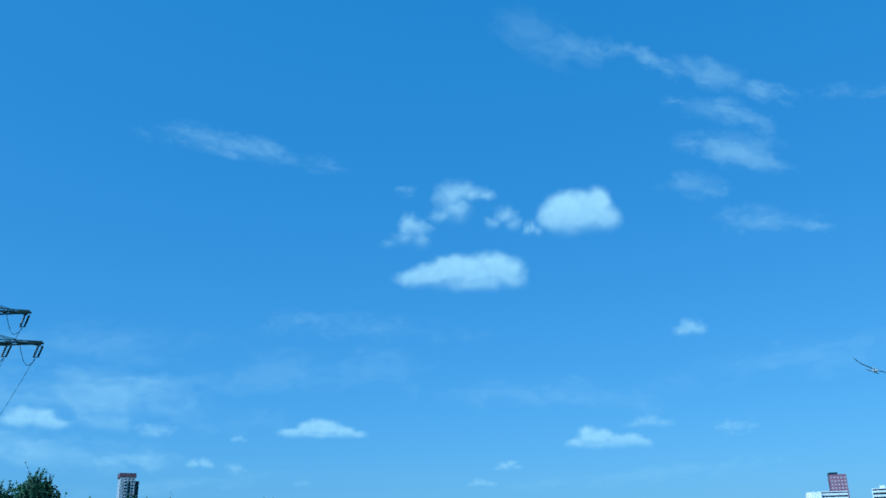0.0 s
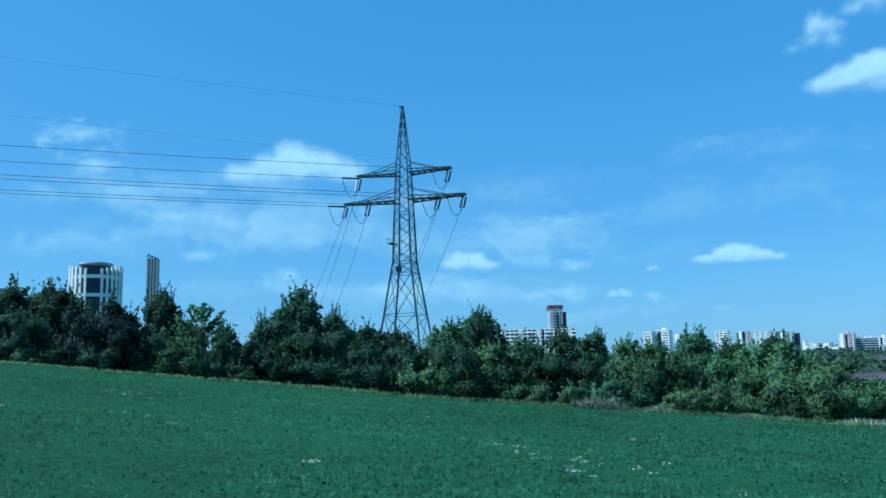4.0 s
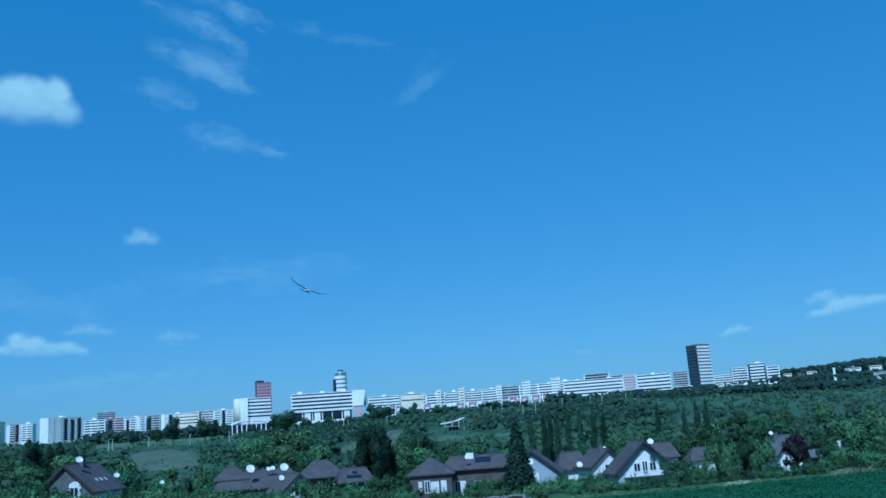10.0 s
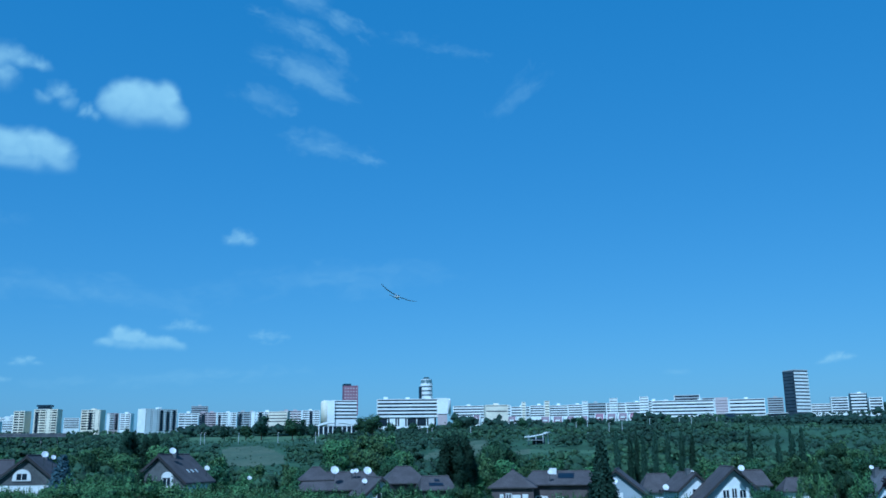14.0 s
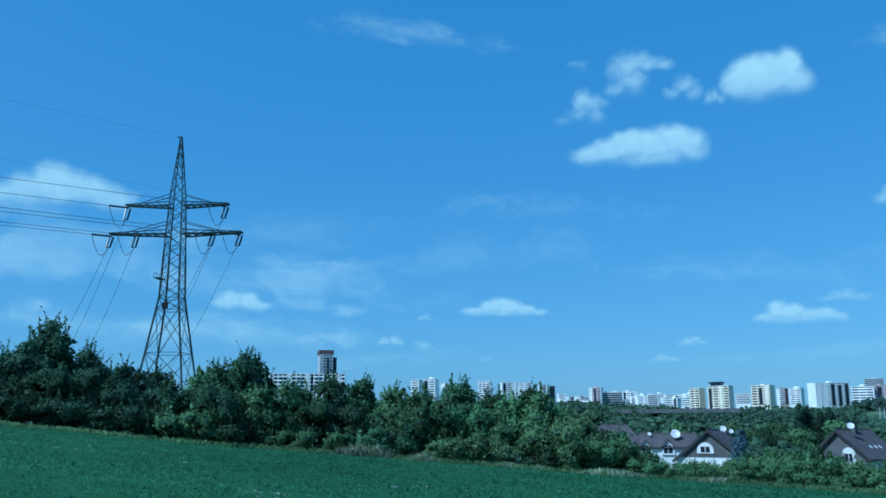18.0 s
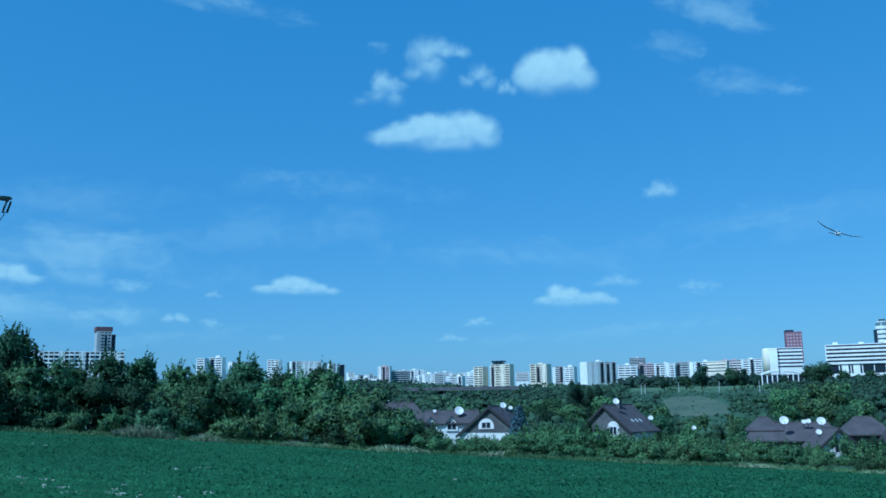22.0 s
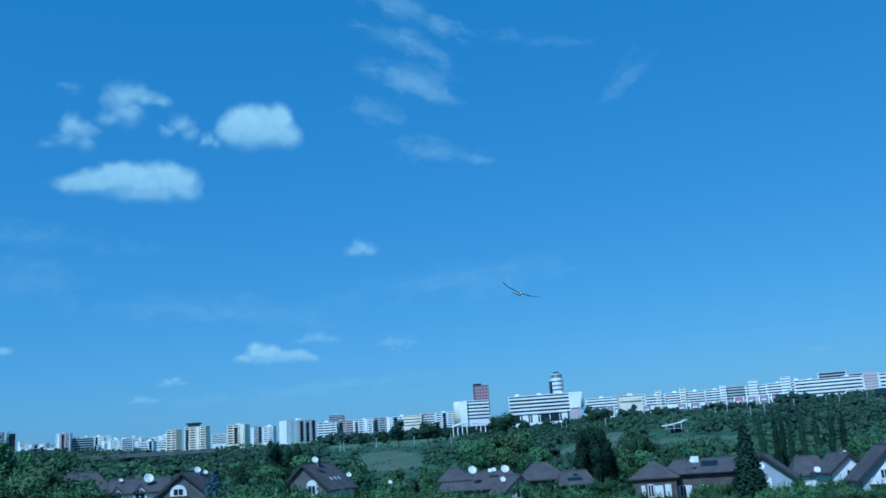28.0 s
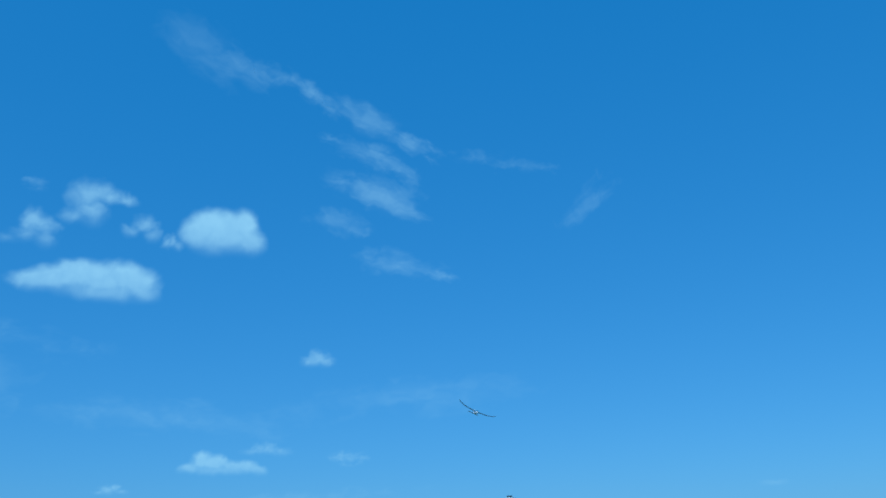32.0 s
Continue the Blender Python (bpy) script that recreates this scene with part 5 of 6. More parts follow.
for a0, a1, tp, wl in ((50.9, 51.4, 2.2, M_BEIGE), (51.7, 52.1, 2.16, M_RED), (52.2, 52.8, 2.22, M_BEIGE), (54.3, 55.2, 2.2, M_WHITE), (55.6, 56.3, 2.24, M_BEIGE), (56.6, 57.2, 2.2, M_PINK)):
    block("low_house", "small pale low house at the wood's foot", a0, a1, tp, 1.95, 1560, 12, 10, wl, wl, 6.0, 0.75, 0, 0)
block("glass_hall", "large glass office hall with green-grey panes", 57.85, 60.5, 2.62, 1.8, 1450, 24, 8, M_GREY, None, 4.6, 0.14, 0, 2, glass=M_TEAL)
block("glass_hall", "projecting glass wing of an office hall", 59.2, 59.75, 2.7, 1.8, 1425, 10, 8, M_GREY, None, 4.6, 0.3, 0, 0, glass=M_TEAL)
block("white_hall", "long low hall with a pale roof below the glass office", 55.8, 58.1, 1.84, 1.55, 1300, 20, 4, M_GREY, M_WHITE, 9.0, 0.75, 0, 0)
block("white_hall", "low bright white hall below the glass office", 58.2, 58.9, 1.74, 1.45, 1280, 18, -12, M_WHITE, M_WHITE, 9.0, 0.85, 0, 0)
block("white_hall", "low pale hall beside the glass office", 59.3, 61.4, 1.86, 1.55, 1310, 18, 0, M_GREY, M_WHITE, 8.0, 0.6, 0, 0)
block("grey_hall", "long grey hall at the wood's foot", 61.5, 64.5, 2.2, 1.7, 1500, 24, 0, M_GREY, M_WHITE, 4.5, 0.4, 0, 0)
block("low_hall", "low white hall in front of the offices", 40.4, 41.3, 2.02, 1.6, 1180, 12, 0, M_WHITE, M_WHITE, 6.0, 0.6, 0, 0)
block("low_hall", "low white hall beside the dark tower", 44.4, 45.6, 1.98, 1.6, 1200, 12, 0, M_WHITE, M_WHITE, 6.0, 0.6, 0, 0)
bb = thing("billboard", "dark blue billboard on a tall pale post", "billboard", Matrix.Translation(polar(42.3, 1000, rise(0.97, 1000))) @ pose(0, 0, 0, 0, 0, -42.3))
part("post", Shape().box(-0.6, -0.4, -4, 0.6, 0.4, 10), M_WHITE, bb)
part("panel", Shape().box(-5, -0.6, 9, 5, 0.6, 19), M_DARKCLAD, bb)
part("border", Shape().box(-5.3, -0.8, 18.8, 5.3, 0.8, 19.5).box(-5.3, -0.8, 8.6, 5.3, 0.8, 9.2), M_WHITE, bb)

# road bridge in the valley
br = thing("road_bridge", "low dark road bridge across the valley", "bridge", Matrix.Translation(polar(-2.1, 760, rise(1.16, 760))) @ pose(0, 0, 0, 0, 0, 2.1 - 2))
part("deck", Shape().box(-52, -5, -1.4, 52, 5, 0.2), M_ROOFFLAT, br)
part("parapet", Shape().box(-52, -5.3, 0.2, 52, -5.0, 1.2), M_ROOFFLAT, br)
for k in range(9):
    part("pier", Shape().box(-46 + 11.5 * k - 0.5, -3, -14, -46 + 11.5 * k + 0.5, 3, -1.4), M_CONC, br)
# curved canopy on the slope
cp = thing("curved_canopy", "white curved canopy on posts on the green slope", "canopy", Matrix.Translation(polar(30.5, 620, rise(0.62, 620))) @ pose(0, 0, 0, 0, 0, -30.5 + 15))
arc = Shape()
ring = []
for k in range(29):
    th = radians(205 - 9.6 * k)
    c, sn, z = math.cos(th), math.sin(th), 3.0 + 1.5 * math.cos(th) - 0.5 * math.sin(th)
    ring.append([(7.4 * c, 4.4 * sn, z), (9.0 * c, 6.0 * sn, z), (9.0 * c, 6.0 * sn, z + 0.75), (7.4 * c, 4.4 * sn, z + 0.75)])
arc.sweep(ring)
part("roof", arc, M_WHITE, cp, "curved white roof ribbon")
part("lower_deck", Shape().box(-7.5, -3.2, -0.4, 3.5, 2.5, -0.1), M_GREY, cp)
for x in (-6, -1, 4, 7.6):
    part("post", Shape().box(x - 0.25, -0.2, -5, x + 0.25, 0.3, 3.4), M_GREY, cp)
part("wall", Shape().box(-3, 1, -5, 5.5, 2.6, 1.4), M_GLASS, cp)


# ---- houses below the field ----
def house(label, az, d, ridge, length, span, yaw, hip=0.0, roof=M_TILE, wins=(), side_wins=(), chimney=None, over=0.5, skylights=(), pitch=0.75, wall=M_STUCCO, into=None, panels=(), clad=0.0, arch=(), inner=0.0):
    """Ridge along local x; the gable at -x. ridge: the elevation at which it shows; into: a house that this is a wing of."""
    zr, zg = rise(ridge, d), gz(az, d)
    h = zr - zg
    mat = Matrix.Translation(polar(az, d, zg)) @ pose(0, 0, 0, 0, 0, -az + yaw)
    if into is None:
        ob = thing("house", label, "house", mat, "family houses")
        base = Matrix.Identity(4)
    else:
        ob = into
        base = into.matrix_basis.inverted() @ mat

    def put(name, shape, m, at=None, text=""):
        return part(name, shape, m, ob, text, at=base @ at if at is not None else base.copy())

    L, S = length / 2, span / 2
    ev = h - S * pitch
    hx = hip * L
    w = Shape()
    if hip:
        w.box(-L, -S, -1.5, L, S, ev)
    else:
        w.add([(-L, -S, -1.5), (L, -S, -1.5), (L, S, -1.5), (-L, S, -1.5), (-L, -S, ev), (L, -S, ev), (L, S, ev), (-L, S, ev), (-L, 0, h - 0.25), (L, 0, h - 0.25)],
              [(3, 2, 1, 0), (0, 1, 5, 4), (2, 3, 7, 6), (0, 4, 8, 7, 3), (1, 2, 6, 9, 5), (4, 5, 9, 8), (6, 7, 8, 9)])
    put("wall", w, wall)
    slope = (h - ev) / S
    eo, t = over, 0.22
    for sg in (-1, 1):
        a = [(-L - eo, sg * (S + eo), ev - slope * eo), (L + eo, sg * (S + eo), ev - slope * eo), (L + eo - hx, 0, h), (-L - eo + hx, 0, h)]
        if hip:
            a[2], a[3] = (L - hx, 0, h), (-L + hx, 0, h)
        v = a + [(x, y, z + t) for x, y, z in a]
        f = [(0, 1, 2, 3), (7, 6, 5, 4), (0, 4, 5, 1), (1, 5, 6, 2), (2, 6, 7, 3), (3, 7, 4, 0)]
        put("roof_slope", Shape().add(v, f), roof)
        put("gutter", Shape().tube([(-L - eo, sg * (S + eo + 0.08), ev - slope * eo + 0.05), (L + eo, sg * (S + eo + 0.08), ev - slope * eo + 0.05)], 0.08, 6), M_WOOD)
    put("ridge_cap", Shape().tube([(-L - (eo if not hip else -hx), 0, h + t), (L + (eo if not hip else -hx), 0, h + t)], 0.13, 6), roof)
    if hip:
        for sg in (-1, 1):
            a = [(sg * (L + eo), -S - eo, ev - slope * eo), (sg * (L + eo), S + eo, ev - slope * eo), (sg * (L - hx), 0, h)]
            put("roof_hip", Shape().add(a + [(x, y, z + t) for x, y, z in a], [(0, 1, 2), (5, 4, 3), (0, 3, 4, 1), (1, 4, 5, 2), (2, 5, 3, 0)]), roof)
    else:
        for sg in (-1, 1):
            bb = Shape()
            for s2 in (-1, 1):
                x = sg * (L + eo + 0.04)
                bb.add([(x - 0.06, s2 * (S + eo), ev - slope * eo - 0.25), (x + 0.06, s2 * (S + eo), ev - slope * eo - 0.25), (x + 0.06, 0, h - 0.25), (x - 0.06, 0, h - 0.25),
                        (x - 0.06, s2 * (S + eo), ev - slope * eo + 0.2), (x + 0.06, s2 * (S + eo), ev - slope * eo + 0.2), (x + 0.06, 0, h + 0.22), (x - 0.06, 0, h + 0.22)],
                       [(3, 2, 1, 0), (4, 5, 6, 7), (0, 1, 5, 4), (1, 2, 6, 5), (2, 3, 7, 6), (3, 0, 4, 7)])
            put("barge_board", bb, M_WOOD)
    if clad:
        # boards on the upper gable, down to the height clad
        y = (h - 0.3 - clad) / slope
        put("gable_cladding", Shape().add([(-L - 0.05, -y, clad), (-L - 0.05, y, clad), (-L - 0.05, 0, h - 0.3), (-L + 0.02, -y, clad), (-L + 0.02, y, clad), (-L + 0.02, 0, h - 0.3)],
                                        [(0, 2, 1), (3, 4, 5), (0, 1, 4, 3), (1, 2, 5, 4), (2, 0, 3, 5)]), M_CLAD)
    if inner:
        z0, z1 = h - 5.4, h - 1.4
        y = (z1 - z0) / slope * inner
        put("gable_panel", Shape().add([(-L - 0.09, -y, z0), (-L - 0.09, y, z0), (-L - 0.09, 0.35, z1), (-L - 0.09, -0.35, z1), (-L - 0.02, -y, z0), (-L - 0.02, y, z0), (-L - 0.02, 0.35, z1), (-L - 0.02, -0.35, z1)],
                                       [(0, 3, 2, 1), (4, 5, 6, 7), (0, 1, 5, 4), (1, 2, 6, 5), (2, 3, 7, 6), (3, 0, 4, 7)]), M_STUCCO)

    def face_at(face, u, z):
        return Matrix.Translation((-L - (0.1 if inner or clad else 0), -u, z)) @ pose(0, 0, 0, 0, 0, -90) if face == "g" else Matrix.Translation((u, -S, z))

    def win(face, u, z, ww, wh):
        o = put("window", Shape().box(-ww / 2 - 0.12, -0.06, -wh / 2 - 0.12, ww / 2 + 0.12, 0.1, -wh / 2).box(-ww / 2 - 0.12, -0.06, wh / 2, ww / 2 + 0.12, 0.1, wh / 2 + 0.12)
                .box(-ww / 2 - 0.12, -0.06, -wh / 2, -ww / 2, 0.1, wh / 2).box(ww / 2, -0.06, -wh / 2, ww / 2 + 0.12, 0.1, wh / 2).box(-0.06, -0.05, -wh / 2, 0.06, 0.1, wh / 2), M_FRAME, face_at(face, u, z))
        part("pane", Shape().box(-ww / 2, -0.02, -wh / 2, ww / 2, 0.02, wh / 2), M_GLASS, o)

    for u, z, ww, wh in wins:
        win("g", u, z, ww, wh)
    for u, z, ww, wh in side_wins:
        win("s", u, z, ww, wh)
    for face, u, z, ww, wh in panels:
        put("shutter", Shape().box(-ww / 2, -0.07, -wh / 2, ww / 2, 0.03, wh / 2), M_FRAME, face_at(face, u, z))
    for face, u, z, ww, wh in arch:
        # white arched surround with a dark window in it
        sh = Shape()
        pr = [(-ww / 2, 0)] + [(-math.cos(math.pi * k / 10) * ww / 2, wh - ww / 2 + math.sin(math.pi * k / 10) * ww / 2) for k in range(11)] + [(ww / 2, 0)]
        n = len(pr)
        sh.add([(x, -0.12, zz) for x, zz in pr] + [(x, 0.1, zz) for x, zz in pr], [tuple(range(n))[::-1]] + [(k, (k + 1) % n, n + (k + 1) % n, n + k) for k in range(n)])
        o = put("arched_surround", sh, M_FRAME, face_at(face, u, z))
        part("pane", Shape().box(-ww * 0.27, -0.15, wh * 0.1, -0.06, 0.0, wh * 0.62).box(0.06, -0.15, wh * 0.1, ww * 0.27, 0.0, wh * 0.62), M_GLASS, o)
    if chimney:
        cx, cy, ch = chimney
        put("chimney", Shape().box(cx - 0.35, cy - 0.35, h - 2.0, cx + 0.35, cy + 0.35, h + ch).box(cx - 0.45, cy - 0.45, h + ch, cx + 0.45, cy + 0.45, h + ch + 0.12), M_TILEGREY)
    for x, f, ww, wf, m in skylights:
        y0, y1 = -S * (f + wf), -S * f
        put("skylight" if m is not M_SOLAR else "solar_panel", Shape().add([(x, y0, h + y0 * slope + 0.30), (x + ww, y0, h + y0 * slope + 0.30), (x + ww, y1, h + y1 * slope + 0.30), (x, y1, h + y1 * slope + 0.30),
                                      (x, y0, h + y0 * slope + 0.1), (x + ww, y0, h + y0 * slope + 0.1), (x + ww, y1, h + y1 * slope + 0.1), (x, y1, h + y1 * slope + 0.1)],
                                     [(0, 1, 2, 3), (0, 4, 5, 1), (1, 5, 6, 2), (2, 6, 7, 3), (3, 7, 4, 0)]), m)
    return ob


def dormer(ob, x, y, z, w, h, deep):
    """A white pointed dormer rising from the wall, with an arched double window under a small brown saddle roof."""
    pr = [(-w / 2, 0), (-w / 2, h * 0.52), (0, h), (w / 2, h * 0.52), (w / 2, 0)]
    d = part("dormer", Shape().add([(a, 0, b) for a, b in pr] + [(a, deep, b) for a, b in pr], [(4, 3, 2, 1, 0), (5, 6, 7, 8, 9)] + [(k, (k + 1) % 5, 5 + (k + 1) % 5, 5 + k) for k in range(5)]), M_STUCCO, ob, "white pointed dormer", at=pose(x, y, z))
    for sg in (-1, 1):
        ar = [(sg * 0.07, 0.12 * h), (sg * w * 0.34, 0.12 * h), (sg * w * 0.34, 0.5 * h), (sg * w * 0.2, 0.66 * h), (sg * 0.07, 0.72 * h)]
        part("pane", Shape().add([(a, -0.04, b) for a, b in ar] + [(a, 0.05, b) for a, b in ar], [(0, 1, 2, 3, 4) if sg > 0 else (4, 3, 2, 1, 0)] + [(k, (k + 1) % 5, 5 + (k + 1) % 5, 5 + k) for k in range(5)]), M_GLASS, d)
        e0, e1 = (sg * (w / 2 + 0.28), h * 0.52 - 0.28), (0, h + 0.02)
        v = [(a, yy, b + t) for t in (0, 0.16) for a, b in (e0, e1) for yy in (-0.3, deep)]
        part("dormer_roof", Shape().add(v, [(0, 1, 3, 2), (4, 6, 7, 5), (0, 2, 6, 4), (1, 5, 7, 3), (0, 4, 5, 1), (2, 3, 7, 6)]), M_TILE, d)


house("brown hip-roofed house half hidden by the hedge", -6.0, 160, 0.25, 11, 9, 4, hip=0.45, side_wins=((3, 2.0, 1.2, 1.3),), chimney=(1.5, 0.5, 0.7))
h1 = house("white house with a brown roof and pointed white dormers", -2.5, 158, -0.3, 8.8, 7.4, -2, pitch=0.52, over=0.35, side_wins=((-1.8, 2.5, 0.9, 1.3), (2.2, 2.5, 0.9, 1.3), (-1.8, 0.8, 0.9, 1.2), (2.2, 0.8, 0.9, 1.2)))
hz = rise(-1.5, 154) - gz(-2.5, 158)
dormer(h1, -3.45, -3.95, hz, 2.0, 2.3, 2.8)
dormer(h1, 0.1, -3.95, hz, 2.1, 2.4, 2.8)
house("gabled house with a boarded gable and an arched white window", 0.36, 151, -0.06, 6.6, 10.8, 70, pitch=0.8, wins=((2.4, 1.9, 1.0, 1.2), (-1.0, 1.9, 1.2, 1.4)), clad=3.4, arch=(("g", -0.6, 4.0, 2.7, 1.7), ("g", -2.8, 1.9, 1.9, 1.3)), panels=(("g", 3.3, 2.6, 1.6, 1.6),), chimney=(2.2, -0.6, 0.5))
house("gabled house with a long brown roof, boarded gable and skylights", 7.98, 151, -0.1, 7.7, 9.4, 57, pitch=0.82, clad=3.0, arch=(("g", 1.6, 3.2, 2.2, 2.4),), wins=((-2.0, 2.0, 1.1, 1.4),), chimney=(-0.4, -0.5, 0.8), skylights=((-0.9, 0.62, 0.4, 0.11, M_GREY), (0.3, 0.62, 0.4, 0.11, M_GREY), (1.5, 0.62, 0.4, 0.11, M_GREY)))
h4 = house("low house with a wide hipped brown roof", 18.1, 150, -1.3, 13.2, 8.4, 3, hip=0.2, pitch=0.55, wall=M_DARKWALL, side_wins=((-3, 1.4, 1.3, 1.3), (0, 1.4, 1.3, 1.3)))
house("", 16.55, 151, -0.97, 4.6, 6.0, 3, hip=0.7, pitch=0.55, wall=M_DARKWALL, into=h4)
house("", 20.2, 142, -1.62, 5.5, 6.0, 112, pitch=0.85, into=h4, wins=((0, 2.6, 1.3, 1.6),))
h5 = house("house with a hipped brown roof and a low annex", 22.0, 162, -1.0, 7.0, 8.0, 8, hip=0.62, pitch=0.6, wall=M_DARKWALL)
house("", 24.0, 152, -1.62, 5.0, 7.0, 8, hip=0.1, pitch=0.5, wall=M_DARKWALL, into=h5, skylights=((-0.3, 0.28, 0.8, 0.2, M_SOLAR), (-1.4, 0.6, 2.4, 0.25, M_SOLAR)))
h6 = house("long hip-roofed house with white shutters and a solar panel", 31.9, 153, -1.38, 11.4, 8.4, -3, hip=0.16, pitch=0.42, wall=M_DARKWALL, side_wins=((-3.4, 1.6, 0.8, 1.5), (-0.4, 1.7, 0.5, 1.1)), panels=(("s", -4.2, 1.5, 0.8, 1.7), ("s", -2.5, 1.5, 0.9, 1.8), ("s", -3.3, 0.3, 3.2, 0.5), ("s", 0.3, 1.7, 0.5, 1.2)), skylights=((-0.4, 0.22, 2.6, 0.42, M_SOLAR),))
house("", 28.9, 147, -1.27, 6.2, 6.6, 87, hip=0.8, pitch=0.68, into=h6, wall=M_DARKWALL, wins=((-0.6, 1.9, 0.7, 1.7),), panels=(("g", -1.7, 1.9, 0.6, 1.7), ("g", 0.6, 1.7, 1.3, 1.9), ("g", 2.0, 1.8, 0.9, 1.9)), skylights=())
part("chimney_box", Shape().box(-1.9, -1.2, 5.2, -0.7, -0.4, 6.7), M_FRAME, h6, "white boxed chimney")
# its white panels stand in for sunlit patches on the gable wall
house("pale blue gabled house beside a tall spruce", 35.35, 146, -1.26, 7, 8.4, 86, pitch=0.8, wall=M_BLUEWALL, wins=((-1.5, 1.5, 0.9, 1.3),), panels=(("g", 0.6, 2.0, 0.7, 2.4), ("g", -2.6, 1.5, 0.5, 1.3)))
house("brown hip-roofed house behind a blue one", 37.7, 168, -1.58, 5.6, 6, 10, hip=0.35, pitch=0.85)
house("white house with a brown saddle roof", 39.5, 158, -1.5, 5.4, 6.2, 118, pitch=0.8, wins=((0, 2.8, 1.2, 1.3),), chimney=(-1.0, 0.3, 0.7))
# blue-grey wall round the white panel paints in the overhang's shadow
hg = house("large gabled house with a white inner gable and balcony door", 41.85, 153, -1.17, 6.0, 9.2, 106, pitch=0.9, wall=M_BLUEWALL, inner=0.78, wins=((0.0, 2.9, 0.7, 1.9), (-1.3, 3.0, 0.9, 1.2), (1.3, 3.0, 0.9, 1.2)), panels=(("g", -2.2, 1.0, 2.6, 0.9), ("g", 1.8, 1.0, 2.6, 0.9)), over=0.9)
part("balcony_floor", Shape().box(-4.3, -3.6, 1.45, -3.0, 3.6, 1.6), M_WOOD, hg)
for k in range(13):
    part("baluster", Shape().box(-4.28, -3.5 + 7 * k / 12, 1.6, -4.22, -3.44 + 7 * k / 12, 2.4), M_FRAME, hg)
part("handrail", Shape().box(-4.32, -3.6, 2.4, -4.18, 3.6, 2.5), M_FRAME, hg)
part("downpipe", Shape().tube([(-3.12, -3.9, 3.6), (-3.12, -3.9, 0.0)], 0.09, 6), M_FRAME, hg)
house("brown hip-roofed house behind a large gable", 43.3, 166, -1.4, 4.6, 5, 6, hip=0.3, pitch=0.8)
house("small hip-roofed house among trees", 45.5, 170, -1.84, 4.0, 4.6, 16, hip=0.4, panels=(("s", 1.6, 1.4, 0.8, 1.6),))
house("grey-roofed steep gabled house behind a dark red tree", 50.35, 166, -1.43, 3.2, 6.4, 128, pitch=1.05, roof=M_TILEGREY, chimney=(0.9, 0.8, 0.6), wins=((0.6, 3.2, 1.0, 1.3),))
h12 = house("low pale-roofed garden house with a white wall", 52.75, 150, -2.4, 4.6, 4.4, 6, pitch=0.32, roof=M_TILEGREY, wall=M_DARKWALL)
part("chimney", Shape().box(1.5, -0.3, 2.4, 1.85, 0.1, 4.6).box(1.4, -0.4, 4.6, 1.95, 0.2, 4.8), M_FRAME, h12, "white chimney")
part("end_wall", Shape().box(2.0, -2.7, -1.0, 2.9, -2.3, 2.6), M_STUCCO, h12, "white end wall")


def dish(az, el, d, size, foot):
    """A satellite dish on a mast; foot: the height of what it stands on below its middle."""
    p = polar(az, d, rise(el, d))
    ob = thing("satellite_dish", "white satellite dish on a short mast on a roof", "antenna", Matrix.Translation(p) @ pose(0, 0, 0, 0, 0, -az + 12), "satellite dishes")
    r = size / 2
    prof = [(r * k / 6, 0.32 * r * (k / 6) ** 2) for k in range(1, 7)]
    bowl = Shape().lathe([(0.02, 0.0)] + prof + [(r * 0.98, 0.32 * r + 0.03)] + [(q, z + 0.03) for q, z in prof[::-1][1:]] + [(0.02, 0.03)], 20)
    part("reflector", bowl, M_DISH, ob, smooth=True, at=pose(0, -0.05, 0, 62, 0, 0))
    part("mast", Shape().tube([(0, 0.15, 0.1), (0, 0.15, -foot)], 0.035, 6), M_STEEL, ob)
    part("feed_arm", Shape().tube([(0, -0.1, -r * 0.8), (0, -r * 1.1, -r * 0.1)], 0.025, 5), M_STEEL, ob)


for a, e, d, s, ft in ((-2.04, -0.27, 156, 1.6, 1.7), (0.78, 0.04, 147, 1.0, 1.6), (1.25, -0.12, 147, 0.7, 1.6), (7.88, 0.17, 148, 1.05, 1.0), (9.94, -0.87, 146, 0.8, 1.2), (-6.55, 0.55, 154, 0.65, 1.8), (-3.6, -0.25, 157, 0.6, 1.3),
                       (17.7, -1.12, 146, 1.35, 1.2), (18.8, -1.2, 148, 0.7, 1.2), (19.05, -1.16, 148, 0.75, 1.2), (19.75, -1.18, 146, 1.3, 1.6), (19.57, -1.8, 142, 0.85, 1.2),
                       (31.2, -1.38, 149, 0.8, 1.2), (35.15, -1.95, 139, 0.95, 1.2), (38.2, -2.33, 150, 1.0, 3.0), (39.8, -1.45, 157, 0.75, 1.2), (42.66, -1.22, 148, 1.0, 1.2), (49.75, -1.2, 163, 0.7, 1.4), (12.5, -1.5, 148, 0.7, 2.4)):
    dish(a, e, d, s, ft)
plant("spruce", 0, 34.4, 132, rise(0.62, 132) - gz(34.4, 132), 1.15, 0.2)
plant("tree", 4, 51.0, 155, rise(-1.15, 155) - gz(51, 155), 1.25, 0.2, "dark red leaved tree before a white house")
plant("spruce", 1, 1.78, 143, rise(0.14, 143) - gz(1.78, 143), 1.6, 0.2, "blue-grey spruce beside a gabled house")

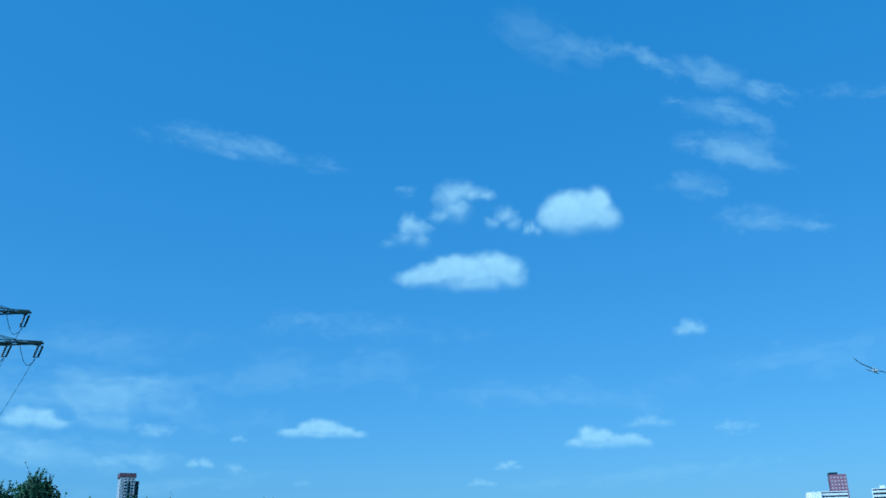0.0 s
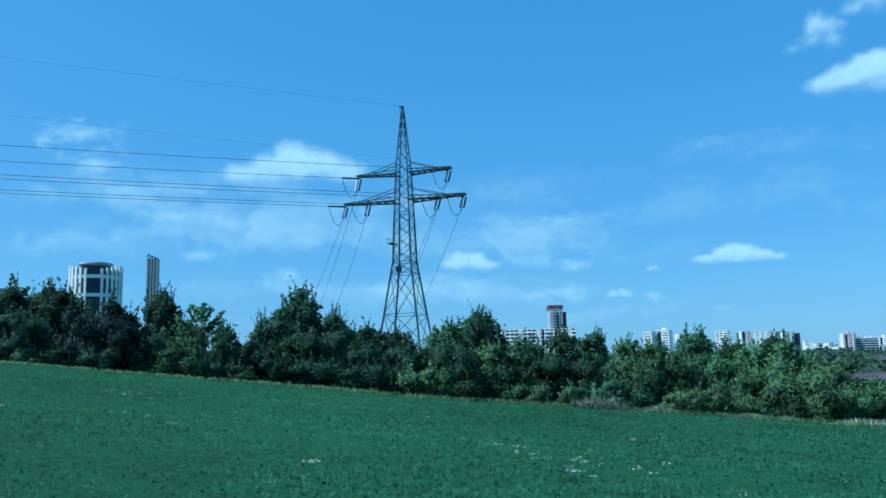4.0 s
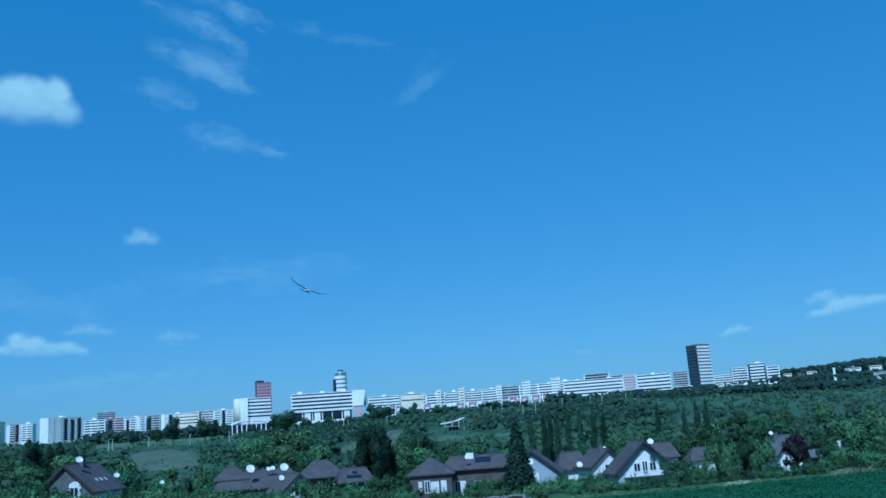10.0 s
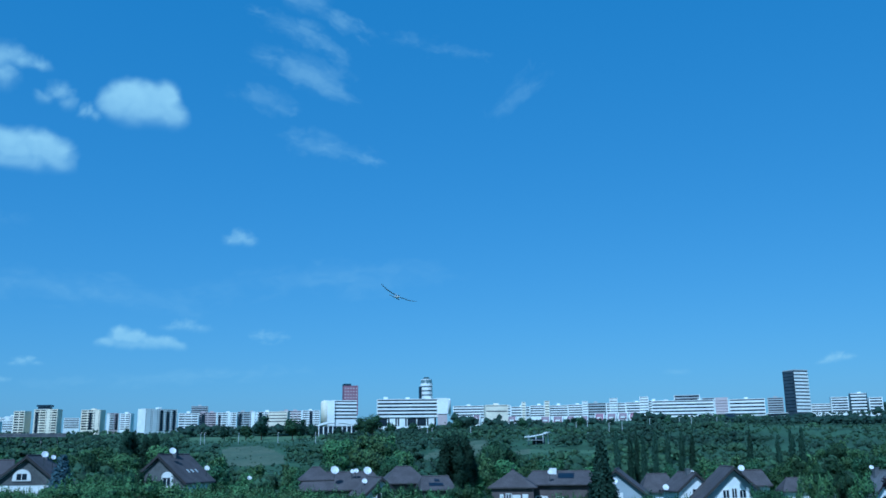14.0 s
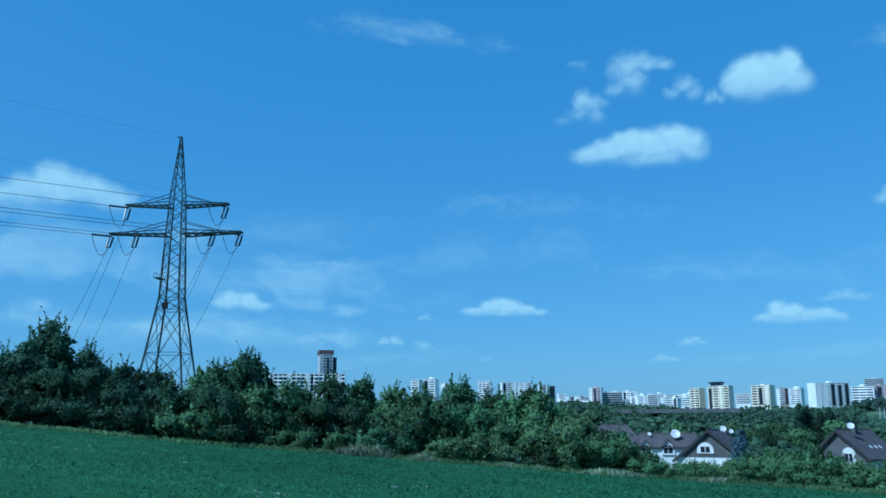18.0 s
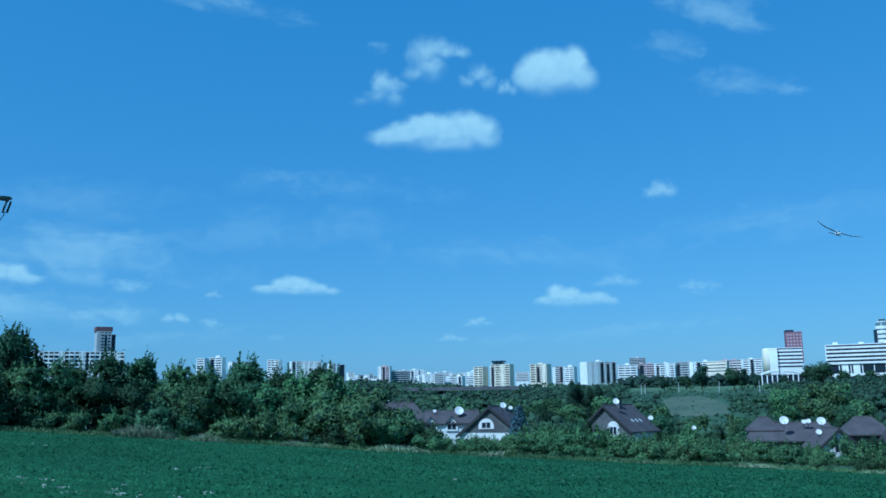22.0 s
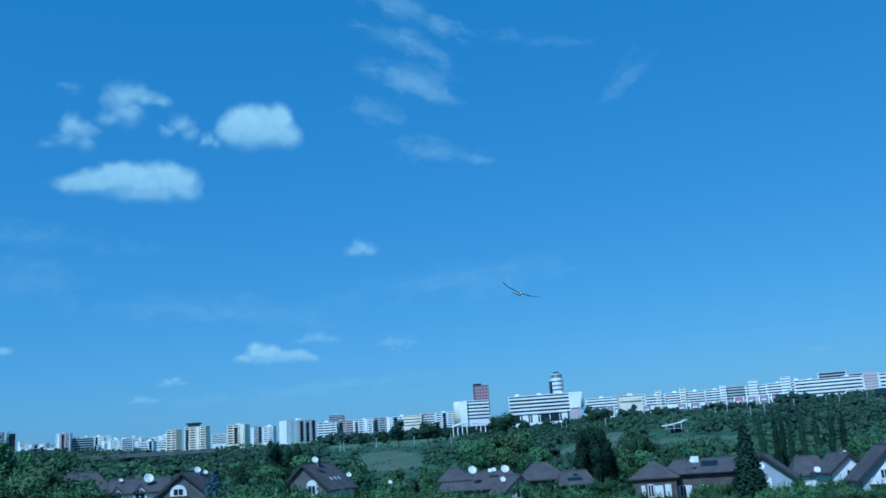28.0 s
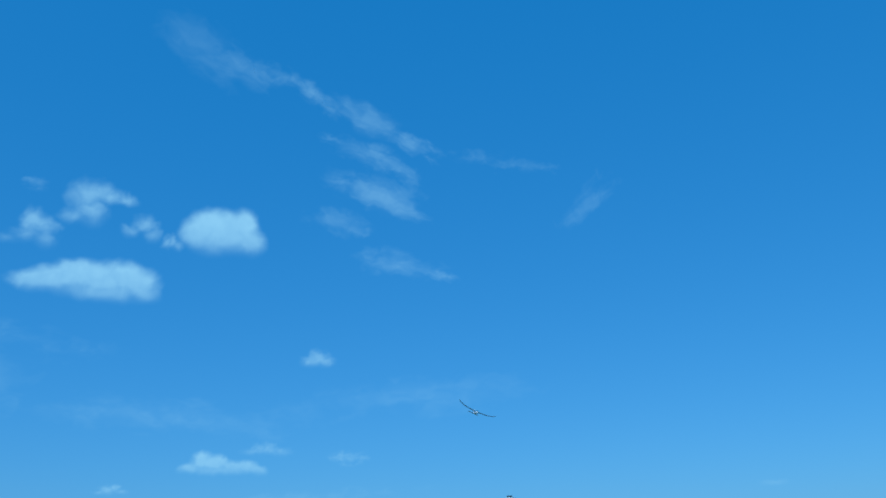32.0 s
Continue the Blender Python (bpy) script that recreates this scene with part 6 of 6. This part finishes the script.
# garden shrubs that hide the house walls
gs = random.Random(31)
for a0, a1, e, kinds in ((-7.6, -5.0, -0.75, "03"), (-5.0, -4.2, -1.2, "03"), (-0.9, 1.5, -1.75, "013"), (2.4, 4.6, -0.8, "013"), (5.0, 6.6, -0.55, "33"), (6.7, 7.2, -1.2, "3"), (8.6, 10.8, -1.6, "013"), (11.0, 15.0, -1.5, "013"), (15.4, 19.4, -2.3, "0123"),
                         (21.0, 22.5, -1.75, "03"), (22.6, 24.6, -2.35, "01"), (25.2, 26.4, -1.9, "13"), (26.4, 28.0, -2.3, "013"), (31.4, 33.4, -2.55, "01"), (37.0, 37.8, -2.3, "3"), (38.6, 40.2, -2.75, "01"), (35.7, 38.4, -2.95, "12"), (40.4, 43.6, -3.1, "013"), (43.9, 44.8, -2.1, "3"),
                         (46.4, 47.5, -1.2, "22"), (48.2, 49.3, -1.2, "30"), (47.4, 48.4, -2.5, "5"), (44.9, 47.0, -2.6, "01"), (51.7, 53.0, -2.7, "03"), (49.9, 51.5, -2.85, "23"), (52.9, 53.2, -1.5, "3"), (55.4, 57.2, -2.2, "3")):
    a = a0
    while a < a1:
        d = gs.uniform(132, 138)
        plant("bush", int(gs.choice(kinds)), a, d, (rise(e + gs.uniform(-0.15, 0.1), d) - gz(a, d)) * 1.1, 0.7 if e < -1.4 else 0.5, 0.2, "tall leafy shrub in front of a house", "garden shrubs")
        a += gs.uniform(0.7, 1.1)
# tall trees before the town
for a, e in ((19.45, 2.45), (20.05, 2.62), (13.15, 2.5), (15.05, 2.4), (15.5, 2.2), (16.3, 1.9), (12.2, 1.9), (25.4, 2.2), (26.3, 2.15), (17.9, 1.75), (10.9, 1.85), (29.6, 2.2), (33.2, 2.2), (38.6, 2.0), (21.2, 2.0), (22.6, 1.95), (23.8, 1.9)):
    plant("midtree", int(a * 10) % 2, a, 940, rise(e, 940) - gz(a, 940), 1.0, 0.5, "tall dark tree in front of the town blocks", "town trees")

# fence of pale posts with arched rails
fc = thing("garden_fence", "pale fence of posts with arched rails and dark panels", "fence", Matrix.Identity(4))
for k in range(6):
    a0, a1 = 28.3 + 1.26 * k, 28.3 + 1.26 * (k + 1)
    d = 81.3
    p, q = polar(a0, d, gz(a0, d)), polar(a1, d, gz(a1, d))
    part("post", Shape().box(p.x - 0.1, p.y - 0.1, p.z - 0.4, p.x + 0.1, p.y + 0.1, p.z + 0.84), M_CONC, fc)
    if k < 5:
        n = 8
        sh = Shape()
        rings = []
        for i in range(n + 1):
            a = p.lerp(q, i / n)
            za = a.z + 0.72 + 0.14 * math.sin(math.pi * i / n)
            rings.append([(a.x, a.y, za - 0.11), (a.x, a.y + 0.1, za - 0.11), (a.x, a.y + 0.1, za), (a.x, a.y, za)])
        sh.sweep(rings)
        part("rail", sh, M_CONC, fc)
        for i in range(10):
            u = (i + 0.5) / 10
            a = p.lerp(q, u)
            zt = 0.58 + 0.14 * math.sin(math.pi * u)
            part("slat", Shape().box(a.x - 0.085, a.y + 0.1, a.z - 0.2, a.x + 0.085, a.y + 0.14, a.z + zt), M_WOOD, fc)

# ---- valley trees ----
for a, d, e, w in ((24.6, 190, 0.8, 1.1), (24.9, 192, 1.0, 1.1), (25.2, 193, 1.05, 1.1), (25.5, 190, 1.0, 1.1), (25.8, 192, 0.95, 1.1), (26.05, 192, 0.7, 1.1), (26.35, 196, 0.2, 1.1), (35.4, 230, 1.15, 0.5), (36.2, 232, 0.90, 0.5), (37.0, 236, 0.80, 0.5), (37.7, 232, 1.05, 0.5), (36.6, 240, 1.0, 0.48), (38.5, 235, 0.90, 0.5), (39.3, 236, 1.00, 0.5), (39.9, 238, 0.80, 0.5),
                   (43.3, 240, 0.95, 0.5), (44.9, 238, 0.60, 0.5), (45.6, 240, 1.00, 0.5), (46.2, 242, 1.10, 0.5), (5.2, 380, 1.45, 1.1), (5.7, 384, 1.3, 1.1), (6.3, 380, 1.0, 1.2), (6.9, 376, 1.15, 1.2), (7.5, 380, 0.8, 1.2)):
    plant("poplar", int(a * 10) % 2, a, d, rise(e + 0.12, d) - gz(a, d), w, 0.5, group="valley poplars")
for a, d, e in ((27.0, 262, 0.5), (27.4, 268, 0.95), (27.9, 262, 1.05), (28.4, 266, 0.8), (28.8, 270, 0.3)):
    plant("midtree", 0, a, d, (rise(e, d) - gz(a, d)) * 1.05, 0.62, 0.4, "tall dark tree behind the long house", "valley trees")
rv = random.Random(17)
for k in range(70):
    a, d = rv.uniform(-7, 62), rv.uniform(172, 235)
    if 10.8 < a < 14.8 or 22.2 < a < 24.3 or 26.6 < a < 27.2:
        continue
    plant("tree", rv.choice((0, 1, 2, 3)), a, d, rise(rv.uniform(-1.6, -0.4), d) - gz(a, d), 1.3, 0.3, "leafy garden tree between the houses", "garden trees")
for k in range(110):
    a, d = rv.uniform(-6, 60), rv.uniform(96, 134)
    plant("bush", rv.choice((0, 1, 2, 4, 1) if a < 40 else (3, 0, 3, 1, 3)), a, d, max(1.2, rise(float(np.interp(a, LOW_AZ, LOW_EL)) + rv.uniform(-0.4, 0.25), d) - gz(a, d)), 1.1, 0.2, "leafy green garden bush by the houses", "garden bushes")

for a, d, e, v, w in ((1.7, 122, -1.75, 1, 1.1), (2.6, 118, -1.35, 2, 1.1), (3.7, 122, -1.2, 0, 1.2), (4.7, 118, -1.3, 1, 1.1), (5.4, 114, -1.45, 4, 1.0)):
    plant("bush", v, a, d, rise(e, d) - gz(a, d), w, 0.2, "tall leafy garden bush before a house", "garden bushes")
for a, d, e, w in ((-5.2, 112, -0.1, 1.0), (-4.4, 114, -0.75, 0.9), (-3.7, 112, -1.3, 0.9)):
    plant("tree", 0, a, d, rise(e, d) - gz(a, d), w, 0.3, "dark leafy tree at the end of the hedge", "hedge trees")

mt = random.Random(77)
for a0, a1, e0, e1, d0, count in ((-7, 3, -0.3, 0.7, 300, 16), (3.2, 8.6, 0.0, 0.75, 300, 14), (8.5, 11, -0.6, 0.0, 230, 5), (11, 16, -1.2, -0.6, 225, 6), (17.2, 21.6, 0.6, 1.25, 400, 16), (20.6, 22.4, -0.3, 0.5, 300, 5),
                                (26.6, 28.4, -0.9, -0.1, 270, 5), (28.4, 34.5, -0.9, -0.3, 240, 9), (40, 46, -1.0, -0.4, 240, 9), (46, 62, -1.0, -0.2, 235, 22), (46, 62, -0.3, 0.5, 420, 16)):
    for k in range(count):
        a, d = mt.uniform(a0, a1), d0 * mt.uniform(0.9, 1.2)
        plant("midtree", mt.choice((0, 2, 2, 3)), a, d, (rise(mt.uniform(e0, e1), d) - gz(a, d)) * 1.05, 1.0, 0.4, group="valley trees")

nr = np.random.default_rng(5)
RIM = [(a, nr.uniform(960, 1010)) for a in np.concatenate([np.arange(19.2, 25.4, 0.14), np.arange(25.4, 47, 0.13), np.arange(-9, 8.5, 0.2)])] + [(a, nr.uniform(1052, 1072)) for a in np.arange(8.5, 16.9, 0.055)] + [(a, nr.uniform(1150, 1230)) for a in np.arange(46.5, 65, 0.2)] + [(a, nr.uniform(1470, 1500)) for a in np.arange(50.9, 58, 0.13)]
WOODS = {"far_woods": [], "rim_woods": []}
n = 0
while n < 8400:
    rim = bool(RIM)
    if rim:
        a, d = RIM.pop()
        if d > 1400:
            hgt = (rise(2.1, d) - gz(a, d)) * nr.uniform(0.95, 1.2)
        elif a > 46.4:
            hgt = (rise(float(np.interp(a, (46, 50.7, 52.4, 55.6, 58, 62), (1.9, 2.08, 2.02, 1.8, 1.62, 1.66))), d) - gz(a, d)) * nr.uniform(1.0, 1.25)
        elif 25.4 < a < 38:
            # taller clusters before and between the terraced houses
            top = next((t for a0, a1, t in ((25.5, 26.6, 2.1), (27.4, 28.4, 2.02), (29.5, 30.9, 1.9), (32.4, 33.1, 1.88), (33.7, 35.1, 1.92), (36.8, 38.0, 2.15)) if a0 < a < a1), 0)
            hgt = (rise(top, d) - gz(a, d)) * nr.uniform(1.0, 1.4) if top else nr.uniform(2.5, 5.0)
        else:
            hgt = nr.uniform(4, 8) if a < 8.5 else (nr.uniform(8, 15) if a < 17 else nr.uniform(5, 9))
    else:
        a, d = nr.uniform(-9, 66), 240 + 900 * nr.uniform() ** 0.8
        grove = noise.noise(Vector((a * 0.16, d * 0.008, 3.1)))
        if grove < -0.45 and nr.uniform() < 0.6 or d > 1000 and nr.uniform() < 0.3:
            continue
        bare = open_ground(a, d)
        if bare and nr.uniform() < (0.8 if d < 740 else 0.97):
            continue
        hgt = nr.uniform(2.2, 5.5) if nr.uniform() < 0.7 else nr.uniform(5, 9)
        if 8.5 < a < 17.4 and (380 < d < 505 or 640 < d < 850):
            hgt = nr.uniform(1.2, 2.6)
        if bare and d < 740:
            hgt = nr.uniform(0.5, 1.0)
        if 30 < a < 44 and 790 < d < 880 or 29 < a < 34.6 and 505 < d < 545:
            hgt = nr.uniform(0.8, 1.8)
        if 28 < a < 37.6 and d > 850:
            hgt = min(hgt, nr.uniform(1.2, 2.6))
        if 29.2 < a < 31.6 and 530 < d < 640:
            hgt = nr.uniform(0.8, 1.6)
        if a > 43 and 480 < d < 850:
            hgt = nr.uniform(1.8, 3.8) if nr.uniform() < 0.85 else nr.uniform(3.5, 6.0)
        if a > 44.5 and 850 < d < 1000:
            hgt = nr.uniform(6.0, 11.0)
        if d > 850 and 44.5 < a:
            WOODS["rim_woods"].append((a, d, hgt))
            n += 1
            continue
    WOODS["rim_woods" if rim else "far_woods"].append((a, d, hgt))
    n += 1


def woods(name, label, trees, mat, fine_to, spray):
    """Rounded crowns of two or three lobes with loose sprays on their skin, joined."""
    cent, size, way, clumps = [], [], [], []
    for a, d, hgt in trees:
        foot = np.array(polar(a, d, gz(a, d)))
        wide = hgt * nr.uniform(0.42, 0.68)
        for q in range(3 if hgt > 3.5 else 2):
            r = wide * nr.uniform(0.34, 0.6)
            c = foot + np.array([nr.normal() * wide * 0.6, nr.normal() * wide * 0.6, hgt * nr.uniform(0.3, 0.75)])
            rz = min(r * nr.uniform(0.6, 0.95), hgt * 0.5)
            clumps.append((c, (r * 0.88, r * 0.88, rz * 0.88), d < fine_to))
            k = spray if d < 800 else spray // 2
            dirs = nr.normal(size=(k, 3))
            dirs /= np.linalg.norm(dirs, axis=1)[:, None]
            cent.append(c + dirs * np.array([r, r, rz]) * nr.uniform(0.8, 1.2, (k, 1)))
            size.append(nr.uniform(0.5, 1.0, k) * (0.35 + 0.1 * hgt))
            way.append(dirs + np.array([0, 0, 0.2]))
    me = leaf_mesh(name, np.concatenate(cent), np.concatenate(size), nr, mat, np.concatenate(way), 0.6, clumps=clumps, uneven=0.24)
    return tagged(new(name, me), label, "woods", kind="stuff")


woods("far_woods", "green scrub and rounded trees covering the far valley slope", WOODS["far_woods"], M_FARLEAF, 340, 16)
woods("rim_woods", "dark belt of trees below the town blocks", WOODS["rim_woods"], M_RIMLEAF, 0, 14)
# wooded ridge beyond the offices
cent, size, rout, clumps = [], [], [], []
for k in range(5200):
    a = nr.uniform(46.5, 70)
    d = nr.uniform(1700, 2000)
    top = float(np.interp(a, (46.5, 50.8, 52.8, 55.7, 57.9, 60.8, 66), (2.3, 2.55, 2.62, 2.8, 2.72, 2.45, 2.3))) + 0.05 * math.sin(a * 9) * math.sin(a * 4.1)
    c = np.array(polar(a, d, rise(top, d) - 4.5 - 24 * nr.uniform() ** 1.3))
    r = nr.uniform(2.2, 4.2)
    clumps.append((c, (r, r, r * 0.75), False))
    dirs = nr.normal(size=(4, 3))
    dirs /= np.linalg.norm(dirs, axis=1)[:, None]
    cent.append(c + dirs * np.array([r, r, r * 0.8]) * 1.05)
    size.append(nr.uniform(1.0, 1.8, 4))
    rout.append(dirs + np.array([0, 0, 0.4]))
me = leaf_mesh("ridge_woods", np.concatenate(cent), np.concatenate(size), nr, M_RIMLEAF, np.concatenate(rout), 0.9, clumps=clumps)
tagged(new("ridge_woods", me), "dark wooded ridge on the skyline", "woods", kind="stuff")

# ---- model glider in the air ----
gl = thing("model_glider", "radio-controlled model glider with a tan wing in flight", "model aircraft",
           Matrix.Translation(polar(21.65, 40, rise(9.85, 40))) @ pose(0, 0, 0, 0, 0, -21.65 + 180) @ pose(0, 0, 0, -6, -24, 14))


def wing_half(sg):
    """Inner panel and raised tip, with a rounded section."""
    st = [(0.0, 0.0, 0.20, 0.0), (0.55, 0.05, 0.19, 0.0), (0.80, 0.13, 0.15, 0.02), (0.93, 0.20, 0.08, 0.05)]
    sh = Shape()
    prof = [(0.5, 0.0), (0.25, 0.07), (-0.1, 0.085), (-0.42, 0.04), (-0.5, 0.0), (-0.42, -0.02), (0.0, -0.02)]
    verts = [(sg * x, y0 + c * u, z + c * w) for x, z, c, y0 in [(a, b, c, -d) for a, b, c, d in st] for u, w in prof]
    m = len(prof)
    faces = [(i * m + k, i * m + (k + 1) % m, (i + 1) * m + (k + 1) % m, (i + 1) * m + k) for i in range(3) for k in range(m)]
    faces += [tuple(range(m)), tuple(range(3 * m, 4 * m))]
    return sh.add(verts, faces)


part("wing_panel", wing_half(-1), M_WING, gl)
part("wing_panel", wing_half(1), M_WING, gl)
part("fuselage", Shape().tube([(0, 0.42, -0.05), (0, 0.36, -0.05), (0, 0.2, -0.05), (0, -0.1, -0.04), (0, -0.3, -0.02), (0, -0.75, 0.0)], [0.015, 0.04, 0.055, 0.05, 0.022, 0.012], 10), M_FUSE, gl, smooth=True)
part("canopy", Shape().tube([(0, 0.3, -0.02), (0, 0.2, 0.005), (0, 0.08, 0.0)], [0.012, 0.04, 0.02], 8), M_CANOPY, gl, smooth=True)
part("tailplane", Shape().add([(-0.27, -0.78, 0.0), (0.27, -0.78, 0.0), (0.22, -0.66, 0.0), (-0.22, -0.66, 0.0), (-0.27, -0.78, 0.012), (0.27, -0.78, 0.012), (0.22, -0.66, 0.012), (-0.22, -0.66, 0.012)],
                              [(3, 2, 1, 0), (4, 5, 6, 7), (0, 1, 5, 4), (1, 2, 6, 5), (2, 3, 7, 6), (3, 0, 4, 7)]), M_WING, gl)
part("fin", Shape().add([(-0.006, -0.82, -0.02), (-0.006, -0.62, 0.01), (-0.006, -0.72, 0.2), (-0.006, -0.82, 0.2), (0.006, -0.82, -0.02), (0.006, -0.62, 0.01), (0.006, -0.72, 0.2), (0.006, -0.82, 0.2)],
                        [(0, 1, 2, 3), (7, 6, 5, 4), (0, 4, 5, 1), (1, 5, 6, 2), (2, 6, 7, 3), (3, 7, 4, 0)]), M_FUSE, gl)

# ---- crop and wild flowers in the field ----
n = 170000
a = nr.uniform(-66, 66, n)
r = 6 + (np.interp(a, EDGE_AZ, EDGE_D) - 6) * nr.uniform(0, 1, n) ** 0.85
z = ground_z(a, r)
m = 26000
a = np.concatenate([a, nr.uniform(-180, 180, m)])
r = np.concatenate([r, 0.35 + 13 * nr.uniform(0, 1, m) ** 0.7])
z = ground_z(a, r)
n += m
px = np.stack([r * np.sin(np.radians(a)), r * np.cos(np.radians(a)), z + nr.uniform(0.0, 0.03, n)], 1)
me = leaf_mesh("clover_crop", px, nr.uniform(0.035, 0.085, n) * (0.8 + r / 45), nr, M_CROPLEAF, stand=0.4, out=np.tile((0.0, 0.0, 1.0), (n, 1)), lean=0.72)
tagged(new("clover_crop", me), "dense low green clover covering the field", "crop", kind="stuff")
cent, size = [], []
spots = [(nr.uniform(-62, 50), nr.uniform(10, 50), nr.integers(1, 4)) for _ in range(50)] + [(-51.0, 33, 12), (-49.5, 31, 6), (-26.0, 19, 9), (-23.5, 15, 7), (-22.5, 18, 6)]
for a, r, k in spots:
    for _ in range(int(k)):
        a2, r2 = a + nr.normal() * 0.9, r + nr.normal() * 1.0
        p = np.array(polar(a2, r2, gz(a2, r2) + nr.uniform(0.15, 0.3)))
        m = 10
        cent.append(p + nr.normal(size=(m, 3)) * np.array([0.05, 0.05, 0.012]))
        size.append(np.full(m, 0.045))
me = leaf_mesh("wild_flowers", np.concatenate(cent), np.concatenate(size), nr, M_PETAL, flat=0.8)
tagged(new("wild_flowers", me), "scattered white flower umbels above the clover", "flowers", kind="stuff")


def blades(name, label, n, a0, a1, mat, gate, tall, seed):
    """Upright grass blades along the field's edge."""
    g = np.random.default_rng(seed)
    a = g.uniform(a0, a1, n)
    a = a[np.array([noise.noise(Vector((x * 0.22, 0, 9.0))) > gate for x in a])]
    mid, half = (a0 + a1) / 2, (a1 - a0) / 2
    r = np.interp(a, EDGE_AZ, EDGE_D) + g.uniform(-0.9, 3.0, len(a))
    z = ground_z(a, r)
    v, f = [], []
    for k in range(len(a)):
        p = polar(float(a[k]), float(r[k]), float(z[k]))
        h, lx, ly = g.uniform(0.2, 1.0) * tall * (1.15 - 0.7 * ((float(a[k]) - mid) / half) ** 2), g.normal() * 0.2, g.normal() * 0.2
        i = len(v)
        v += [(p.x - 0.025, p.y, p.z - 0.05), (p.x + 0.025, p.y, p.z - 0.05), (p.x + lx * 0.4 + 0.02, p.y, p.z + h * 0.6), (p.x + lx, p.y + ly, p.z + h)]
        f += [(i, i + 1, i + 2), (i, i + 2, i + 3)]
    me = bpy.data.meshes.new(name)
    me.from_pydata(v, [], f)
    me.materials.append(mat)
    tagged(new(name, me), label, "grass", kind="stuff")


for k, (a0, a1, count, tall) in enumerate(((-23.2, -19.6, 1300, 1.0), (-18.8, -16.8, 500, 0.6), (-13.4, -11.7, 400, 0.5), (-10.8, -10.1, 200, 0.5), (-8.0, -3.9, 1500, 0.65), (-1.2, 2.1, 900, 0.5), (9.0, 11.0, 400, 0.4), (14.6, 17.6, 700, 0.4),
                                      (21.0, 24.0, 400, 0.35), (28.0, 36.0, 1500, 0.42), (38.0, 41.0, 500, 0.35), (46.6, 48.4, 500, 0.35), (52.6, 55.0, 1000, 0.55), (57.0, 58.6, 600, 0.6), (60.0, 62.0, 800, 0.6))):
    blades("dry_grass", "pale dry grass tufts by the field's edge", count, a0, a1, M_STALK, -0.25, tall, 3 + k)
blades("edge_grass", "tall green grass fringe along the field's edge", 24000, -66, 64, M_FRINGE, -1.0, 0.45, 4)

# ---- dirt track on the far right slope ----
tv, tf = [], []
for k in range(25):
    u = k / 24
    a, r = 56.8 + 7.5 * u, 430 + 60 * u + 150 * smooth(0.35, 0.95, u)
    for off in (-2.2, 2.2):
        tv.append(tuple(polar(a, r + off * 3, gz(a, r + off * 3) + 0.9)))
    if k:
        tf.append((2 * k - 2, 2 * k - 1, 2 * k + 1, 2 * k))
me = bpy.data.meshes.new("dirt_track")
me.from_pydata(tv, [], tf)
me.materials.append(M_TRACK)
tagged(new("dirt_track", me), "pale sandy track climbing the slope", "track", kind="structure")

# ---- street lamps along the road on the far slope ----
lamp = None
for a, e, d in ((9.49, 0.95, 780), (9.72, 0.95, 782), (11.76, 1.0, 780), (14.16, 1.05, 790), (16.49, 1.05, 790), (23.55, 1.34, 760), (23.84, 1.34, 760), (26.3, 1.26, 740), (32.97, 1.47, 740), (33.67, 1.45, 740),
                (35.0, 1.61, 700), (35.8, 1.5, 740), (37.5, 1.6, 800), (39.28, 1.65, 800), (40.0, 1.7, 800), (41.5, 1.7, 800)):
    zt, zb = rise(e, d), gz(a, d)
    m = Matrix.Translation(polar(a, d, zb)) @ pose(0, 0, 0, 0, 0, -a)
    hgt = max(9.0, min(13.0, zt - zb))
    lamp = thing("street_lamp", "tall pale steel street lamp on the slope", "street lamp", m, "street lamps")
    part("pole", Shape().tube([(0, 0, -1), (0, 0, hgt)], [0.3, 0.22], 6), M_GREY, lamp)
    part("arm", Shape().tube([(0, 0, hgt - 0.1), (0.8, 0, hgt + 0.2)], 0.07, 5), M_FRAME, lamp)
    part("head", Shape().box(0.7, -0.12, hgt + 0.12, 1.3, 0.12, hgt + 0.25), M_FRAME, lamp)
